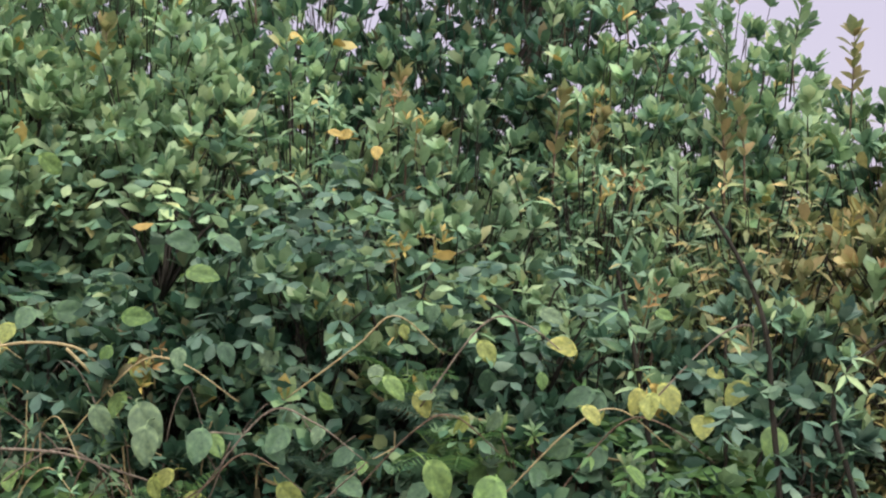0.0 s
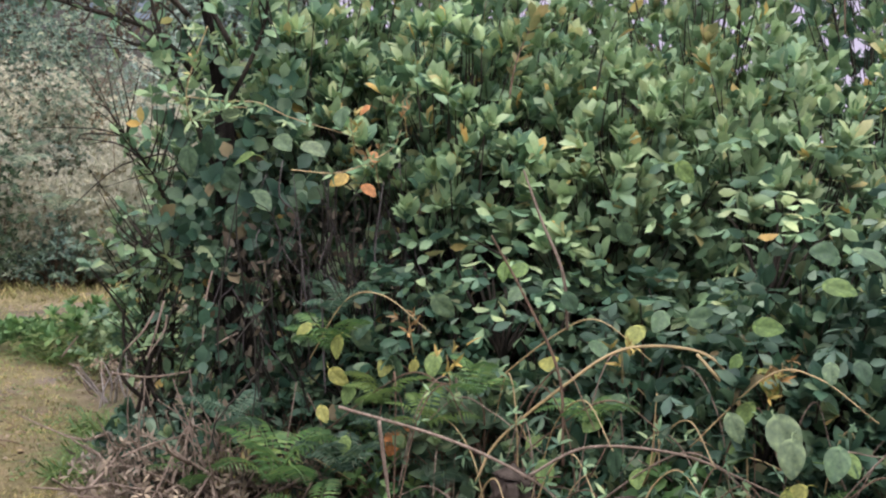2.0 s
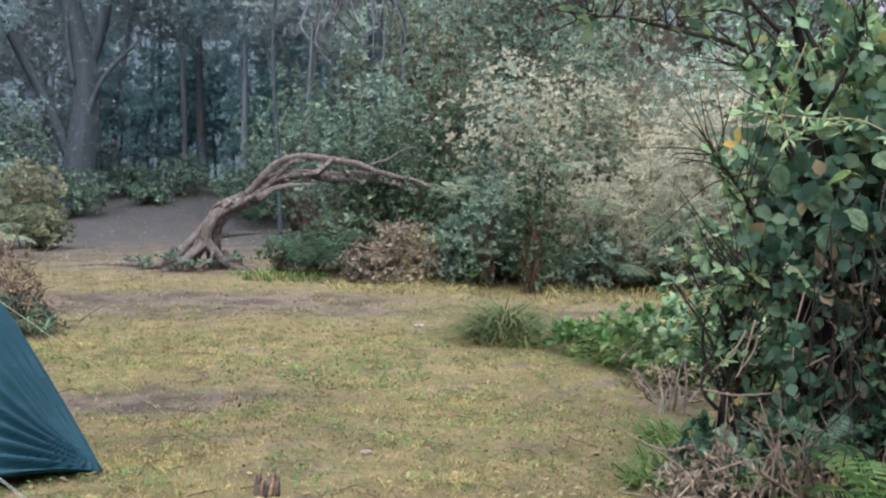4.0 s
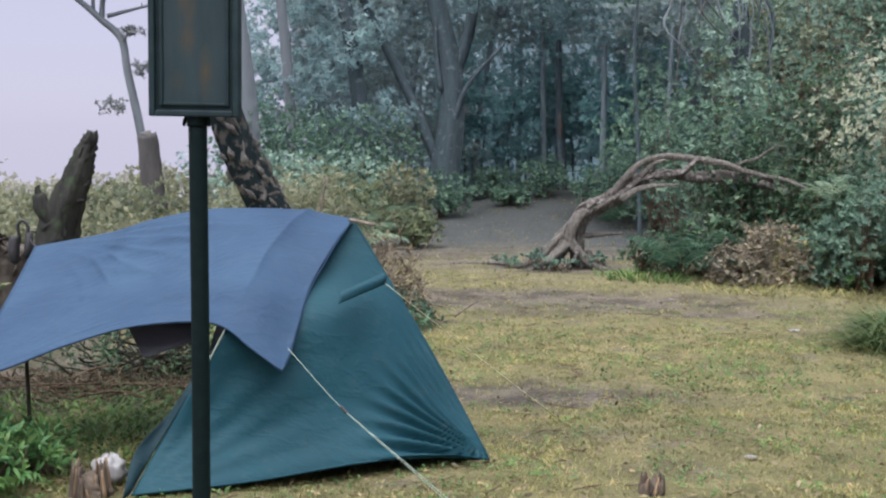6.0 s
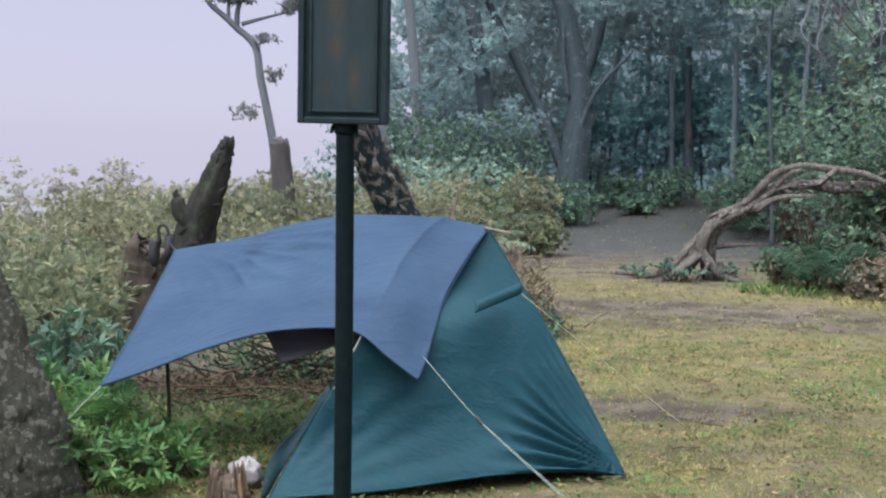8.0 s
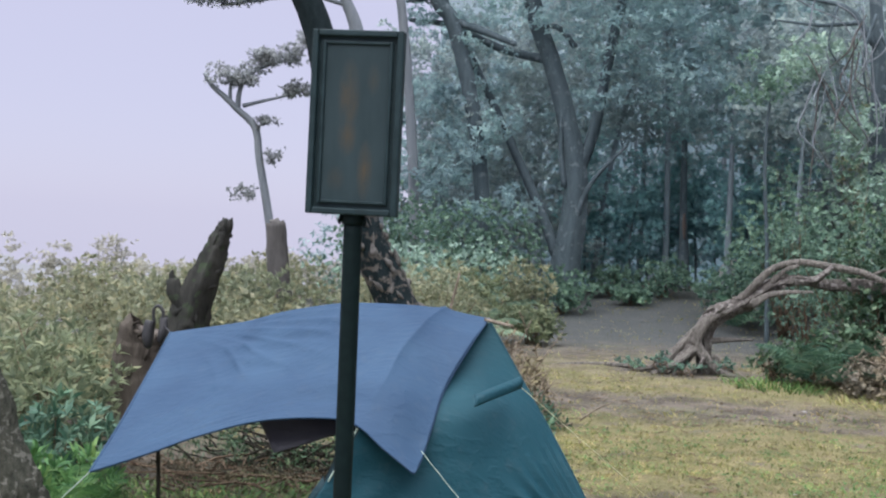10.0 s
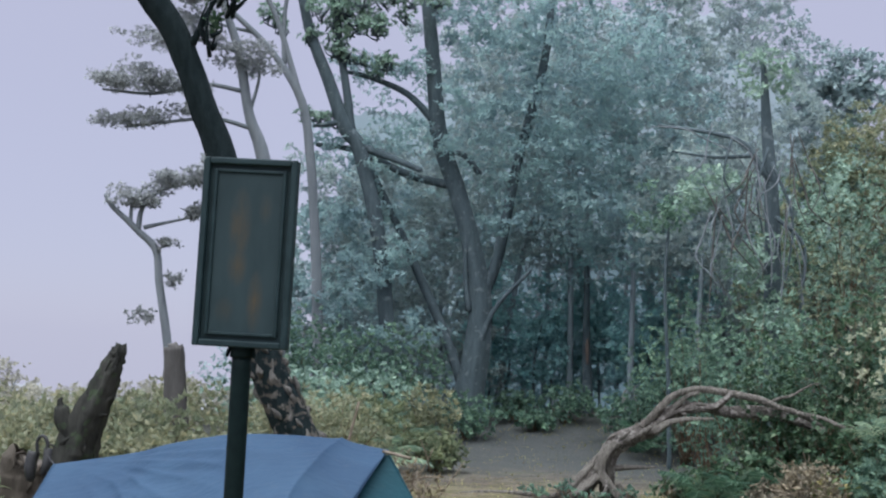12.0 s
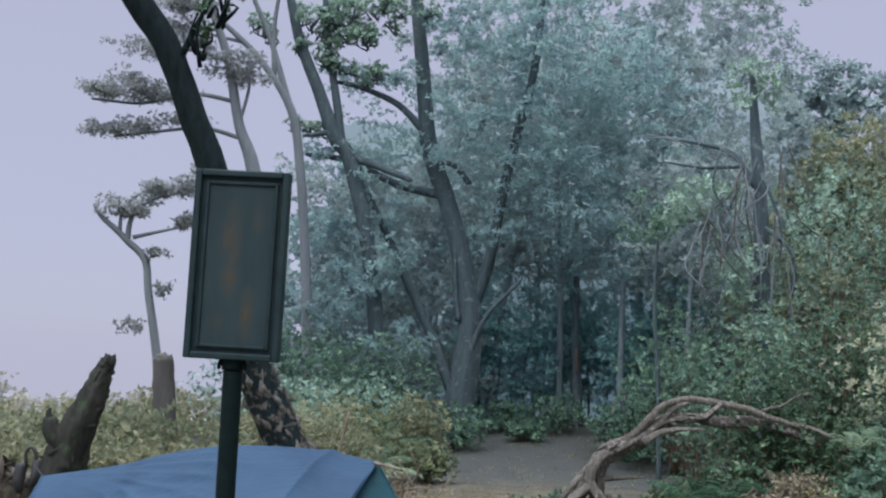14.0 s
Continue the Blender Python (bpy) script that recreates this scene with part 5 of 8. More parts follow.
tree("forest_tree", [(-0.25, 22.04, -0.1), (-0.05, 22.04, 1.39), (-0.01, 22.05, 2.44), (-0.24, 22.04, 3.59), (-0.59, 22.03, 4.64), (-0.95, 22.02, 5.59), (-1.11, 22.01, 6.77), (-1.34, 21.99, 8.41), (-1.48, 21.98, 9.73)], [0.32, 0.24, 0.21, 0.17, 0.155, 0.15, 0.13, 0.11, 0.06], "big multi-stemmed forest tree with mist-tinted dark trunk", BARK_MIST,
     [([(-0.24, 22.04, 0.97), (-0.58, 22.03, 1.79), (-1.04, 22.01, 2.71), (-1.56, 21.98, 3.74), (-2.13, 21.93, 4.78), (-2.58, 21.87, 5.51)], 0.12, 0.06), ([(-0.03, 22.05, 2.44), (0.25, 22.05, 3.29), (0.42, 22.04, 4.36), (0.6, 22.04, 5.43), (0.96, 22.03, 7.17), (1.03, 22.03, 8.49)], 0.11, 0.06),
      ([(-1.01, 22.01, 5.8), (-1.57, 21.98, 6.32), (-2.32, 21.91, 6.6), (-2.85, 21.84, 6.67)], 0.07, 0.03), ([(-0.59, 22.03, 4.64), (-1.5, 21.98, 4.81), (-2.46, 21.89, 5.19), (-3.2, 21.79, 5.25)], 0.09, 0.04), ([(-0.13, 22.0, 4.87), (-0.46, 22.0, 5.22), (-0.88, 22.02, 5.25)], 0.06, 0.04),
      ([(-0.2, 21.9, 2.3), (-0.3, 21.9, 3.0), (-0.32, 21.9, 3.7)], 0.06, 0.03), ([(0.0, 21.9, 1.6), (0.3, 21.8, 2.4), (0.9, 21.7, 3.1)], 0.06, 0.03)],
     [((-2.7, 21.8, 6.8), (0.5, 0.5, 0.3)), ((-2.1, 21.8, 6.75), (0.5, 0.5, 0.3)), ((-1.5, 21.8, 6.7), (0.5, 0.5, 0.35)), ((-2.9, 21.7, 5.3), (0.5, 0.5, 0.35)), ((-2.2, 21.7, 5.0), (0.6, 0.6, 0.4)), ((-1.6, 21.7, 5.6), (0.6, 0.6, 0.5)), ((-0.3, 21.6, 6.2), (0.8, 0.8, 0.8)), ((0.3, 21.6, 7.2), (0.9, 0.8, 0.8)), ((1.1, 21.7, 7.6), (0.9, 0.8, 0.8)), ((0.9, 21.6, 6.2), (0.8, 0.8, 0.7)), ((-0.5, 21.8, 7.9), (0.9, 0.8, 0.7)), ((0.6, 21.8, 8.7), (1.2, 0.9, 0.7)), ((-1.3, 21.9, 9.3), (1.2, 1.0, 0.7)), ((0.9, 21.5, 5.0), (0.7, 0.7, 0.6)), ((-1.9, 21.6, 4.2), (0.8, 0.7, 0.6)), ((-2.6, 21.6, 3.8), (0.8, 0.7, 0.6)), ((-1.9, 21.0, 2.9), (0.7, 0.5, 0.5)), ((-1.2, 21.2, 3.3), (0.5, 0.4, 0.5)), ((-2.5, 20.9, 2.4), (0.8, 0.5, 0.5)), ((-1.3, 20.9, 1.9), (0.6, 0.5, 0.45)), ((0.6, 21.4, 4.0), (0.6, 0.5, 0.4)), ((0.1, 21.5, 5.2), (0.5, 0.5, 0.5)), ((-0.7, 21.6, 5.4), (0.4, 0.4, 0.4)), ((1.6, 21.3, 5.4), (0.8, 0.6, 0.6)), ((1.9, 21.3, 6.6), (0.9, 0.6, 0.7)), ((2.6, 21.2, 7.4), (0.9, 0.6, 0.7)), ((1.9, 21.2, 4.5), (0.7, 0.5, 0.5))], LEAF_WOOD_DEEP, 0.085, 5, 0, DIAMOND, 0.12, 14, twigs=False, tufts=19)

# the dense wood behind: trees of several sizes
FOREST = [((-2.4, 23.5), 5.6, 1.9), ((-3.2, 22.6), 4.0, 1.5), ((-1.4, 23.8), 5.2, 1.8), ((0.4, 24.8), 9.2, 2.0), ((1.9, 24.2), 9.8, 2.1), ((3.4, 24.4), 10.4, 2.2), ((4.7, 23.4), 9.6, 1.7), ((2.9, 22.6), 7.4, 1.7), ((5.2, 21.6), 6.6, 1.6), ((1.5, 27.0), 9.0, 2.6), ((-1.0, 26.5), 6.4, 2.2), ((3.8, 20.8), 5.6, 1.3)]
for rank, ((x, y), h, r) in enumerate(FOREST):
    z0 = tz(x, y)
    lean = rng.normal(0, 0.25, 2)
    trunk = [(x, y, z0 - 0.2), (x + lean[0] * 0.4, y + lean[1] * 0.3, z0 + h * 0.3), (x + lean[0], y + lean[1], z0 + h * 0.55)]
    clumps = []
    for k in range(19):
        u = (k + 0.5) / 19
        a, q = k * 2.4, r * (0.45 + 0.35 * rng.random())
        low = 3.0 if 0.2 < x < 4.4 else 0.5
        clumps.append(((x + q * math.cos(a), y + q * math.sin(a), low + (h - 0.4 - low) * (0.08 + 0.92 * u)), (r * 0.5, r * 0.5, r * 0.38)))
    clumps.append(((x, y, h - 0.3), (r * 0.5, r * 0.5, 0.6)))
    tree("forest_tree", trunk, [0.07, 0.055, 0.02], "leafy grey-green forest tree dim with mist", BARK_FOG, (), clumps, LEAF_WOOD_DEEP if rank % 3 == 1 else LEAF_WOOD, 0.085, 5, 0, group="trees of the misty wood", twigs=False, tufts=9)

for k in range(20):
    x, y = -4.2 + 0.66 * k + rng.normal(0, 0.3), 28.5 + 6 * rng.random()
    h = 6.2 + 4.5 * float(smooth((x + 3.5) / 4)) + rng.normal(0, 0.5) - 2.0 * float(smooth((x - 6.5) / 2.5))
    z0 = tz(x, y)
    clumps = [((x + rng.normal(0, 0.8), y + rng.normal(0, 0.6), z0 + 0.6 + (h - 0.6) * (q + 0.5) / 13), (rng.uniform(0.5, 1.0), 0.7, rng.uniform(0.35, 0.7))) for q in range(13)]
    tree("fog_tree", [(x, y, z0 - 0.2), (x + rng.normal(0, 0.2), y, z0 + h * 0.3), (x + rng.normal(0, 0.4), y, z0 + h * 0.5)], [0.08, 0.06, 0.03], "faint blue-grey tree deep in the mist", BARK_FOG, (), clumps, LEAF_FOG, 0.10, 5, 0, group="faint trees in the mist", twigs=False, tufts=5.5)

# thin trunks and saplings inside the wood
for line, r0, r1, lab in (([(2.26, 23.95, 0.35), (2.20, 23.97, 1.2), (2.15, 23.98, 2.0), (2.1, 24.0, 3.4)], 0.13, 0.06, "dark stump-like trunk with a reddish scar"),
                          ([(2.95, 17.83, -0.1), (2.88, 17.84, 1.29), (2.79, 17.85, 2.38), (2.77, 17.86, 3.05), (2.8, 17.85, 3.57)], 0.035, 0.02, "thin pale sapling stem")):
    young = tree("sapling", line, [r0, (r0 + r1) / 2, r1], lab, BARK_MIST, clumps=[((line[-1][0], line[-1][1] + 0.1, line[-1][2] + 0.3), (0.6, 0.4, 0.45))] if r0 < 0.05 else (), leaf=LEAF_BANK_DIM, size=0.08, each=5, tufts=22)
    if r0 > 0.05:
        part("scar", tube(Geo(), np.array([(2.19, 23.86, 1.45), (2.17, 23.87, 1.68), (2.16, 23.89, 1.95)]) - np.array(line[0]), [0.02, 0.04, 0.02], 7, 8, 0.2), SCAR, young, "reddish bare wood scar")

# understorey bushes fill the hollow; their teal leaf colour holds painted mist
for k in range(17):
    x, y = 0.1 + 0.27 * k + rng.normal(0, 0.12), rng.uniform(22.9, 25.2)
    y = max(y, 24.7) if abs(x - 2.15) < 0.75 else y
    h, r = rng.uniform(2.2, 3.3), rng.uniform(0.5, 0.8)
    ob = thing("shrub", (x, y, tz(x, y)), "tall dark understorey bush in the hollow of the wood", "shrub", "understorey bushes")
    part("stem", tube(Geo(), [(0, 0, -0.1), (rng.normal(0, 0.1), 0, h * 0.4), (rng.normal(0, 0.25), 0, h * 0.75)], [0.03, 0.024, 0.01], 6, 12), BARK_MIST, ob)
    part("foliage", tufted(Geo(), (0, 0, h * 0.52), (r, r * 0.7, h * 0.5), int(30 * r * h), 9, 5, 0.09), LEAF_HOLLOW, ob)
for k in range(15):
    x, y = 5.3 + 0.32 * k + rng.normal(0, 0.15), rng.uniform(19.8, 22.8)
    h, r = rng.uniform(1.9, 2.9), rng.uniform(0.6, 0.95)
    ob = thing("shrub", (x, y, tz(x, y)), "tall olive bush on the misty slope above the bank", "shrub", "bushes of the slope")
    part("stem", tube(Geo(), [(0, 0, -0.1), (rng.normal(0, 0.1), 0, h * 0.4), (rng.normal(0, 0.25), 0, h * 0.75)], [0.03, 0.024, 0.01], 6, 12), BARK_MIST, ob)
    part("foliage", tufted(Geo(), (0, 0, h * 0.52), (r, r * 0.7, h * 0.5), int(26 * r * h), 9, 5, 0.09), (LEAF_SCRUB, LEAF_OLIVE, LEAF_MIST)[k % 3], ob)

hung = tree("vine_tree", [(4.15, 16.5, 0.2), (4.09, 16.59, 1.67), (4.03, 16.6, 3.64), (3.91, 16.63, 5.0), (3.84, 16.64, 5.9)], [0.14, 0.12, 0.10, 0.07, 0.03], "broken trunk hung with pale dead vines", BARK_MIST,
     [([(3.94, 16.55, 4.19), (3.6, 16.6, 4.68), (3.06, 16.7, 4.84), (2.43, 16.8, 4.92)], 0.05, 0.02), ([(3.7, 16.5, 4.5), (3.2, 16.5, 4.45), (2.6, 16.5, 4.5)], 0.035, 0.012), ([(4.03, 16.4, 3.64), (4.43, 16.4, 3.24), (4.41, 16.4, 2.38), (4.56, 16.4, 1.69)], 0.03, 0.018), ([(3.9, 16.4, 4.6), (3.75, 16.35, 4.0), (3.85, 16.35, 3.4)], 0.025, 0.012), ([(3.95, 16.4, 4.4), (4.25, 16.35, 3.6), (4.15, 16.35, 2.6)], 0.025, 0.012), ([(3.4, 16.45, 4.7), (3.3, 16.4, 4.2), (3.45, 16.4, 3.9)], 0.02, 0.01)],
     [((3.9, 16.3, 3.0), (0.4, 0.3, 0.5)), ((4.1, 16.3, 2.2), (0.45, 0.3, 0.5)), ((3.8, 16.5, 5.6), (0.5, 0.4, 0.5)), ((3.2, 16.6, 4.0), (0.6, 0.4, 0.4))], LEAF_MIST, 0.085, 5, 0, tufts=24, twigs=False)

for k in range(26):
    top = np.array((3.0 + 1.3 * rng.random(), 16.3 - 0.15 * rng.random(), 3.6 + 1.3 * rng.random()))
    drop = rng.uniform(0.5, 1.8)
    sway = rng.normal(0, 0.22, 2)
    line = [top, top + [sway[0] * 0.6, 0, -drop * 0.4], top + [sway[0], -0.05, -drop * 0.7], top + [sway[0] + sway[1], -0.05, -drop]]
    part("vine", tube(Geo(), np.array(line) - np.array((4.15, 16.5, 0.2)), [0.008, 0.014, 0.006], 5, 16, 0.15), (BARK_PALE, BARK_GREY)[k % 2], hung)

for line in ([(4.125, 16.3, 3.56), (4.33, 16.3, 3.07), (4.43, 16.3, 2.38), (4.59, 16.3, 2.08), (4.48, 16.3, 1.69)], [(4.2, 16.3, 3.56), (4.32, 16.3, 3.3), (4.43, 16.3, 2.92), (4.34, 16.3, 2.6)],
             [(3.36, 16.3, 4.7), (3.59, 16.3, 4.55), (3.72, 16.3, 4.28), (3.84, 16.3, 3.97)], [(2.27, 16.3, 4.8), (2.73, 16.3, 4.78), (3.05, 16.3, 4.64), (3.44, 16.3, 4.46), (3.69, 16.3, 4.04)]):
    part("vine", tube(Geo(), np.array(line) - np.array((4.15, 16.5, 0.2)), [0.008, 0.011, 0.006], 6, 24, 0.2), BARK_PALE, hung)

for x, y, h, r, lab in ((7.8, 29.0, 9.2, 0.75, "faint far tree top in thick fog"), (6.6, 22.5, 7.6, 0.8, "dim round-crowned tree on the hill"), (8.0, 22.0, 7.4, 1.0, "dim round-crowned tree on the hill"), (9.3, 3.05, 3.5, 0.9, "dark-trunked tree behind the thicket")):
    z0, near = tz(x, y), x > 9
    cl = [((x + rng.normal(0, r * 0.5), y + rng.normal(0, r * 0.5), h - 0.2 - (abs(rng.normal(0, r * 0.6)) if near else 0.32 * q)), (r * 0.55, r * 0.55, r * 0.4)) for q in range(9)]
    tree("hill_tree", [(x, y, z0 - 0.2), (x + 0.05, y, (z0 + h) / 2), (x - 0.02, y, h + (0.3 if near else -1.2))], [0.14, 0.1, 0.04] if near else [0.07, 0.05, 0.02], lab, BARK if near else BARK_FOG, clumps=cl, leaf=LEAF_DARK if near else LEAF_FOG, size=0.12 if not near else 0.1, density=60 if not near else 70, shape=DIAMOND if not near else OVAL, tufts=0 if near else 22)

# ---- the misty distance behind everything ----
def backdrop(name, az0, az1, radius, top, low, colours, label):
    """A plain self-lit sheet painted as mist-veiled distance, paler towards its top."""
    n = 420
    az = np.radians(np.linspace(az0, az1, n))
    crest = top(np.degrees(az)) + 0.22 * np.sin(az * 83 + 1) * np.sin(az * 31) + 0.2 * np.abs(np.sin(az * 150 + 2)) + 0.12 * np.abs(np.sin(az * 330))
    rows = [np.stack([radius * np.sin(az), radius * np.cos(az), low + (crest - low) * k], 1) for k in np.linspace(0, 1, 8)]
    v = np.concatenate(rows)
    i, j = np.meshgrid(np.arange(7), np.arange(n - 1), indexing="ij")
    a = (i * n + j).ravel()
    m, nn, l, b = node_mat("misty_distance_glow")
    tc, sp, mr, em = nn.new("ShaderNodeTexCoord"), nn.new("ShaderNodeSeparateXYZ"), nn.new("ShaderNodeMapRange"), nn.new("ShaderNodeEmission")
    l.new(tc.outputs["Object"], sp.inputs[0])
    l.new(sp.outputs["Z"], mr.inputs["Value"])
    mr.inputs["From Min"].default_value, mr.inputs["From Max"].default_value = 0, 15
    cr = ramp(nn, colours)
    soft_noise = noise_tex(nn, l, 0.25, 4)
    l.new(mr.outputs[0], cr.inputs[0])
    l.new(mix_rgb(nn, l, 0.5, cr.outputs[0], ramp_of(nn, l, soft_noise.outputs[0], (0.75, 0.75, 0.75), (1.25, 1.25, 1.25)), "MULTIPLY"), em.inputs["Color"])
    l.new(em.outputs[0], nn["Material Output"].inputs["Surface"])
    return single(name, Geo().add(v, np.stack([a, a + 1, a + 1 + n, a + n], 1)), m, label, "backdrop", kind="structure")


# added glow seen through the tree gaps stands in for lit mist
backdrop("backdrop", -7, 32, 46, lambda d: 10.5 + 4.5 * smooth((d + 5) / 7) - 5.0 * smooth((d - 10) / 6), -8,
         [(0.0, (0.085, 0.122, 0.14)), (0.3, (0.105, 0.145, 0.165)), (0.6, (0.20, 0.25, 0.275)), (0.85, (0.30, 0.345, 0.38)), (1.0, (0.38, 0.42, 0.46))], "self-lit sheet painted as dim blue-grey wood in mist")
backdrop("backdrop", -34, -5, 58, lambda d: -1.4 + 0.12 * np.sin(d * 0.9) + 0.1 * np.sin(d * 2.3), -16, [(0.0, (0.40, 0.395, 0.425)), (1.0, (0.44, 0.435, 0.47))], "self-lit sheet painted as pale far ridge in fog")

# ---- shrubs of the bank across the clearing ----
BANK = [(2.62, 12.95, 0.52, 0.5, LEAF_THORN), (2.3, 12.9, 0.42, 0.35, LEAF_THORN), (3.05, 13.1, 0.72, 0.5, LEAF_THORN), (4.3, 12.6, 1.4, 0.6, LEAF_BANK), (4.5, 12.2, 1.3, 0.6, LEAF_BANK), (4.3, 13.9, 2.2, 0.8, LEAF_BANK), (5.0, 11.9, 1.5, 0.8, LEAF_BANK), (5.6, 11.6, 1.4, 0.7, LEAF_BANK), (6.2, 11.4, 1.7, 0.9, LEAF_BANK), (4.9, 13.0, 2.4, 1.0, LEAF_BANK), (5.8, 12.7, 2.3, 1.0, LEAF_BANK),
        (6.9, 12.0, 2.2, 1.1, LEAF_BANK), (3.5, 14.6, 2.2, 1.0, LEAF_BANK_DIM), (4.4, 14.6, 2.3, 1.1, LEAF_BANK), (5.4, 14.4, 2.6, 1.2, LEAF_BANK), (6.6, 14.0, 2.8, 1.3, LEAF_BANK), (7.8, 13.2, 2.6, 1.3, LEAF_BANK), (5.0, 16.2, 2.6, 1.3, LEAF_SCRUB), (6.2, 16.2, 2.4, 1.4, LEAF_SCRUB), (5.6, 18.2, 2.6, 1.4, LEAF_SCRUB), (7.0, 18.4, 2.5, 1.6, LEAF_SCRUB), (8.2, 16.4, 2.6, 1.6, LEAF_SCRUB), (4.6, 18.6, 3.6, 1.3, LEAF_BANK_DIM), (3.2, 16.0, 2.1, 0.9, LEAF_BANK_DIM), (3.3, 18.4, 2.8, 1.1, LEAF_BANK_DIM),
        (8.4, 11.6, 2.4, 1.2, LEAF_BANK), (9.4, 9.8, 2.3, 1.2, LEAF_BANK), (7.6, 10.2, 1.9, 1.0, LEAF_BANK), (6.9, 9.0, 1.6, 0.9, LEAF_BANK), (7.8, 19.5, 2.6, 1.6, LEAF_SCRUB), (9.0, 18.0, 3.2, 1.6, LEAF_SCRUB), (9.8, 15.8, 3.0, 1.6, LEAF_SCRUB), (10.6, 13.6, 2.8, 1.5, LEAF_SCRUB), (9.4, 12.8, 2.8, 1.4, LEAF_SCRUB), (10.4, 11.2, 2.6, 1.4, LEAF_SCRUB), (11.4, 16.6, 3.4, 1.7, LEAF_SCRUB), (10.6, 19.0, 3.2, 1.8, LEAF_SCRUB), (8.6, 21.0, 3.0, 1.8, LEAF_SCRUB)]
WORDS = {LEAF_BANK: "grey-green bank shrub with mist paleness in its colour", LEAF_MIST: "dim bluish-green shrub at the wood's edge", LEAF_SCRUB: "yellowish shrub high on the misty slope", LEAF_BANK_DIM: "darker grey-green shrub on the misty bank", LEAF_THORN: "dark green small-leaved shrub beside the fallen trunk", LEAF_OLIVE: "olive-green shrub on the foggy slope", LEAF_ASHEN: "ash-grey bank shrub coloured as if fading into mist"}
for x, y, h, r, leaf in list(BANK):
    if leaf is LEAF_BANK or leaf is LEAF_SCRUB:
        for _ in range(2):
            BANK.append((x + rng.normal(0, 0.45 * r + 0.15), y + rng.normal(0, 0.3), h * rng.uniform(0.5, 1.05), r * rng.uniform(0.4, 0.65), leaf))
for x, y, h, r, leaf in BANK:
    if leaf is LEAF_BANK and x - 0.85 * r < 3.7 and y < 13.3:
        x = 3.7 + 0.85 * r
    # leaf colour chosen by place, imitating thicker and thinner mist
    if leaf is LEAF_BANK or leaf is LEAF_SCRUB:
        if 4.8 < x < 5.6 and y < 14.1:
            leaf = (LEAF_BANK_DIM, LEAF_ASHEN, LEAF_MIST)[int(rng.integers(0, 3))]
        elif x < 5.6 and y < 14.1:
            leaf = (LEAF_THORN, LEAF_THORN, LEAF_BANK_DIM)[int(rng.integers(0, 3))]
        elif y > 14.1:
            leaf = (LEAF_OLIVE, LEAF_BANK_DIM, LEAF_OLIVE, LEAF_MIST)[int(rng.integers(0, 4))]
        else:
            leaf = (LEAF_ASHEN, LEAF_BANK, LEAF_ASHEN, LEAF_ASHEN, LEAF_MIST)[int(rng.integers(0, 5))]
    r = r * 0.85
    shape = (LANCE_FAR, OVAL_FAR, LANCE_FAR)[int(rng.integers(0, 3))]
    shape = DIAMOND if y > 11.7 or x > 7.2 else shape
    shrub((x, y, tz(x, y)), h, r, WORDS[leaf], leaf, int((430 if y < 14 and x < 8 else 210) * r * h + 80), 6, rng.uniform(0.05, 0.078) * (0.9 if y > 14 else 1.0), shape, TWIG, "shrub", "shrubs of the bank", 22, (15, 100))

for k in range(20):
    x = 3.95 + 0.16 * k + rng.normal(0, 0.07)
    y = 12.1 - 0.32 * (x - 3.9) + rng.normal(0, 0.16)
    h, r = rng.uniform(0.22, 0.5), rng.uniform(0.2, 0.34)
    shrub((x, y, tz(x, y)), h, r, "low soft green weed at the foot of the bank", (LEAF_BANK_DIM, LEAF_BANK, LEAF_FERN, LEAF_BANK)[k % 4], int(150 * r + 20), 6, 0.06, LANCE_FAR, TWIG, "weed", "weeds at the bank's foot", 8, (15, 100))

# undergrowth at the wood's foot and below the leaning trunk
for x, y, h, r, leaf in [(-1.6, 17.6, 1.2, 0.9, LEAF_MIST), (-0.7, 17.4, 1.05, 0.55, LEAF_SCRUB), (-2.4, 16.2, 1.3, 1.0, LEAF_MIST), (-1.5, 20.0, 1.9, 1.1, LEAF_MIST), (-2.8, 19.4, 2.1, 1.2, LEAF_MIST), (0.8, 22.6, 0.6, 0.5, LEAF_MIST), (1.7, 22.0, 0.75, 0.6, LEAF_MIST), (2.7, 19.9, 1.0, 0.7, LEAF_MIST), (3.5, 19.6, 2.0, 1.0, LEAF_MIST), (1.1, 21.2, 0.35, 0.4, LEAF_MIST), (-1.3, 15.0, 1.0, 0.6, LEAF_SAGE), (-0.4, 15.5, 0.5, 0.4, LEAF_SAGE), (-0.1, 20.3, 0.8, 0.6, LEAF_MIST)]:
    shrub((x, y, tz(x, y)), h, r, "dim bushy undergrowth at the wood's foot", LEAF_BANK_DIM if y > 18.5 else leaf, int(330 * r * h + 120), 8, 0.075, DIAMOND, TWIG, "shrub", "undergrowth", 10)

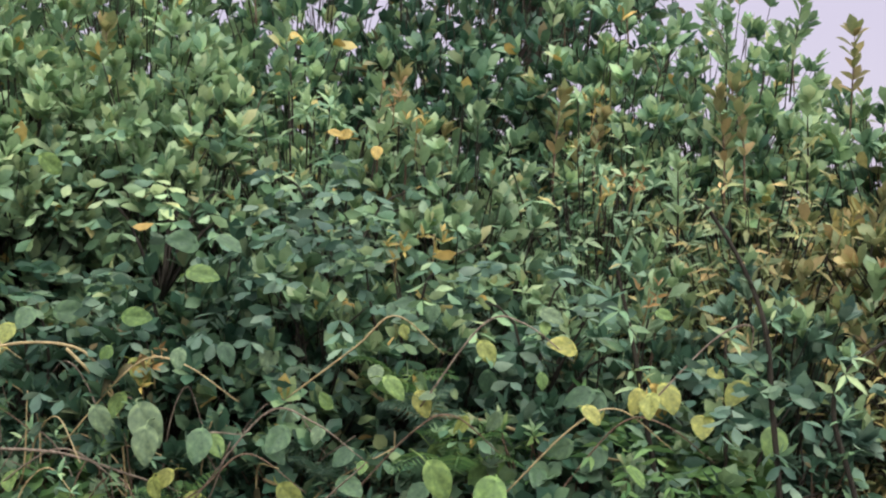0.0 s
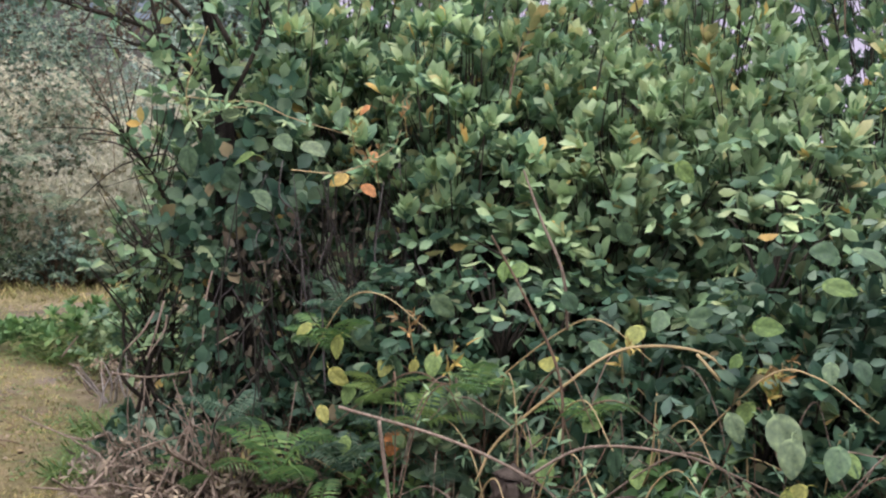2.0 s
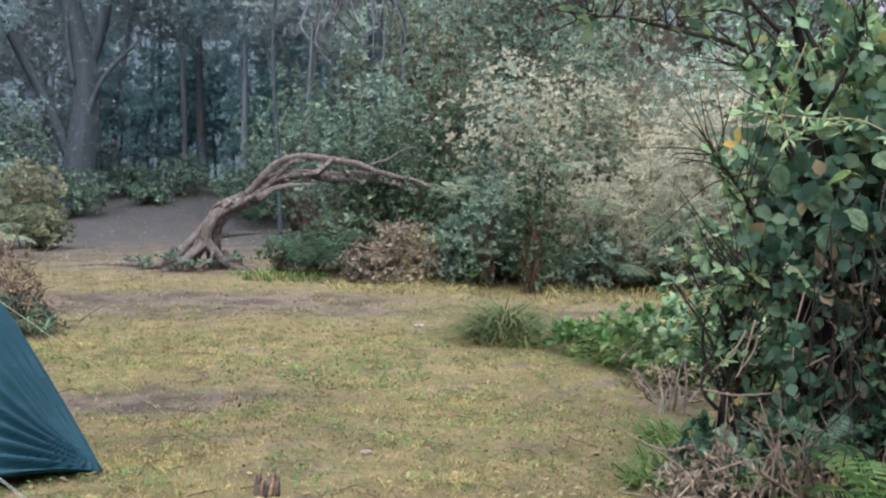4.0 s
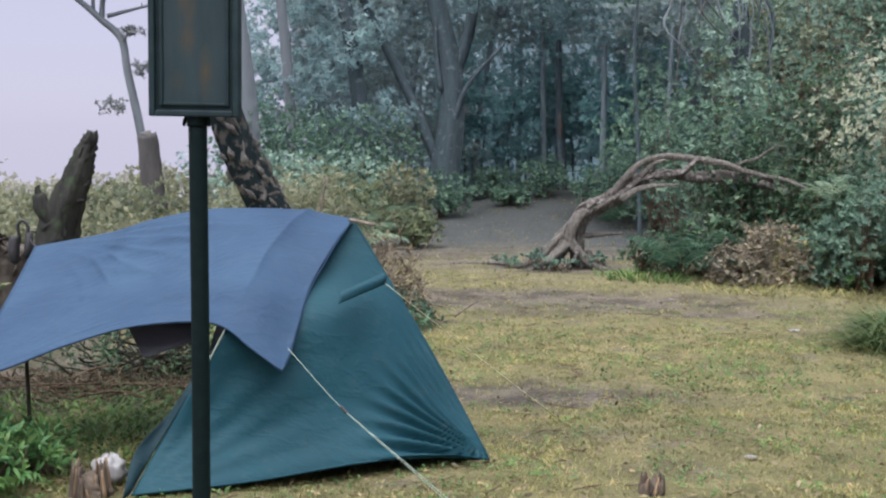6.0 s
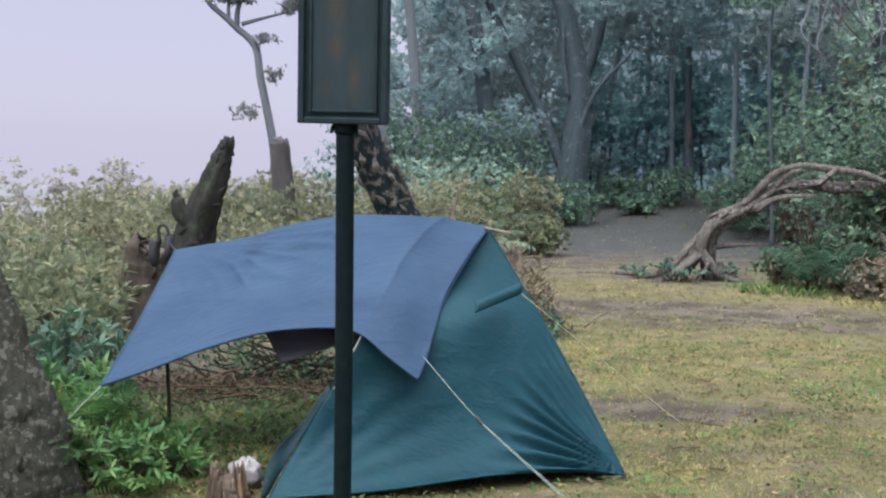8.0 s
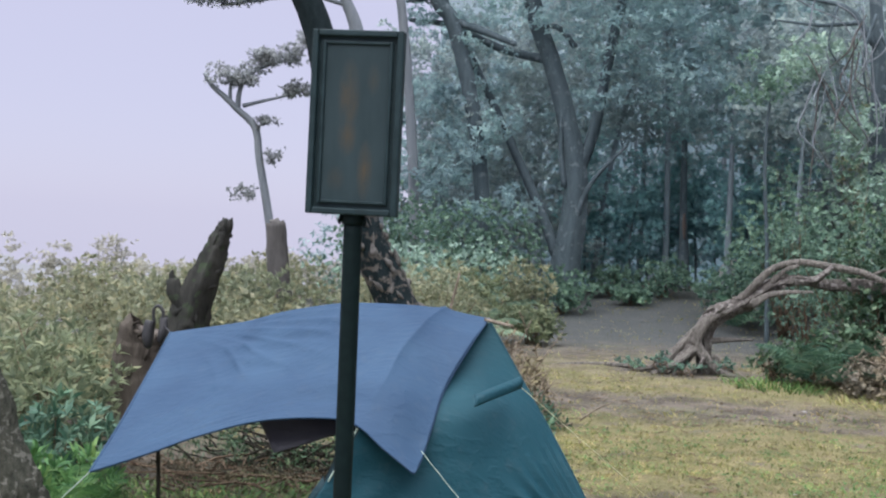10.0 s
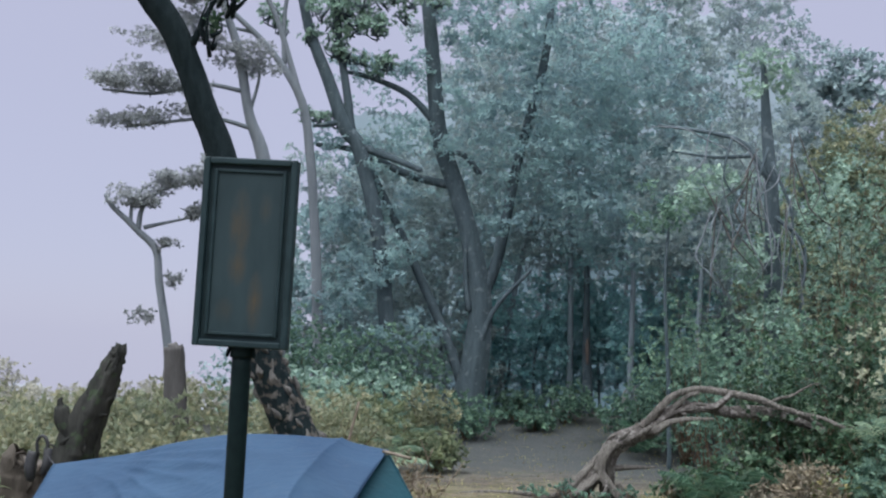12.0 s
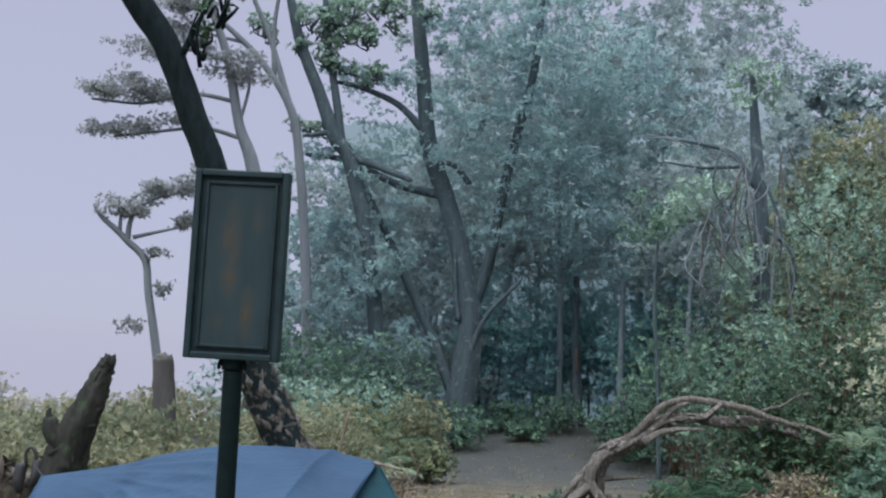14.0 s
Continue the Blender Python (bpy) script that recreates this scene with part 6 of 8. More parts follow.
# scrub of the slope that falls away
for k in range(34):
    u = rng.random()
    x, y = -2.6 - 4.6 * rng.random() - 0.8 * u, 7.6 + 8.5 * u
    if x > -3.2 and y < 9.3:
        continue
    h = 0.55 + 0.22 * rng.random() + 0.02 * (y - 8)
    shrub((x, y, tz(x, y)), h, 0.55 + 0.25 * rng.random(), "pale yellow-green fern scrub on the foggy slope", LEAF_SCRUB, 210, 7, 0.075, DIAMOND, TWIG, "shrub", "scrub on the slope", 8)
for x, y, h, r, leaf in ((-3.1, 6.9, 0.75, 0.5, LEAF_SAGE), (-3.55, 7.6, 0.75, 0.55, LEAF_SAGE), (-2.75, 6.35, 0.75, 0.4, LEAF_SAGE), (-3.3, 5.9, 0.65, 0.5, LEAF_GREY), (-3.9, 8.3, 0.75, 0.6, LEAF_SCRUB), (-2.45, 5.75, 0.5, 0.35, LEAF_GREY), (-4.3, 7.0, 0.7, 0.7, LEAF_SAGE), (-1.05, 6.75, 0.55, 0.22, LEAF_LIME), (-3.2, 4.9, 0.8, 0.6, LEAF_SAGE), (-1.25, 12.2, 1.15, 0.5, LEAF_SCRUB), (-1.9, 12.6, 1.1, 0.6, LEAF_SCRUB)):
    shrub((x, y, tz(x, y)), h, r, "broad-leaved weedy shrub beside the stumps", leaf, int(420 * r * h + 110), 6, 0.075, LANCE_FAR, TWIG, "shrub", "weeds by the stumps", 10)

# rim bushes whose leaf colour carries the fog's paleness
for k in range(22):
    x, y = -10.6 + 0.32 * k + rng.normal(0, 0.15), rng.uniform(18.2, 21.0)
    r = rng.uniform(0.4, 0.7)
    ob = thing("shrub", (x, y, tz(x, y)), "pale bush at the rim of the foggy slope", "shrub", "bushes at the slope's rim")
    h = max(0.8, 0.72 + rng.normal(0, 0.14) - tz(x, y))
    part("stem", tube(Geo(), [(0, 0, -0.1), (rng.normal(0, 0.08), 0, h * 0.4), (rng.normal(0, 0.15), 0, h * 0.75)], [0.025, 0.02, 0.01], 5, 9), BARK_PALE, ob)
    part("foliage", tufted(Geo(), (0, 0, h * 0.52), (r, r * 0.7, h * 0.5), int(30 * r * h) + 12, 8, 5, 0.07, DIAMOND, (0.12, 0.24)), LEAF_RIM_HAZE, ob)

for k in range(14):
    x, y = rng.uniform(-4.6, -1.4), rng.uniform(10.2, 15.5)
    shrub((x, y, tz(x, y)), 0.65 + 0.03 * (y - 10) + 0.2 * rng.random(), 0.5 + 0.25 * rng.random(), "pale yellow-green fern scrub on the foggy slope", (LEAF_SCRUB, LEAF_OLIVE)[k % 2], 190, 7, 0.075, DIAMOND, TWIG, "shrub", "scrub on the slope", 8)

# ---- the thicket beside the path ----
# dark leaves low in front and deep inside paint in the thicket's shaded gaps
THICKET = [  # along the front, then behind it: x, y, height, radius, leaf, leaf length, outline
    (4.02, 4.16, 1.55, 0.45, LEAF_SHRUB, 0.09, ROUND), (4.05, 3.15, 0.6, 0.42, LEAF_DARK, 0.075, OVAL), (4.2, 2.65, 0.8, 0.48, LEAF_DARK, 0.08, OVAL), (4.45, 2.11, 1.07, 0.52, LEAF_DARK, 0.085, OVAL), (4.70, 1.71, 1.07, 0.48, LEAF_SHRUB, 0.085, OVAL), (4.95, 1.31, 0.95, 0.48, LEAF_GREY, 0.08, OVAL), (5.20, 0.81, 0.99, 0.50, LEAF_DARK, 0.075, OVAL), (5.40, 0.21, 1.03, 0.52, LEAF_GREY, 0.08, OVAL), (5.55, -0.44, 1.03, 0.55, LEAF_RUSSET, 0.08, LANCE), (5.70, -1.14, 1.12, 0.60, LEAF_SHRUB, 0.085, OVAL),
    (3.75, 4.35, 2.10, 0.60, LEAF_SHRUB, 0.09, OVAL), (4.15, 3.75, 2.05, 0.62, LEAF_SHRUB, 0.09, OVAL), (4.55, 3.15, 1.95, 0.62, LEAF_LIME, 0.09, OVAL), (4.85, 2.60, 1.80, 0.58, LEAF_LIME, 0.09, OVAL), (5.15, 2.10, 1.75, 0.58, LEAF_SHRUB, 0.09, LANCE), (5.40, 1.60, 1.65, 0.55, LEAF_LIME, 0.085, OVAL), (5.65, 1.00, 1.60, 0.58, LEAF_LIME, 0.085, LANCE), (5.85, 0.40, 1.55, 0.58, LEAF_RUSSET, 0.085, LANCE), (6.05, -0.30, 1.55, 0.60, LEAF_RUSSET, 0.085, OVAL), (6.2, -1.1, 1.6, 0.65, LEAF_SHRUB, 0.085, OVAL),
    (4.45, 4.75, 2.55, 0.75, LEAF_SHRUB, 0.09, OVAL), (5.05, 4.10, 2.50, 0.75, LEAF_LIME, 0.09, OVAL), (5.50, 3.40, 2.6, 0.75, LEAF_LIME, 0.095, OVAL), (5.95, 2.75, 2.4, 0.70, LEAF_SHRUB, 0.095, OVAL), (6.35, 2.10, 2.45, 0.70, LEAF_DARK, 0.095, OVAL), (6.60, 1.40, 2.28, 0.65, LEAF_SHRUB, 0.095, OVAL), (6.75, 0.75, 2.08, 0.62, LEAF_SHRUB, 0.095, OVAL), (6.95, 0.05, 1.98, 0.65, LEAF_SHRUB, 0.095, OVAL), (7.1, -0.8, 1.85, 0.7, LEAF_LIME, 0.095, OVAL),
    (5.6, 5.2, 2.9, 0.9, LEAF_SHRUB, 0.10, OVAL), (6.4, 4.3, 3.2, 0.9, LEAF_SHRUB, 0.10, OVAL), (7.1, 3.3, 2.95, 0.9, LEAF_DARK, 0.10, OVAL), (7.6, 2.3, 2.75, 0.9, LEAF_DARK, 0.10, OVAL), (8.0, 1.2, 2.38, 0.85, LEAF_SHRUB, 0.10, OVAL),
    # filler shrubs added behind the open foot, dark in place of shade
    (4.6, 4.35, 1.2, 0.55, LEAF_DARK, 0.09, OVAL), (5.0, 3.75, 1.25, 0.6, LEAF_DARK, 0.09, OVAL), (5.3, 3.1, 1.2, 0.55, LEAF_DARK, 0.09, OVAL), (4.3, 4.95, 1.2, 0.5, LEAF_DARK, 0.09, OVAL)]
TALK = {LEAF_SHRUB: "dense green shrub with upright leaf whorls in a thicket", LEAF_DARK: "glossy dark green shrub in a thicket", LEAF_LIME: "light yellow-green leafy shrub in a thicket", LEAF_GREY: "grey-green shrub with drooping leaves in a thicket", LEAF_RUSSET: "yellowing rusty-leaved shrub in a thicket"}
for row, (x, y, h, r, leaf, size, shape) in enumerate(THICKET):
    whorl = 9 if shape is OVAL else 6
    if row >= 20:
        whorl = 7 if whorl == 9 else 6
    if row >= 10:
        shape = DIAMOND if row >= 29 else LANCE_FAR if shape is LANCE else OVAL_FAR
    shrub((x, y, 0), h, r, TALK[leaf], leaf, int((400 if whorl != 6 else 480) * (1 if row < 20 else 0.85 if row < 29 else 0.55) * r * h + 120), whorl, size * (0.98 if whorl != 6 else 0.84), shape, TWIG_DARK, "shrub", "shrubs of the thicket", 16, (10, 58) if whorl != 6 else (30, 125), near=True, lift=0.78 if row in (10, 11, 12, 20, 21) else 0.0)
# low leafy growth along the thicket's foot
for k in range(26):
    s = k / 25
    x, y = 3.33 + 1.75 * s + rng.normal(0, 0.06), 3.78 - 3.9 * s + rng.normal(0, 0.1)
    # mostly dark leaf colours, imitating shaded gaps between the weeds
    leaf = (LEAF_DARK, LEAF_THORN, LEAF_DARK, LEAF_FERN)[k % 4]
    shrub((x, y, 0), 0.34 + 0.3 * rng.random(), 0.25, "low leafy weed at the thicket's foot", leaf, 100, 7, 0.044 + 0.011 * (k % 3), (OVAL_FAR, LANCE_FAR, ROUND)[k % 3], TWIG, "weed", "weeds at the thicket's foot", 10, (30, 95), near=True)


# drooping compound-leaved growth on the thicket's face
def feather_shrub(x, y, z, h, r, leaf, ribs, length):
    ob = thing("shrub", (x, y, z), "green shrub with drooping compound leaves in a thicket", "shrub", "compound-leaved shrubs")
    pos, _ = blob(ribs, (0, 0, h * 0.5), (r, r, h * 0.5), power=0.3)
    g = Geo()
    for k in range(0, ribs, 6):
        tube(g, [(0, 0, -0.2), pos[k] * 0.5 + rng.normal(0, 0.04, 3), pos[k]], [0.009, 0.006, 0.002], 4, 7)
    tagged(part("stem_mass", g, TWIG_DARK, ob), kind="stuff")
    part("foliage", feathered(Geo(), pos, unit(pos - [0, 0, h * 0.35]), length * rng.uniform(0.7, 1.3, ribs), 3, LANCE if leaf is LEAF_FERN else OVAL), leaf, ob)


for x, y, z, h, r, leaf in ((4.28, 2.15, 0.55, 0.65, 0.36, LEAF_GREY), (4.55, 1.72, 0.7, 0.6, 0.36, LEAF_GREY), (4.72, 1.35, 0.75, 0.55, 0.34, LEAF_SHRUB), (4.95, 0.95, 0.7, 0.5, 0.34, LEAF_GREY), (4.62, 1.15, 0.2, 0.45, 0.28, LEAF_SHRUB), (4.78, 0.6, 0.25, 0.45, 0.28, LEAF_FERN), (4.95, 0.15, 0.35, 0.6, 0.32, LEAF_GREY), (4.5, 2.3, 1.15, 0.45, 0.36, LEAF_SHRUB), (4.85, 1.75, 1.15, 0.4, 0.34, LEAF_GREY), (3.72, 3.25, 0.5, 0.5, 0.25, LEAF_DARK), (3.62, 3.5, 0.6, 0.5, 0.22, LEAF_DARK), (3.95, 2.9, 0.55, 0.5, 0.28, LEAF_GREY), (4.1, 2.55, 0.6, 0.5, 0.28, LEAF_DARK), (3.85, 3.05, 0.9, 0.4, 0.25, LEAF_SHRUB)):
    feather_shrub(x, y, z, h, r, leaf, 44, 0.16)

SPRIG_GOLD = leaf_mat("sprig_gold", [(0.0, (0.28, 0.25, 0.09)), (1.0, (0.42, 0.33, 0.12))], 0.5)
SPRIG_ORANGE = leaf_mat("sprig_orange", [(0.0, (0.22, 0.16, 0.08)), (1.0, (0.34, 0.21, 0.10))], 0.5)
# dry vine colour darkened with the corner hollow's shade
VINE_DRY = bark_mat("vine_dry", (0.008, 0.009, 0.007), (0.042, 0.042, 0.033), None, 25)


def vine_covered_tree():
    """The thicket's end: a short dark trunk hung with dry roots, leafy above."""
    o = np.array((3.30, 4.15, 0))
    ob = thing("vine_covered_tree", tuple(o), "short dark tree wrapped in dry hanging vines", "tree")
    part("trunk", tube(Geo(), np.array([(3.34, 4.2, -0.1), (3.30, 4.16, 0.5), (3.24, 4.13, 1.1), (3.20, 4.15, 1.6), (3.12, 4.2, 2.1), (3.0, 4.25, 2.7)]) - o, [0.10, 0.085, 0.07, 0.03, 0.015, 0.008], 16, 60, 0.4), BARK_CAVITY, ob)
    tips = []
    for line in ([(3.2, 4.13, 1.3), (2.98, 4.05, 1.65), (2.80, 4.0, 2.0), (2.72, 4.0, 2.4)], [(3.12, 4.2, 1.75), (2.85, 4.1, 1.92), (2.55, 4.1, 1.98), (2.30, 4.12, 2.02), (2.15, 4.15, 2.0)], [(3.1, 4.1, 1.5), (2.9, 4.0, 1.75), (2.75, 3.95, 1.85)], [(3.2, 4.15, 1.6), (3.3, 4.0, 2.0), (3.25, 3.95, 2.4)], [(3.1, 4.2, 1.0), (2.9, 4.1, 1.3), (2.75, 4.1, 1.5)], [(3.2, 4.1, 1.9), (3.0, 4.2, 2.3), (2.95, 4.3, 2.7)], [(3.2, 4.1, 0.8), (2.95, 4.05, 1.0), (2.78, 4.05, 1.05)], [(3.0, 4.1, 2.0), (2.7, 4.1, 2.25), (2.5, 4.2, 2.6)]):
        part("limb", tube(Geo(), np.array(line) - o, [0.012, 0.008, 0.003], 6, 20, 0.1), TWIG_DARK, ob)
        c = curve(line, 14)
        tips.append(c[5:] - o)
    tips = np.concatenate(tips)
    fine = Geo()
    for p in tips[rng.integers(0, len(tips), 170)]:
        way = unit(rng.normal(0, 0.7, 3) + [-0.35, -0.1, 0.75])
        tube(fine, [p, p + way * 0.12 + rng.normal(0, 0.02, 3), p + way * rng.uniform(0.2, 0.42) + rng.normal(0, 0.05, 3)], [0.004, 0.0028, 0.0015], 4, 7)
    tagged(part("twig_mass", fine, TWIG_DARK, ob), kind="stuff")
    tips = tips[rng.random(len(tips)) < 0.75]
    tips = np.concatenate([tips, tips[rng.integers(0, len(tips), 40)] + rng.normal(0, 0.10, (40, 3))])
    part("foliage", spray(Geo(), tips, unit(rng.normal(0, 0.6, tips.shape) + [-0.3, -0.3, 0.5]), 3, 0.068, (30, 100), OVAL), LEAF_SHRUB, ob)
    pos, ax = blob(230, np.array((3.26, 4.05, 1.15)) - o, (0.36, 0.33, 0.95))
    tagged(part("ivy_cover", spray(Geo(), pos[pos[:, 2] > 1.08], unit(ax[pos[:, 2] > 1.08] + [-0.3, -0.9, -0.2]), 4, 0.07, (30, 110), ROUND), LEAF_DARK, ob), kind="stuff")
    g = Geo()
    pale = Geo()
    for k in range(165):
        x, y = 2.96 + 0.95 * rng.random(), 4.05 - 0.6 * rng.random()
        top = 0.75 + 0.7 * rng.random()
        low = max(0.02, top - rng.uniform(0.25, 0.9))
        a = np.array((x, y, top)) - o
        b = np.array((x + rng.normal(0.05, 0.13), y + rng.normal(0, 0.06) - 0.03, low)) - o
        tube(pale if k % 4 == 3 else g, [a, a * 0.7 + b * 0.3 + rng.normal(0, 0.03, 3), a * 0.3 + b * 0.7 + rng.normal(0, 0.035, 3), b], [0.0015, rng.uniform(0.002, 0.005), 0.0015], 4, 10)
    tagged(part("hanging_vine", g, VINE_DRY, ob, "grey-brown dry hanging vines"), kind="stuff")
    tagged(part("hanging_vine", pale, BARK_GREY, ob, "pale grey dry hanging vines"), kind="stuff")
    g = Geo()
    for k in range(230):
        a = np.array((2.9 + 0.5 * rng.random(), 4.05 - 0.45 * rng.random(), 0.02)) - o
        b = a + [rng.normal(0, 0.22), rng.normal(0, 0.16), 0.08 + 0.5 * rng.random() ** 1.5]
        tube(g, [a, (a + b) / 2 + rng.normal(0, 0.05, 3), b], [0.005, 0.0025], 4, 6)
    tagged(part("dead_twig", g, TWIG_DEAD, ob, "bleached dead twigs"), kind="stuff")
    hang = np.array((2.98, 3.55, 0.5)) + rng.random((170, 3)) * [0.85, 0.45, 0.75] - o
    tagged(part("withered_leaf", spray(Geo(), hang, unit(rng.normal(0, 0.4, hang.shape) + [-0.3, -0.3, -0.8]), 2, 0.045, (10, 80), OVAL_FAR), LEAF_DEAD_DARK, ob, "withered brown leaves caught in the vines"), kind="stuff")
    low = np.array((2.92, 3.72, 0.62)) + rng.random((75, 3)) * [0.3, 0.4, 0.6] - o
    tagged(part("ivy_skirt", spray(Geo(), low, unit(rng.normal(0, 0.4, low.shape) + [-0.5, -0.7, 0.1]), 3, 0.055, (30, 100), ROUND), LEAF_DARK, ob, "small dark ivy leaves low on the trunk"), kind="stuff")
    return ob


vine_covered_tree()
for x, y, h, rr, leaf, z in ((3.02, 4.32, 1.0, 0.24, LEAF_SHRUB, 0.35), (3.0, 4.08, 0.42, 0.22, LEAF_GREY, 0.0), (3.15, 3.92, 0.5, 0.2, LEAF_DARK, 0.1), (3.45, 3.72, 0.6, 0.22, LEAF_DARK, 0.2), (3.2, 3.7, 0.35, 0.2, LEAF_RUSSET, 0.0), (3.6, 3.5, 0.55, 0.24, LEAF_DARK, 0.25)):
    shrub((x, y, z), h, rr, "leafy creeper tangle at the thicket's corner", leaf, int(260 * rr + 50), 6, 0.065, OVAL, TWIG_DARK, "creeper", "creepers at the corner", 12, (20, 110), near=True)


def stem(name, line, r, mat, label, category="vine", sprigs=0, leaf=LEAF_SHRUB, size=0.07):
    o = np.array(line[0], float)
    ob = thing(name, tuple(o), label, category)
    part("stem", tube(Geo(), np.array(line) - o, [r, r, r * 0.6], 7, 8 * len(line), 0.08), mat, ob)
    if sprigs:
        c = curve(line, sprigs + 2)[1:] - o
        c = c + rng.normal(0, 0.02, c.shape)
        part("foliage", spray(Geo(), c, unit(rng.normal(0, 0.5, c.shape) + [-0.4, -0.2, 0.6]), 4, size, (30, 95), LANCE), leaf, ob)
    return ob


stem("vine", [(3.45, 2.72, 0.35), (3.50, 2.67, 0.50), (3.59, 2.46, 0.72), (3.73, 2.32, 0.86), (3.88, 2.12, 0.87), (3.94, 2.02, 0.76), (3.97, 1.98, 0.56), (4.0, 1.98, 0.3)], 0.0055, TWIG_GOLD, "arching golden vine stem over low leaves")
stem("vine", [(3.86, 2.12, 0.865), (3.91, 2.04, 0.77), (3.96, 1.99, 0.68)], 0.006, TWIG_GOLD, "short golden vine shoot")
stem("vine", [(4.5, 1.45, 0.78), (4.60, 1.29, 0.64), (4.65, 1.0, 0.635), (4.80, 0.67, 0.54), (4.85, 0.55, 0.52)], 0.007, TWIG_GOLD, "bent golden vine stem among leaves")
stem("dead_twig", [(3.66, 2.52, 0.9), (3.60, 2.50, 1.10), (3.54, 2.55, 1.27), (3.49, 2.60, 1.44)], 0.0055, TWIG_DEAD, "upright pale dead twig", "twig")
stem("dead_twig", [(3.60, 2.45, 0.45), (3.55, 2.44, 0.76), (3.45, 2.52, 1.02), (3.36, 2.6, 1.22)], 0.0055, TWIG, "upright brown dead twig", "twig")
stem("bare_stem", [(4.82, 0.03, 0.0), (4.82, 0.03, 0.41), (4.81, 0.07, 0.76), (4.79, 0.10, 1.02), (4.77, 0.18, 1.22), (4.73, 0.29, 1.40)], 0.009, TWIG_DARK, "dark bare upright stem with few leaves", "stem", 12)
stem("bare_stem", [(4.75, 0.39, 0.0), (4.72, 0.39, 0.4), (4.70, 0.44, 0.7), (4.66, 0.48, 0.95), (4.63, 0.53, 1.18)], 0.009, TWIG_DARK, "dark bare upright stem with few leaves", "stem", 14)
stem("bare_stem", [(4.86, 0.22, 0.0), (4.86, 0.22, 0.5), (4.86, 0.24, 0.96)], 0.008, TWIG_DARK, "dark bare upright stem with few leaves", "stem", 10)
stem("bare_stem", [(4.91, -0.31, 0.0), (4.88, -0.18, 0.5), (4.86, -0.11, 0.85), (4.96, -0.36, 1.1)], 0.009, TWIG_DARK, "dark bare upright stem with few leaves", "stem", 12)
stem("dead_branch", [(3.05, 3.0, 0.60), (3.30, 2.69, 0.52), (3.51, 2.50, 0.40), (3.6, 2.4, 0.3)], 0.0055, TWIG_DEAD, "broken pale dead branch lying in weeds", "branch")
stem("dead_branch", [(3.43, 2.44, 0.44), (3.56, 2.30, 0.55), (3.76, 2.08, 0.55), (3.92, 1.90, 0.47), (4.05, 1.8, 0.4)], 0.005, TWIG_DEAD, "curved pale dead branch lying in weeds", "branch")
stem("dead_branch", [(3.10, 2.83, 0.58), (3.13, 2.82, 0.4), (3.16, 2.80, 0.2)], 0.007, TWIG_DEAD, "broken pale dead twig", "branch")
# pale broken sticks and a spray of dry stalks at the corner tree's foot
for line in ([(2.93, 3.74, 1.0), (2.935, 3.74, 0.87), (2.928, 3.74, 0.72)], [(2.72, 3.78, 0.84), (2.66, 3.77, 0.77), (2.61, 3.78, 0.69)], [(2.76, 3.78, 0.89), (2.74, 3.77, 0.8), (2.71, 3.78, 0.68)],
             [(2.81, 3.78, 0.85), (2.77, 3.77, 0.77), (2.72, 3.78, 0.69)], [(3.06, 3.74, 0.77), (3.01, 3.73, 0.74), (2.97, 3.74, 0.71)], [(2.62, 3.8, 0.62), (2.72, 3.76, 0.60), (2.86, 3.74, 0.63)]):
    stem("dead_stick", [np.array(p) + rng.normal(0, 0.012, 3) for p in line], 0.0042, TWIG_DEAD, "pale broken stick caught at the corner tree", "stick")
for line in ([(2.873, 3.74, 0.40), (2.85, 3.72, 0.3), (2.833, 3.7, 0.17)], [(2.875, 3.74, 0.40), (2.89, 3.72, 0.3), (2.894, 3.7, 0.18)], [(2.88, 3.74, 0.40), (2.92, 3.72, 0.29), (2.947, 3.7, 0.13)], [(2.87, 3.74, 0.40), (2.82, 3.72, 0.35), (2.78, 3.7, 0.24)],
             [(2.9, 3.74, 0.40), (2.96, 3.72, 0.36), (3.02, 3.7, 0.28)], [(2.59, 3.72, 0.32), (2.7, 3.7, 0.36), (2.83, 3.72, 0.37)], [(2.71, 3.7, 0.15), (2.76, 3.7, 0.24), (2.8, 3.72, 0.31)], [(2.873, 3.74, 0.38), (2.88, 3.73, 0.5), (2.87, 3.74, 0.62)]):
    stem("dry_stalk", line, 0.004, TWIG_DEAD, "dry brown stalk hanging at the thicket corner", "stalk")
# thin climbing shoots on the corner tree
stem("vine", [(2.92, 3.78, 1.93), (2.88, 3.81, 1.78), (2.86, 3.82, 1.66), (2.88, 3.81, 1.56)], 0.0026, TWIG_GOLD, "thin yellow-green climbing shoot", "vine", 9, LEAF_LIME, 0.05)
stem("vine", [(2.86, 3.82, 1.66), (2.98, 3.75, 1.65), (3.09, 3.67, 1.65), (3.19, 3.6, 1.6), (3.35, 3.48, 1.55)], 0.0026, TWIG_GOLD, "thin yellow-green climbing shoot", "vine", 6, LEAF_LIME, 0.05)
stem("vine", [(2.87, 3.78, 1.57), (2.95, 3.73, 1.62), (3.04, 3.67, 1.63)], 0.0026, TWIG_GOLD, "thin yellow-green climbing shoot", "vine", 9, LEAF_LIME, 0.05)
stem("vine", [(3.17, 3.55, 1.4), (3.32, 3.43, 1.4), (3.46, 3.32, 1.49), (3.49, 3.29, 1.57)], 0.0026, TWIG_GOLD, "thin yellow-green climbing shoot", "vine", 6, LEAF_LIME, 0.05)
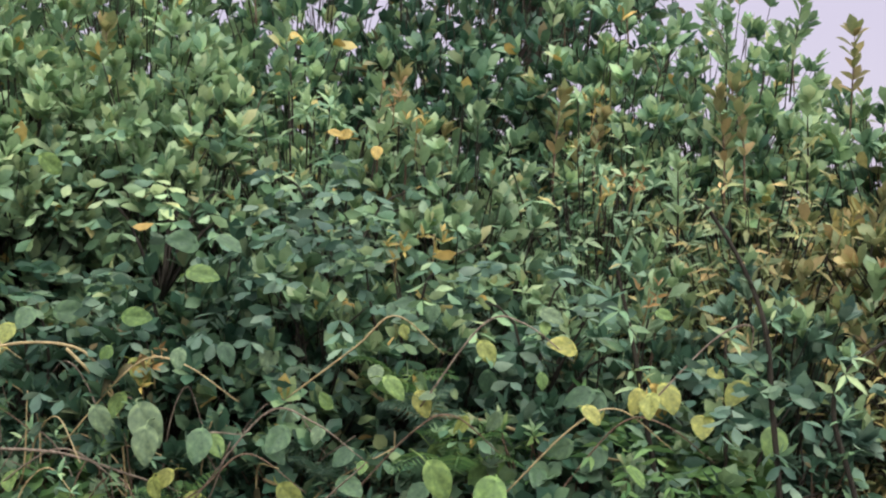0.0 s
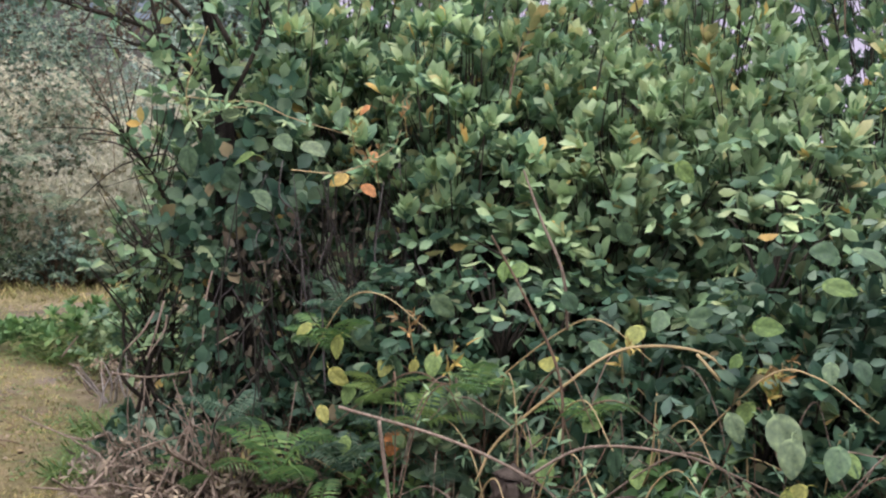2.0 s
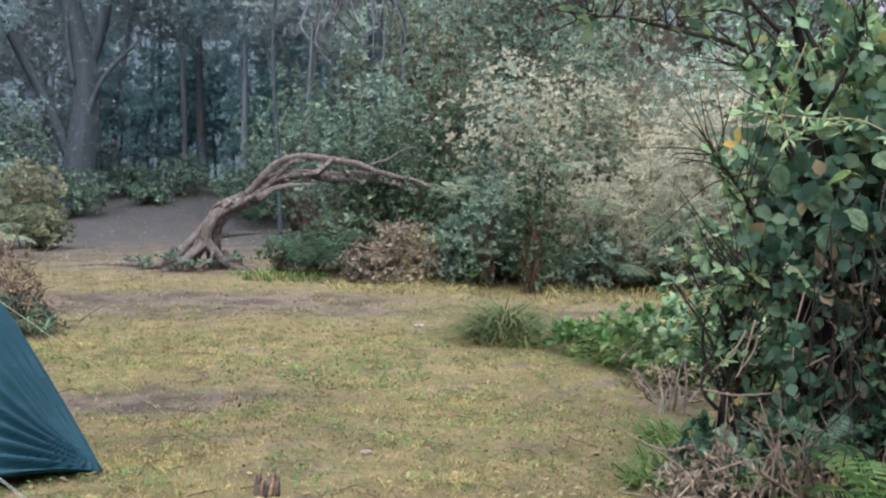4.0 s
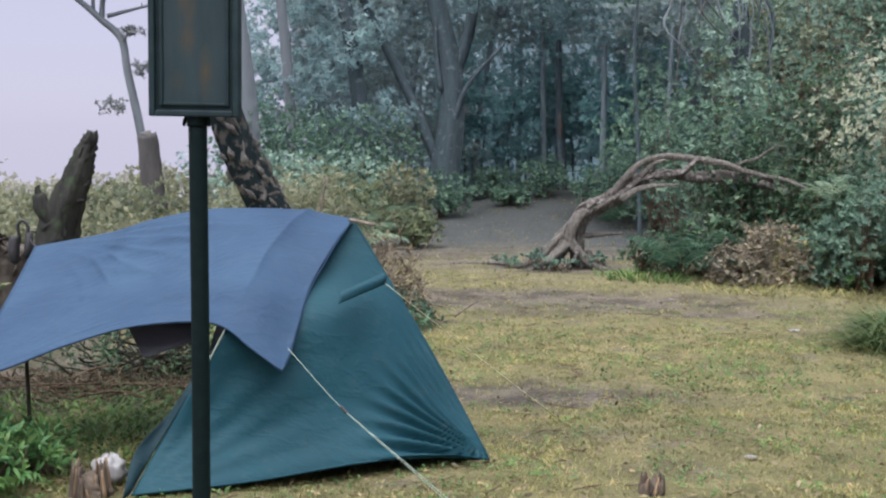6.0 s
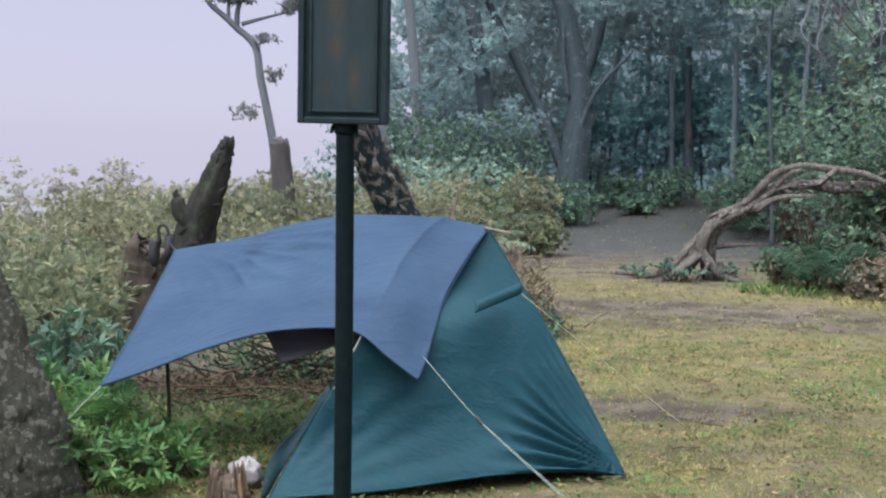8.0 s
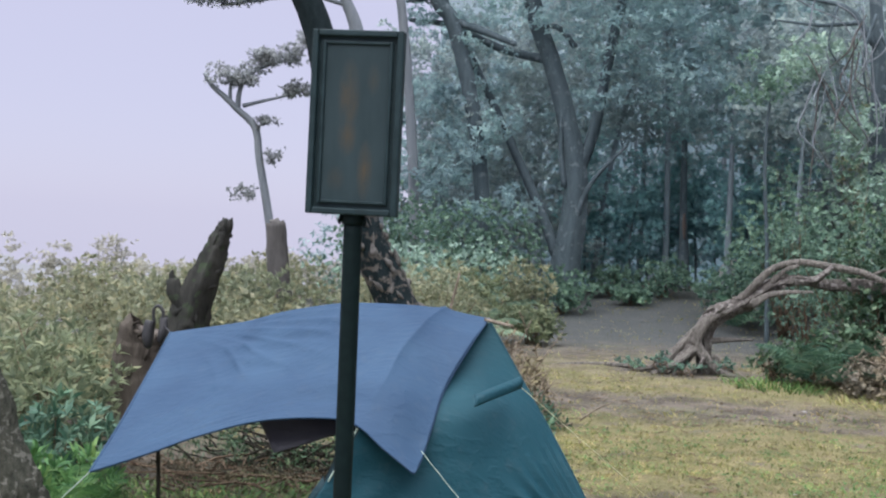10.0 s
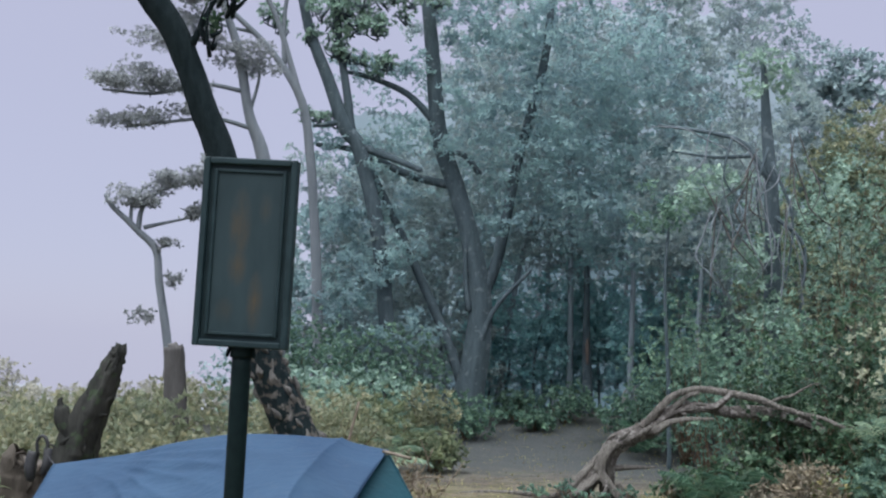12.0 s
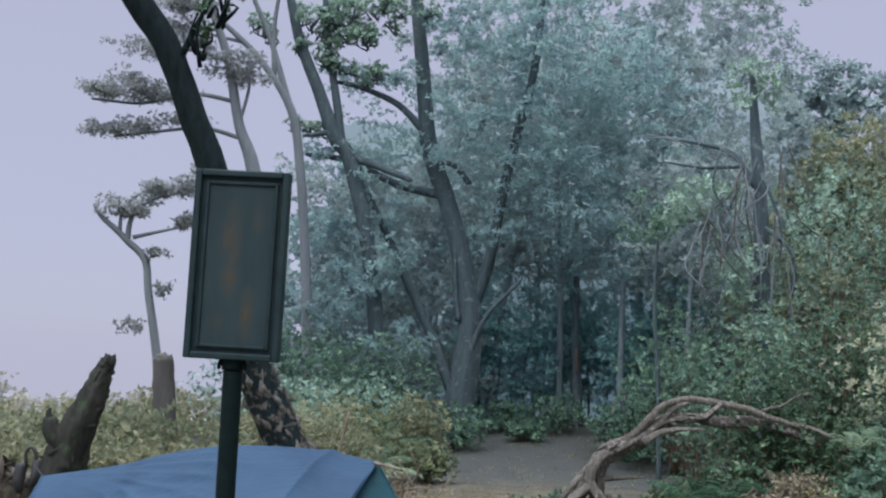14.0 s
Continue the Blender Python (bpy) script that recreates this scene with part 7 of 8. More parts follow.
stem("vine", [(2.7, 4.09, 2.0), (2.82, 4.02, 1.89), (2.91, 3.97, 1.72), (2.95, 3.94, 1.56)], 0.005, TWIG_DARK, "thin yellow-green climbing shoot", "vine", 9, LEAF_LIME, 0.05)
stem("vine", [(2.59, 4.2, 2.04), (2.76, 4.11, 2.07), (2.9, 4.03, 1.99), (2.99, 3.97, 1.83)], 0.005, TWIG_DARK, "thin yellow-green climbing shoot", "vine", 9, LEAF_LIME, 0.05)
for k in range(11):
    a = np.array((3.59 + rng.normal(0, 0.07), 5.97 + rng.normal(0, 0.07), 0.0))
    b = a + [rng.normal(0, 0.1), rng.normal(0, 0.06), 0.16 + 0.24 * rng.random()]
    stem("dead_twig", [a, (a + b) / 2 + rng.normal(0, 0.015, 3), b], 0.0045, TWIG_BLEACHED, "bleached dead twig standing in the grass", "twig")
for k in range(44):
    s = rng.random()
    x, y = 3.35 + 1.5 * s, 3.4 - 3.1 * s
    a = np.array((x, y, 0.1 + 0.3 * rng.random()))
    b = a + [rng.normal(0, 0.25), rng.normal(0, 0.25), 0.15 + 0.3 * rng.random()]
    stem("dead_twig", [a, (a + b) / 2 + rng.normal(0, 0.06, 3), b], 0.0035, (TWIG_DEAD, TWIG, TWIG_GOLD)[k % 3], "thin dry twig among the weeds", "twig")


for k in range(46):
    s = rng.random() ** 1.3
    a = np.array((3.35 + 0.85 * s + rng.normal(0, 0.06), 2.95 - 1.3 * s + rng.normal(0, 0.08), 0.08 + 0.25 * rng.random()))
    turn = rng.uniform(-0.6, 3.7)
    reach = np.array((math.sin(turn) * 0.6, math.cos(turn), 0)) * rng.uniform(0.1, 0.35)
    top = 0.15 + 0.4 * rng.random()
    stem("tendril", [a, a + reach * 0.3 + [0, 0, top * 0.7], a + reach * 0.8 + [0, 0, top], a + reach * 1.3 + [0, 0, top * 0.65]], 0.0028, (TWIG_GOLD, TWIG, TWIG_DEAD)[k % 3], "thin curling vine tendril over the weeds", "vine", 5 if k % 2 else 0, LEAF_SHRUB, 0.045)

for x, y, z, mat in ((4.52, 1.28, 1.17, 1), (4.60, 1.18, 1.20, 1), (4.0, 1.93, 0.74, 1), (4.02, 1.9, 0.80, 0), (4.95, 0.72, 1.38, 1), (5.0, 0.62, 1.42, 0), (5.15, -0.05, 1.3, 1), (5.2, -0.2, 1.15, 0), (4.75, 1.35, 1.6, 1), (3.5, 3.3, 1.62, 0), (3.45, 3.4, 1.42, 0), (3.4, 3.5, 1.55, 1), (3.4, 2.85, 0.72, 1), (3.3, 2.95, 0.85, 0), (3.75, 2.35, 0.8, 1), (5.3, 0.9, 1.7, 1), (5.0, 1.6, 1.72, 0), (4.85, 0.5, 1.05, 0)):
    ob = thing("golden_sprig", (x, y, z), "sprig of small golden-orange leaves", "sprig", "golden sprigs")
    tips = np.array([(0, 0, 0.0), (0.02, -0.02, 0.03), (-0.02, 0.03, 0.05), (0.0, -0.03, 0.07)])
    part("twig", tube(Geo(), [(0.06, 0.04, -0.08), (0.02, 0.01, 0.0), (0, 0, 0.06)], [0.003, 0.002], 5, 8), TWIG_GOLD, ob)
    part("foliage", spray(Geo(), tips, unit(rng.normal(0, 0.5, tips.shape) + [-0.5, -0.3, 0.8]), 4, 0.042, (15, 60), LANCE), (SPRIG_ORANGE, SPRIG_GOLD)[mat], ob)


# ---- big single leaves on the thicket's face ----
def big_leaf_mesh(name, notch):
    """A broad cupped leaf with a folded midrib and a wavy edge."""
    nu, nv = 11, 19
    v = []
    for a in range(nv):
        t = a / (nv - 1)
        w = 0.38 * math.sin(math.pi * min(1, t ** 0.72)) ** 0.75 + 0.002
        for c in range(nu):
            u = 2 * c / (nu - 1) - 1
            v.append((u * w, t - notch * abs(u) * (1 - t) ** 3, 0.10 * abs(u) * w * 2 - 0.16 * t * t + 0.012 * math.sin(9 * t + 4 * u) - 0.06 * u * u * w + 0.02 * (1 - abs(2 * ((6 * t - 2.2 * abs(u)) % 1) - 1)) * min(1, 3 * abs(u)) * min(1, 4 * (1 - abs(u)))))
    i, j = np.meshgrid(np.arange(nv - 1), np.arange(nu - 1), indexing="ij")
    a = (i * nu + j).ravel()
    g = Geo().add(v, np.stack([a, a + 1, a + 1 + nu, a + nu], 1))
    return tube(g, [(0, 0.02, 0), (0.03, -0.3, -0.2), (-0.02, -0.5, -0.7)], [0.02, 0.025], 5, 8).mesh(name)


LEAF_YELLOW = leaf_mat("leaf_yellow", [(0.0, (0.197, 0.244, 0.080)), (1.0, (0.271, 0.286, 0.096))], 0.55, spec=0.2, single_leaf=True)
LEAF_ORANGE = leaf_mat("leaf_orange", [(0.0, (0.38, 0.17, 0.07)), (1.0, (0.42, 0.24, 0.12))], 0.55, single_leaf=True)
LEAF_GOLD = leaf_mat("leaf_gold", [(0.0, (0.32, 0.24, 0.07)), (1.0, (0.40, 0.31, 0.11))], 0.5, single_leaf=True)
LEAF_BRIGHT = leaf_mat("leaf_bright", [(0.0, (0.102, 0.191, 0.068)), (1.0, (0.148, 0.234, 0.088))], 0.55, spec=0.2, single_leaf=True)
heart = big_leaf_mesh("leaf", 0.16)
SHADES = {"green": LEAF_BIG, "yellow": LEAF_YELLOW, "orange": LEAF_ORANGE, "gold": LEAF_GOLD, "bright": LEAF_BRIGHT}
MESHES = {}
for key, mat in SHADES.items():
    MESHES[key] = heart.copy()
    MESHES[key].materials.append(mat)


def big_leaf(p, size, shade, plant, face=(-0.75, -0.5, 0.45), spin=0.0):
    z = Vector(face).normalized()
    y = (Vector((0, 0, -1)) - z * Vector((0, 0, -1)).dot(z)).normalized()
    y.rotate(Matrix.Rotation(spin, 3, z))
    x = y.cross(z)
    m = Matrix((x, y, z)).transposed().to_4x4()
    ob = new("leaf", MESHES[shade])
    ob.parent = plant
    ob.matrix_local = Matrix.Translation(Vector(p) + Vector((0.05, 0.03, 0)) - plant.location) @ m @ Matrix.Scale(size * 0.82, 4)
    return ob


CLIMBERS = [("broad_leaved_climber", (3.85, 1.85, 0.3), "climber with large round dull green leaves", [((3.80, 1.76, 0.71), 0.17, "green", 0.2), ((3.75, 1.9, 0.70), 0.11, "green", 0.6), ((3.93, 1.62, 0.63), 0.13, "green", -0.3), ((3.84, 1.74, 0.48), 0.09, "yellow", 0.9), ((3.88, 1.70, 0.50), 0.09, "yellow", -0.7), ((3.80, 2.12, 0.98), 0.12, "green", 1.1), ((3.74, 2.18, 0.99), 0.10, "green", -0.9), ((3.93, 1.95, 0.97), 0.11, "bright", 1.3), ((3.55, 2.45, 1.03), 0.09, "green", 0.4)]),
            ("broad_leaved_climber", (4.55, 1.05, 0.2), "climber with large round dull green leaves", [((4.50, 1.10, 0.54), 0.15, "bright", 0.5), ((4.58, 0.90, 0.52), 0.17, "bright", -0.3), ((4.54, 1.0, 0.46), 0.10, "green", 0.1), ((4.45, 1.30, 0.80), 0.12, "bright", 0.2), ((4.50, 1.22, 0.75), 0.11, "bright", -1.0), ((4.60, 0.95, 0.80), 0.11, "green", 0.3), ((4.85, 0.05, 0.68), 0.14, "bright", 0.2), ((4.25, 1.60, 0.86), 0.11, "green", 0.0), ((3.95, 1.93, 0.82), 0.12, "yellow", 0.5)]),
            ("yellow_leaved_climber", (3.3, 3.2, 0.3), "climber with yellowing round leaves", [((3.22, 3.30, 0.78), 0.10, "yellow", 0.3), ((3.14, 3.38, 0.82), 0.08, "yellow", -0.5), ((3.18, 3.28, 0.66), 0.10, "yellow", 1.0), ((3.25, 3.25, 0.60), 0.09, "bright", -0.6), ((3.15, 3.3, 0.52), 0.08, "yellow", 0.2), ((3.20, 3.2, 0.42), 0.08, "bright", -0.2), ((3.30, 3.02, 0.47), 0.12, "orange", 0.3), ((3.36, 3.05, 0.48), 0.10, "orange", -0.6)]),
            ("round_leaved_climber", (3.1, 3.9, 0.9), "climber with smooth pale green round leaves", [((3.10, 3.75, 1.30), 0.13, "green", 0.2), ((3.05, 3.78, 1.24), 0.14, "green", -0.6), ((3.0, 3.82, 1.38), 0.12, "green", 0.8), ((3.12, 3.62, 1.52), 0.12, "green", 1.2), ((2.95, 3.85, 1.52), 0.12, "green", -0.4), ((3.2, 3.55, 1.50), 0.12, "green", 0.5), ((3.05, 3.7, 1.45), 0.11, "bright", -1.0), ((2.88, 3.9, 1.46), 0.13, "green", 0.2), ((3.3, 3.45, 1.64), 0.12, "green", 0.3), ((2.98, 3.8, 1.60), 0.10, "green", 1.4), ((3.38, 3.40, 1.35), 0.08, "orange", 0.7), ((3.33, 3.45, 1.38), 0.09, "gold", -0.3), ((3.42, 3.45, 1.66), 0.06, "orange", 0.2), ((3.40, 3.38, 1.48), 0.06, "orange", 0.2)]),
            ("broad_leaved_climber", (4.2, 1.3, 0.2), "climber with large shining green leaves", [((4.13, 0.9, 0.59), 0.15, "bright", 0.5), ((4.21, 0.72, 0.55), 0.16, "bright", -0.3), ((3.69, 1.63, 0.68), 0.13, "green", 0.1), ((4.06, 1.02, 0.85), 0.1, "bright", 0.4), ((4.36, 0.3, 0.84), 0.1, "yellow", 0.5), ((4.35, 0.33, 0.85), 0.09, "yellow", -0.5), ((4.31, 0.48, 0.79), 0.08, "yellow", 0.2), ((4.35, 0.35, 0.62), 0.09, "bright", 0.3), ((3.75, 1.56, 0.92), 0.08, "green", 0.3)]),
            ("golden_leaved_shoot", (4.3, 1.3, 1.2), "thin shoot with golden and lime leaves", [((4.50, 1.55, 1.60), 0.06, "gold", 0.6), ((4.55, 1.50, 1.60), 0.06, "gold", -0.8), ((4.65, 1.45, 1.55), 0.07, "gold", 0.1), ((4.80, 0.44, 0.78), 0.13, "gold", 0.5), ((4.80, 0.40, 0.79), 0.13, "yellow", -0.4), ((4.74, 0.62, 0.72), 0.10, "yellow", 0.2), ((3.85, 2.25, 1.48), 0.11, "bright", 1.2), ((4.05, 1.78, 1.12), 0.12, "bright", 1.4), ((4.0, 1.72, 1.22), 0.13, "green", -1.3), ((4.05, 1.66, 1.24), 0.11, "green", 1.2), ((3.45, 2.65, 1.12), 0.09, "bright", 0.9), ((3.50, 2.60, 1.11), 0.09, "bright", -0.9), ((3.75, 2.4, 1.27), 0.10, "green", 0.2)])]
for name, at, label, leaves in CLIMBERS:
    plant = thing(name, at, label, "climbing plant")
    for p, size, shade, spin in leaves:
        big_leaf(p, size, shade, plant, (-0.75 + rng.normal(0, 0.3), -0.5 + rng.normal(0, 0.3), 0.6 + rng.normal(0, 0.35)), spin + rng.normal(0, 0.3))


FACE = np.array([(3.18, 3.45), (3.5, 2.68), (3.82, 1.97), (4.15, 1.28), (4.45, 0.72), (4.75, 0.1)])


def face_point(u, z, out):
    """A place on the thicket's front: u along it, z up, out towards the path."""
    x, y = np.interp(u * 5, np.arange(6), FACE[:, 0]), np.interp(u * 5, np.arange(6), FACE[:, 1])
    return np.array((x + 0.14 * z - 0.78 * out, y + 0.1 * z - 0.62 * out, z))


for k in range(15):
    u, z = (k + 0.5) / 15 + rng.normal(0, 0.015), 0.42 + 0.5 * rng.random()
    at = face_point(u, z, 0.0)
    plant = thing("broad_leaved_climber", tuple(at), "scrambling climber with scattered broad grey-green leaves", "climbing plant", "scrambling climbers")
    way = rng.normal(0, 0.06)
    line = [face_point(u - 0.06, z - 0.18, 0.02) - at, face_point(u, z + 0.04 + way, 0.07) - at, face_point(u + 0.04, z + 0.10, 0.08) - at, face_point(u + 0.09, z - 0.02, 0.05) - at]
    part("vine", tube(Geo(), line, [0.003, 0.0035, 0.0015], 5, 26), (TWIG_GOLD, TWIG, TWIG_DEAD)[k % 3], plant)
    for q in range(6):
        p = face_point(u - 0.05 + 0.14 * rng.random(), z - 0.16 + 0.34 * rng.random(), 0.03 + 0.07 * rng.random())
        big_leaf(p, rng.uniform(0.055, 0.125), ("green", "green", "green", "green", "yellow", "bright")[int(rng.integers(0, 6))], plant, (-0.7 + rng.normal(0, 0.35), -0.5 + rng.normal(0, 0.35), 0.75 + rng.normal(0, 0.4)), rng.normal(0, 0.9))

# upright leafy shoots that stand out of the thicket's crown
for row, (x, y, h, r, leaf, size, shape) in enumerate(THICKET):
    if row < 5 or h < 0.9:
        continue
    for q in range(4 if row < 29 else 3):
        a, d = rng.uniform(0, 6.28), r * rng.uniform(0.1, 0.8)
        top = h * (0.52 + 0.48 * math.sqrt(max(0.0, 1 - (d / r) ** 2)))
        at = np.array((x + d * math.cos(a), y + d * math.sin(a), top - 0.12))
        tall = rng.uniform(0.2, 0.42)
        tip = np.array((rng.normal(0, 0.07), rng.normal(0, 0.07), tall))
        ob = thing("leafy_shoot", tuple(at), "upright shoot with spear-shaped pale or rusty-tinged leaves", "shoot", "leafy shoots of the thicket")
        line = curve([(0, 0, -0.05), tip * [0.3, 0.3, 0.5], tip], 9)
        part("stem", tube(Geo(), line, [0.005, 0.004, 0.002], 5, 9), TWIG_DARK if q % 2 else TWIG, ob)
        g = spray(Geo(), line[3:], np.tile(unit(tip), (6, 1)), 3, 0.075, (22, 55), OVAL)
        spray(g, line[-1:], unit(tip)[None], 6, 0.085, (5, 40), OVAL)
        part("foliage", g, LEAF_TINGED if (row in (7, 8, 15, 16, 17, 18, 19, 27) and q < 3) or (row in (10, 11, 12) and q == 0) else (LEAF_YOUNG, LEAF_LIME, LEAF_SHRUB)[q % 3], ob)


for x, y, h, rr in ((1.12, 13.05, 0.22, 0.22), (1.75, 13.15, 0.18, 0.2), (1.4, 13.0, 0.14, 0.16), (0.75, 13.2, 0.12, 0.16)):
    shrub((x, y, tz(x, y)), h, rr, "low green weed among the roots", LEAF_BANK_DIM, 26, 6, 0.05, OVAL_FAR, TWIG, "weed", "weeds among the roots", 6)


# ---- ferns ----
def frond_mesh(length, pairs, mat, name="frond"):
    """One arching feathered frond."""
    g = Geo()
    line = curve([(0, 0, 0), (0, length * 0.45, length * 0.26), (0, length * 0.8, length * 0.24), (0, length, length * 0.12)], pairs + 2)
    tube(g, line, [0.004, 0.003, 0.001], 4, pairs + 2)
    for k in range(1, pairs + 1):
        w = length * 0.27 * math.sin(math.pi * (0.12 + 0.86 * k / pairs)) ** 0.8
        d = length / pairs * 0.6
        for sx in (-1, 1):
            p = line[k]
            v = [p, p + [sx * w * 0.35, d * 0.9, 0.006], p + [sx * w, d * 0.9, -w * 0.22], p + [sx * w * 0.35, -d * 0.1, -0.004]]
            g.add(v, None, [(0, 1, 2), (0, 2, 3)] if sx > 0 else [(0, 2, 1), (0, 3, 2)])
    me = g.mesh(name)
    me.materials.append(mat)
    return me


# FROND_C takes the bank's mist-paled leaf colour
FROND_A, FROND_B, FROND_C, FROND_D = frond_mesh(0.42, 16, LEAF_FERN), frond_mesh(0.34, 14, LEAF_BRIGHT), frond_mesh(0.42, 18, LEAF_BANK), frond_mesh(0.40, 18, LEAF_GREY)


def fern(at, count, scale, frond, label, lean=(0, 0), group="ferns"):
    ob = thing("fern", at, label, "fern", group)
    for k in range(count):
        o = new("frond", frond)
        o.parent = ob
        o.matrix_local = pose(0, 0, 0, rng.uniform(-5, 35), rng.uniform(-15, 15), 360 * k / count + rng.uniform(-15, 15)) @ Matrix.Scale(scale * rng.uniform(0.75, 1.15), 4)
    return ob


for x, y, z, n, s, f in ((3.02, 3.35, 0.25, 9, 1.0, FROND_A), (3.10, 3.15, 0.12, 8, 0.9, FROND_A), (3.35, 3.15, 0.55, 8, 0.8, FROND_B), (3.28, 3.4, 0.72, 8, 0.8, FROND_A), (3.40, 2.95, 0.5, 8, 0.8, FROND_B), (3.66, 2.4, 0.6, 7, 0.6, FROND_A), (3.45, 2.75, 0.65, 7, 0.6, FROND_A), (4.50, 1.0, 0.5, 9, 0.8, FROND_A), (4.55, 1.25, 0.72, 8, 0.75, FROND_A), (4.75, 0.7, 0.45, 8, 0.7, FROND_A), (4.0, 1.75, 0.35, 8, 0.6, FROND_A), (2.95, 3.75, 0.15, 8, 0.8, FROND_A), (3.8, 2.0, 0.35, 7, 0.5, FROND_B)):
    fern((x, y, z), n, s * 0.72, f, "green fern with feathered fronds in the thicket")
for x, y, z, n, s in ((3.42, 3.12, 0.42, 9, 0.8), (3.5, 2.95, 0.3, 8, 0.7), (3.22, 3.2, 0.3, 8, 0.7), (3.36, 3.45, 0.85, 8, 0.6), (4.32, 1.42, 0.4, 9, 0.7), (4.5, 1.12, 0.62, 8, 0.6), (2.98, 3.58, 0.42, 8, 0.6)):
    fern((x, y, z), n, s * 0.8, FROND_D, "dark blue-green fern in the thicket's shade")
for x, y, z, n, s, f in ((-1.72, 4.62, 0.02, 10, 0.8, FROND_B), (-1.82, 4.7, 0.12, 9, 0.65, FROND_B), (-1.98, 4.7, 0.16, 9, 0.65, FROND_A), (-2.12, 4.85, 0.12, 9, 0.7, FROND_B), (-1.85, 4.68, 0.03, 10, 0.75, FROND_B), (-1.62, 4.55, 0.0, 9, 0.6, FROND_B), (-2.0, 4.95, 0.1, 9, 0.9, FROND_A), (-2.2, 5.2, 0.05, 9, 0.8, FROND_A), (-1.95, 4.5, 0.1, 8, 0.8, FROND_B), (-2.3, 4.7, 0.1, 9, 1.0, FROND_A)):
    fern((x, y, z), n, s, f, "bright green fern clump by the camp")
for x, y, n, s in ((2.5, 12.6, 9, 1.3), (2.9, 12.55, 9, 1.4), (4.3, 11.9, 9, 1.5), (5.2, 11.6, 9, 1.4), (4.7, 12.2, 9, 1.7), (5.8, 11.3, 9, 1.5), (3.1, 12.7, 9, 1.5), (-0.9, 17.0, 9, 1.7), (-1.6, 16.4, 9, 2.0), (-1.0, 14.3, 9, 1.6), (-1.9, 14.6, 9, 1.8), (2.6, 19.0, 9, 1.8)):
    fern((x, y, tz(x, y) + 0.1), n, s, FROND_D if x > 2 and x < 3.3 else FROND_C, "bushy fern at the misty wood's edge", group="ferns by the wood")
for x, y, z in ((4.5, 11.55, 0.75), (4.2, 11.9, 0.35), (5.3, 11.2, 0.8), (5.9, 11.0, 0.55), (6.4, 10.6, 0.9), (5.0, 11.5, 1.2), (3.95, 12.0, 0.9)):
    fern((x, y, tz(x, y) + z), 7, 0.9, FROND_C, "drooping pale fern on the misty bank", group="ferns by the wood")
for x, y, h, r in ((-1.62, 4.62, 0.26, 0.2), (-1.78, 4.5, 0.3, 0.2), (-1.55, 4.85, 0.2, 0.16)):
    shrub((x, y, 0), h, r, "bright leafy weed beside the camp", LEAF_FERN, 80, 6, 0.055, LANCE, TWIG, "weed", "bright weeds by the camp", 8)
for x, y, h, r in ((-1.9, 4.75, 0.3, 0.22), (-2.2, 5.0, 0.4, 0.28), (-2.15, 5.35, 0.35, 0.25)):
    shrub((x, y, 0), h, r, "green leafy weed by the camp", LEAF_FERN, 90, 6, 0.075, LANCE, TWIG, "weed", "weeds by the camp", 8)

# ---- grass ----
def blades(x, y, h, w, lean, z=None, way=None):
    """Bent blades of grass, two faces each."""
    m = len(x)
    z = terrain(x, y) if z is None else z
    a, b = rng.uniform(0, 6.28, m), rng.uniform(0, 6.28, m)
    if way is not None:
        b = way
    side = np.stack([np.cos(a), np.sin(a), np.zeros(m)], 1) * (w / 2)[:, None]
    out = np.stack([np.cos(b), np.sin(b), np.zeros(m)], 1) * (h * lean)[:, None]
    p = np.stack([x, y, z - 0.004], 1)
    mid = p + out * 0.35 + np.stack([0 * x, 0 * x, h * 0.62], 1)
    tip = p + out + np.stack([0 * x, 0 * x, h * (1 - 0.25 * lean)], 1)
    v = np.stack([p - side, p + side, mid + side * 0.7, mid - side * 0.7, tip], 1).reshape(-1, 3)
    k = np.arange(m)[:, None] * 5
    return v, k + [0, 1, 2, 3], k + [3, 2, 4]


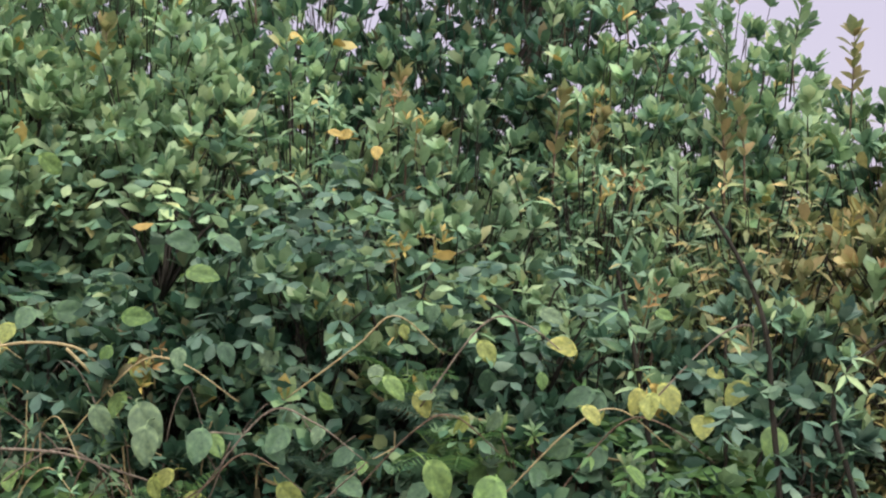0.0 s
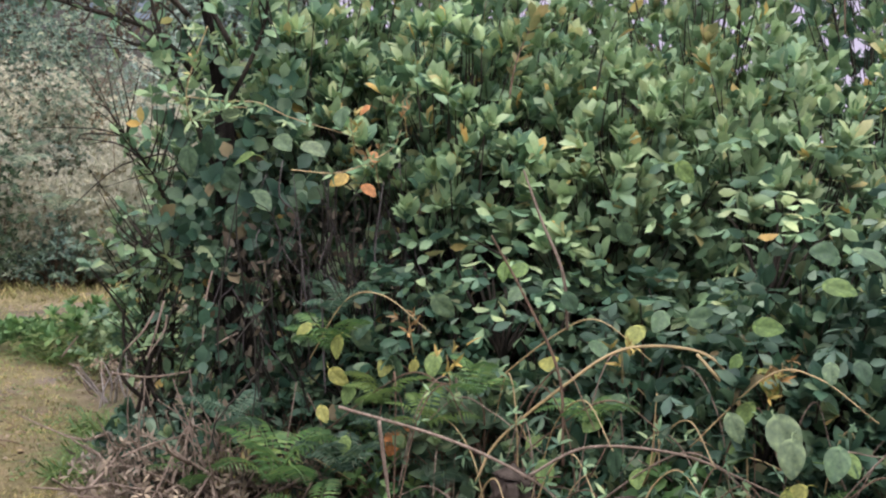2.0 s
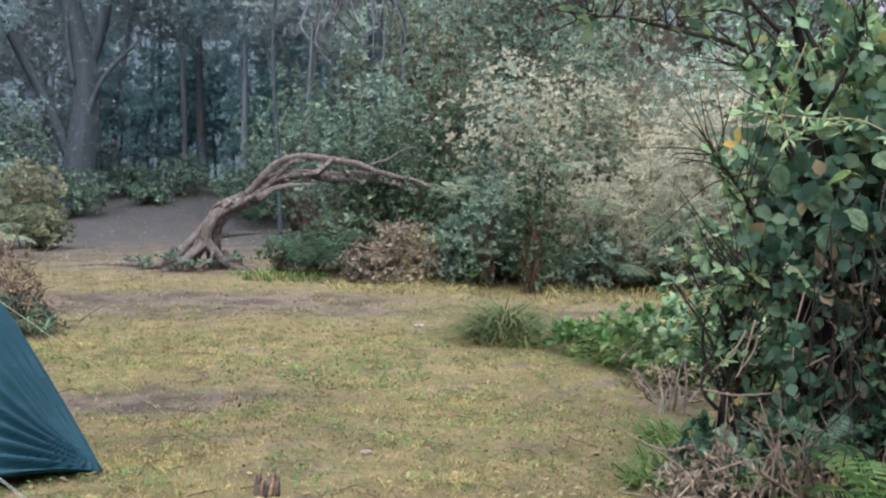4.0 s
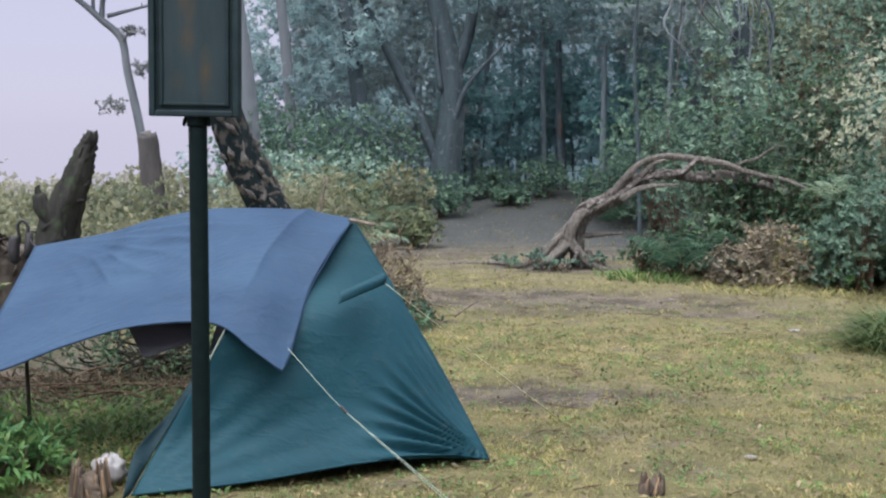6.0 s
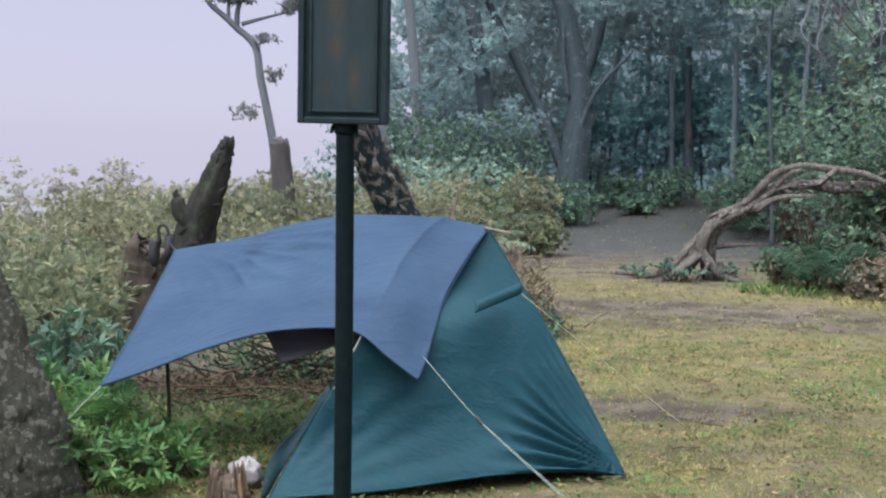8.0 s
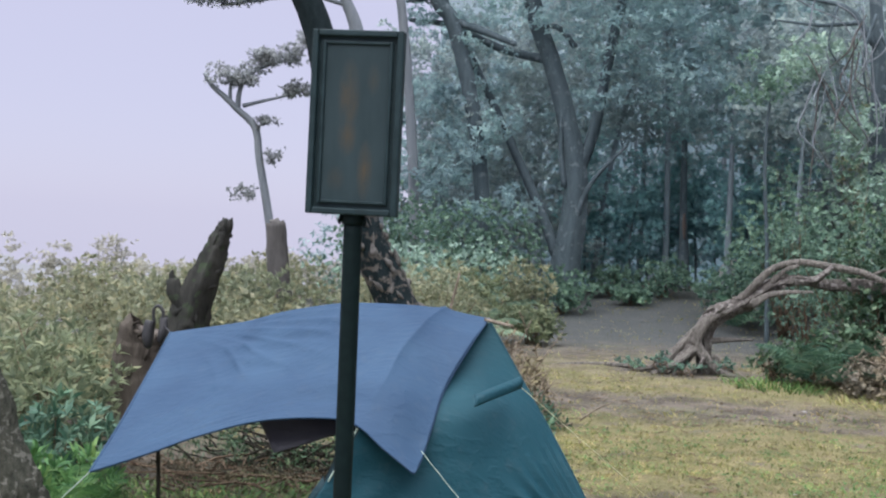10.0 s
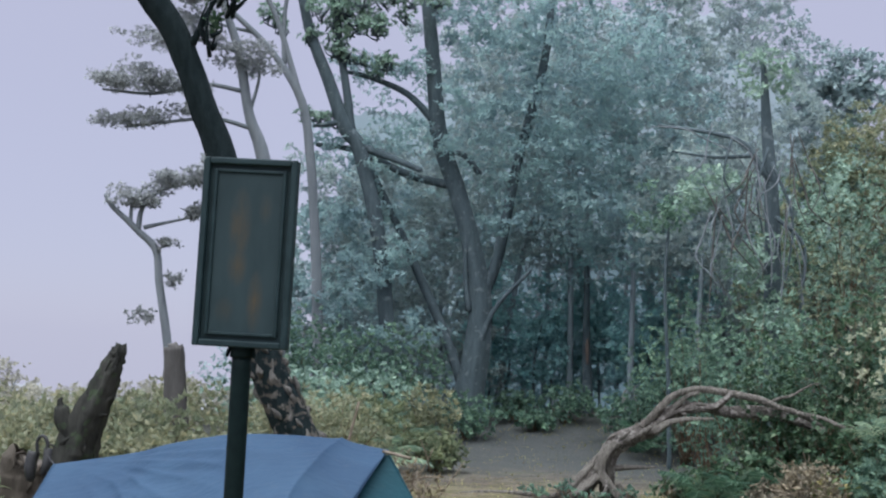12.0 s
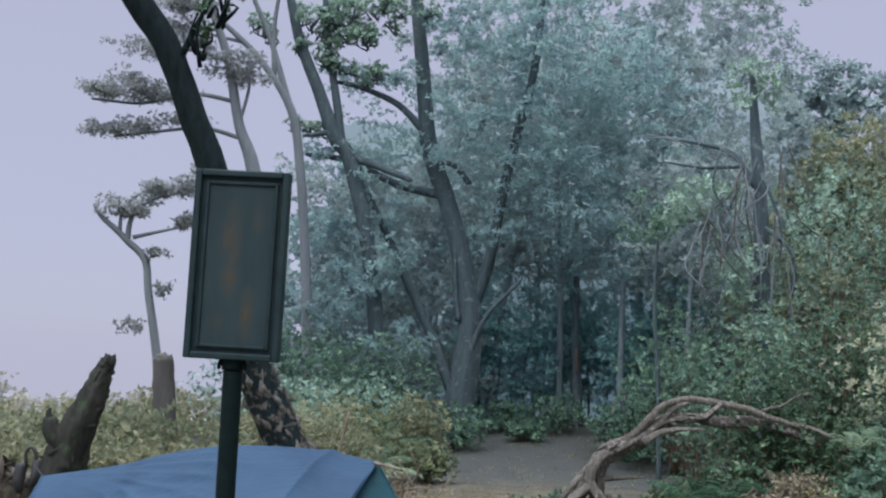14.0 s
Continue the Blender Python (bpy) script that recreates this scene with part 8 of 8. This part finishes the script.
def lawn():
    g = Geo()
    for x0, x1, y0, y1, per in ((-2.0, 3.4, 4.0, 6.5, 6600), (-2.2, 4.2, 6.5, 9.0, 3600), (-2.4, 6.5, 9.0, 13.0, 1000), (-2.0, 4.0, 13.0, 22.0, 260)):
        m = int((x1 - x0) * (y1 - y0) * per)
        x, y = np.repeat(rng.uniform(x0, x1, m // 6), 6), np.repeat(rng.uniform(y0, y1, m // 6), 6)
        m = len(x)
        x, y = x + rng.normal(0, 0.013, m), y + rng.normal(0, 0.013, m)
        patchy = 0.5 + 0.25 * np.sin(2.1 * x + 1.3 * np.sin(1.7 * y)) + 0.25 * np.sin(3.3 * y + 1.1 * np.sin(2.3 * x))
        gap = np.sin(13 * x + 2.2 * np.sin(9 * y + 1)) * np.sin(17 * y + 2.4 * np.sin(11 * x)) + 0.7 * np.sin(7.3 * x - 4 * y) * np.sin(8.9 * y + 1.5 * np.sin(6 * x))
        patchy = patchy * np.where(gap > 0.55, 0.25, 1.0)
        keep = rng.random(m) < (0.30 + 0.70 * patchy) * (1 - np.clip(1.35 * bare(x, y), 0, 0.95))
        x, y = x[keep], y[keep]
        big = 1 + 0.25 * (y - 4.5) / 4
        h = rng.uniform(0.009, 0.030, len(x)) * np.minimum(big, 2.6) * (0.6 + 0.8 * (np.sin(5.3 * x + 2 * np.sin(3.1 * y)) * np.sin(6.1 * y) * 0.5 + 0.5))
        v, q, t = blades(x, y, h, rng.uniform(0.003, 0.0065, len(x)) * big, rng.uniform(0.3, 1.6, len(x)))
        g.add(v, q, t)
    return single("grass", g, GRASS, "short worn straw-green grass of the clearing", "grass", kind="stuff")


lawn()


def clover():
    """Tiny creeping leaves between the blades, in drifts."""
    m = 26000
    x, y = rng.uniform(-1.9, 3.9, m), 4.05 + 6.5 * rng.random(m) ** 1.3
    drift = np.sin(3.7 * x + 1.9 * np.sin(2.3 * y + 1)) * np.sin(4.9 * y + 1.7 * np.sin(3.1 * x)) + 0.6 * np.sin(11 * x + 2 * np.sin(7 * y)) * np.sin(13 * y) + 0.35 * smooth((x - 1.6) / 1.5)
    keep = (drift + rng.normal(0, 0.35, m) > 0.35) & (rng.random(m) > 2.0 * bare(x, y))
    x, y = x[keep], y[keep]
    pos = np.stack([x, y, terrain(x, y) + rng.uniform(0.008, 0.022, len(x))], 1)
    return single("clover", spray(Geo(), pos, unit(rng.normal(0, 0.35, pos.shape) + [0, 0, 1]), 3, 0.017, (50, 92), OVAL_FAR), GRASS_GREEN, "tiny creeping green leaves in the turf", "clover", kind="stuff")


clover()


def tussock(x, y, r, h, count, mat, label):
    a, d = rng.uniform(0, 6.28, count), r * np.sqrt(rng.random(count))
    px, py = x + d * np.cos(a), y + d * np.sin(a)
    v, q, t = blades(px, py, h * rng.uniform(0.35, 1.15, count), rng.uniform(0.009, 0.02, count), rng.uniform(0.6, 2.7, count), None, a + rng.normal(0, 0.9, count))
    return single("grass_tuft", Geo().add(v, q, t), mat, label, "grass", "tall grass tufts", "stuff")


def mound(x, y, r, h, count, mat, label):
    """A rounded clump of long grass: blades rise from a low dome and hang over to all sides."""
    a, d = rng.uniform(0, 6.28, count), np.sqrt(rng.random(count))
    dome = h * 0.62 * (1 - d ** 2) * (1 + 0.25 * np.sin(3 * a + 1))
    px, py = x + r * d * np.cos(a), y + r * d * np.sin(a)
    v, q, t = blades(px, py, h * rng.uniform(0.25, 0.5, count), rng.uniform(0.008, 0.017, count), rng.uniform(2.0, 4.2, count), tz(x, y) + dome - 0.02, a + rng.normal(0, 0.6, count))
    return single("grass_tuft", Geo().add(v, q, t), mat, label, "grass", "tall grass tufts", "stuff")


for x, y, r, h, n, mat in ((3.36, 8.38, 0.24, 0.36, 620, GRASS_DARK), (3.42, 8.3, 0.17, 0.3, 160, GRASS_GREEN), (4.0, 7.45, 0.3, 0.34, 520, GRASS_GREEN), (4.25, 7.05, 0.34, 0.44, 640, GRASS_DARK), (4.3, 6.75, 0.26, 0.42, 380, GRASS_GREEN)):
    mound(x, y, r, h, n, mat, "rounded clump of long drooping grass beside the path")
for x, y, r, h, n, mat in ((3.3, 8.2, 0.2, 0.1, 120, GRASS), (4.5, 7.7, 0.3, 0.14, 160, GRASS), (4.2, 8.6, 0.4, 0.12, 120, GRASS), (4.9, 6.6, 0.4, 0.4, 420, GRASS_GREEN), (3.1, 4.75, 0.25, 0.14, 300, GRASS_GREEN), (2.85, 4.55, 0.18, 0.12, 260, GRASS_GREEN), (3.4, 5.3, 0.3, 0.14, 350, GRASS_GREEN), (4.2, 1.85, 0.12, 0.35, 50, GRASS_GREEN), (1.95, 7.25, 0.5, 0.03, 500, GRASS_GREEN), (4.4, 11.6, 0.9, 0.12, 350, GRASS), (3.3, 11.8, 0.8, 0.1, 300, GRASS), (5.6, 10.9, 0.9, 0.14, 350, GRASS), (-1.7, 5.9, 0.7, 0.06, 1500, GRASS_GREEN), (-1.4, 5.4, 0.55, 0.05, 1500, GRASS_GREEN), (-1.3, 5.0, 0.4, 0.045, 900, GRASS), (2.2, 12.4, 0.5, 0.12, 300, GRASS_GREEN)):
    tussock(x, y, r, h, n, mat, "tuft of longer grass at the clearing's edge" if h > 0.1 else "greener patch of short grass")
for x, y, h, r, leaf in ((4.3, 6.2, 0.5, 0.35, LEAF_SHRUB), (4.0, 6.85, 0.42, 0.3, LEAF_LIME), (3.95, 7.3, 0.42, 0.26, LEAF_FERN), (4.3, 7.2, 0.5, 0.3, LEAF_SHRUB), (3.75, 7.75, 0.24, 0.2, LEAF_FERN), (4.8, 6.0, 0.7, 0.4, LEAF_SHRUB), (5.3, 7.2, 0.6, 0.5, LEAF_GREY), (3.05, 4.5, 0.3, 0.2, LEAF_DARK)):
    shrub((x, y, 0), h, r, "low leafy weed at the clearing's edge", leaf, int(260 * r + 40), 7, 0.07, OVAL_FAR, TWIG, "weed", "weeds at the edge", 8)

# dead leaves on the lawn
def fallen_leaves():
    m = 2600
    x, y = rng.uniform(-1.8, 4.4, m), 4.2 + 13 * rng.random(m) ** 1.4
    pos = np.stack([x, y, terrain(x, y) + 0.015], 1)
    return single("leaf_scatter", spray(Geo(), pos, unit(rng.normal(0, 0.4, pos.shape) + [0, 0, 1]), 1, 0.032, (70, 95), OVAL_FAR), LEAF_DEAD, "scattered dry brown leaves on the grass", "leaves", kind="stuff")


fallen_leaves()


def twig_bits():
    """Short broken twigs strewn on the turf and the bare soil."""
    g = Geo()
    for k in range(420):
        x, y = rng.uniform(-1.9, 4.2), 4.2 + 10 * rng.random() ** 1.5
        a, half = rng.uniform(0, 3.14), rng.uniform(0.015, 0.07) * (1.8 if k % 12 == 0 else 1)
        d = np.array((math.cos(a), math.sin(a), 0)) * half
        p = np.array((x, y, tz(x, y) + 0.012))
        tube(g, [p - d, p + [0, 0, 0.006] + rng.normal(0, 0.004, 3), p + d + [0, 0, rng.uniform(0, 0.02)]], [0.003, 0.004, 0.002], 4, 5)
    return single("twig_litter", g, TWIG, "short broken brown twigs strewn on the grass", "twigs", kind="stuff")


twig_bits()


def thatch():
    """Short dry stalks lying in the turf."""
    m = 9000
    x, y = rng.uniform(-1.9, 4.2, m), 4.1 + 8 * rng.random(m) ** 1.5
    keep = np.sin(2.7 * x + 1.4 * np.sin(3.1 * y)) + np.sin(4.3 * y + 1.2 * np.sin(2.1 * x)) + rng.normal(0, 0.8, m) > 0.1
    x, y = x[keep], y[keep]
    pos = np.stack([x, y, terrain(x, y) + 0.012], 1)
    return single("dry_thatch", spray(Geo(), pos, unit(rng.normal(0, 0.25, pos.shape) + [0, 0, 1]), 1, 0.034, (72, 92), LANCE_FAR), LEAF_STRAW, "dry straw-brown stalks lying in the turf", "grass", kind="stuff")


thatch()
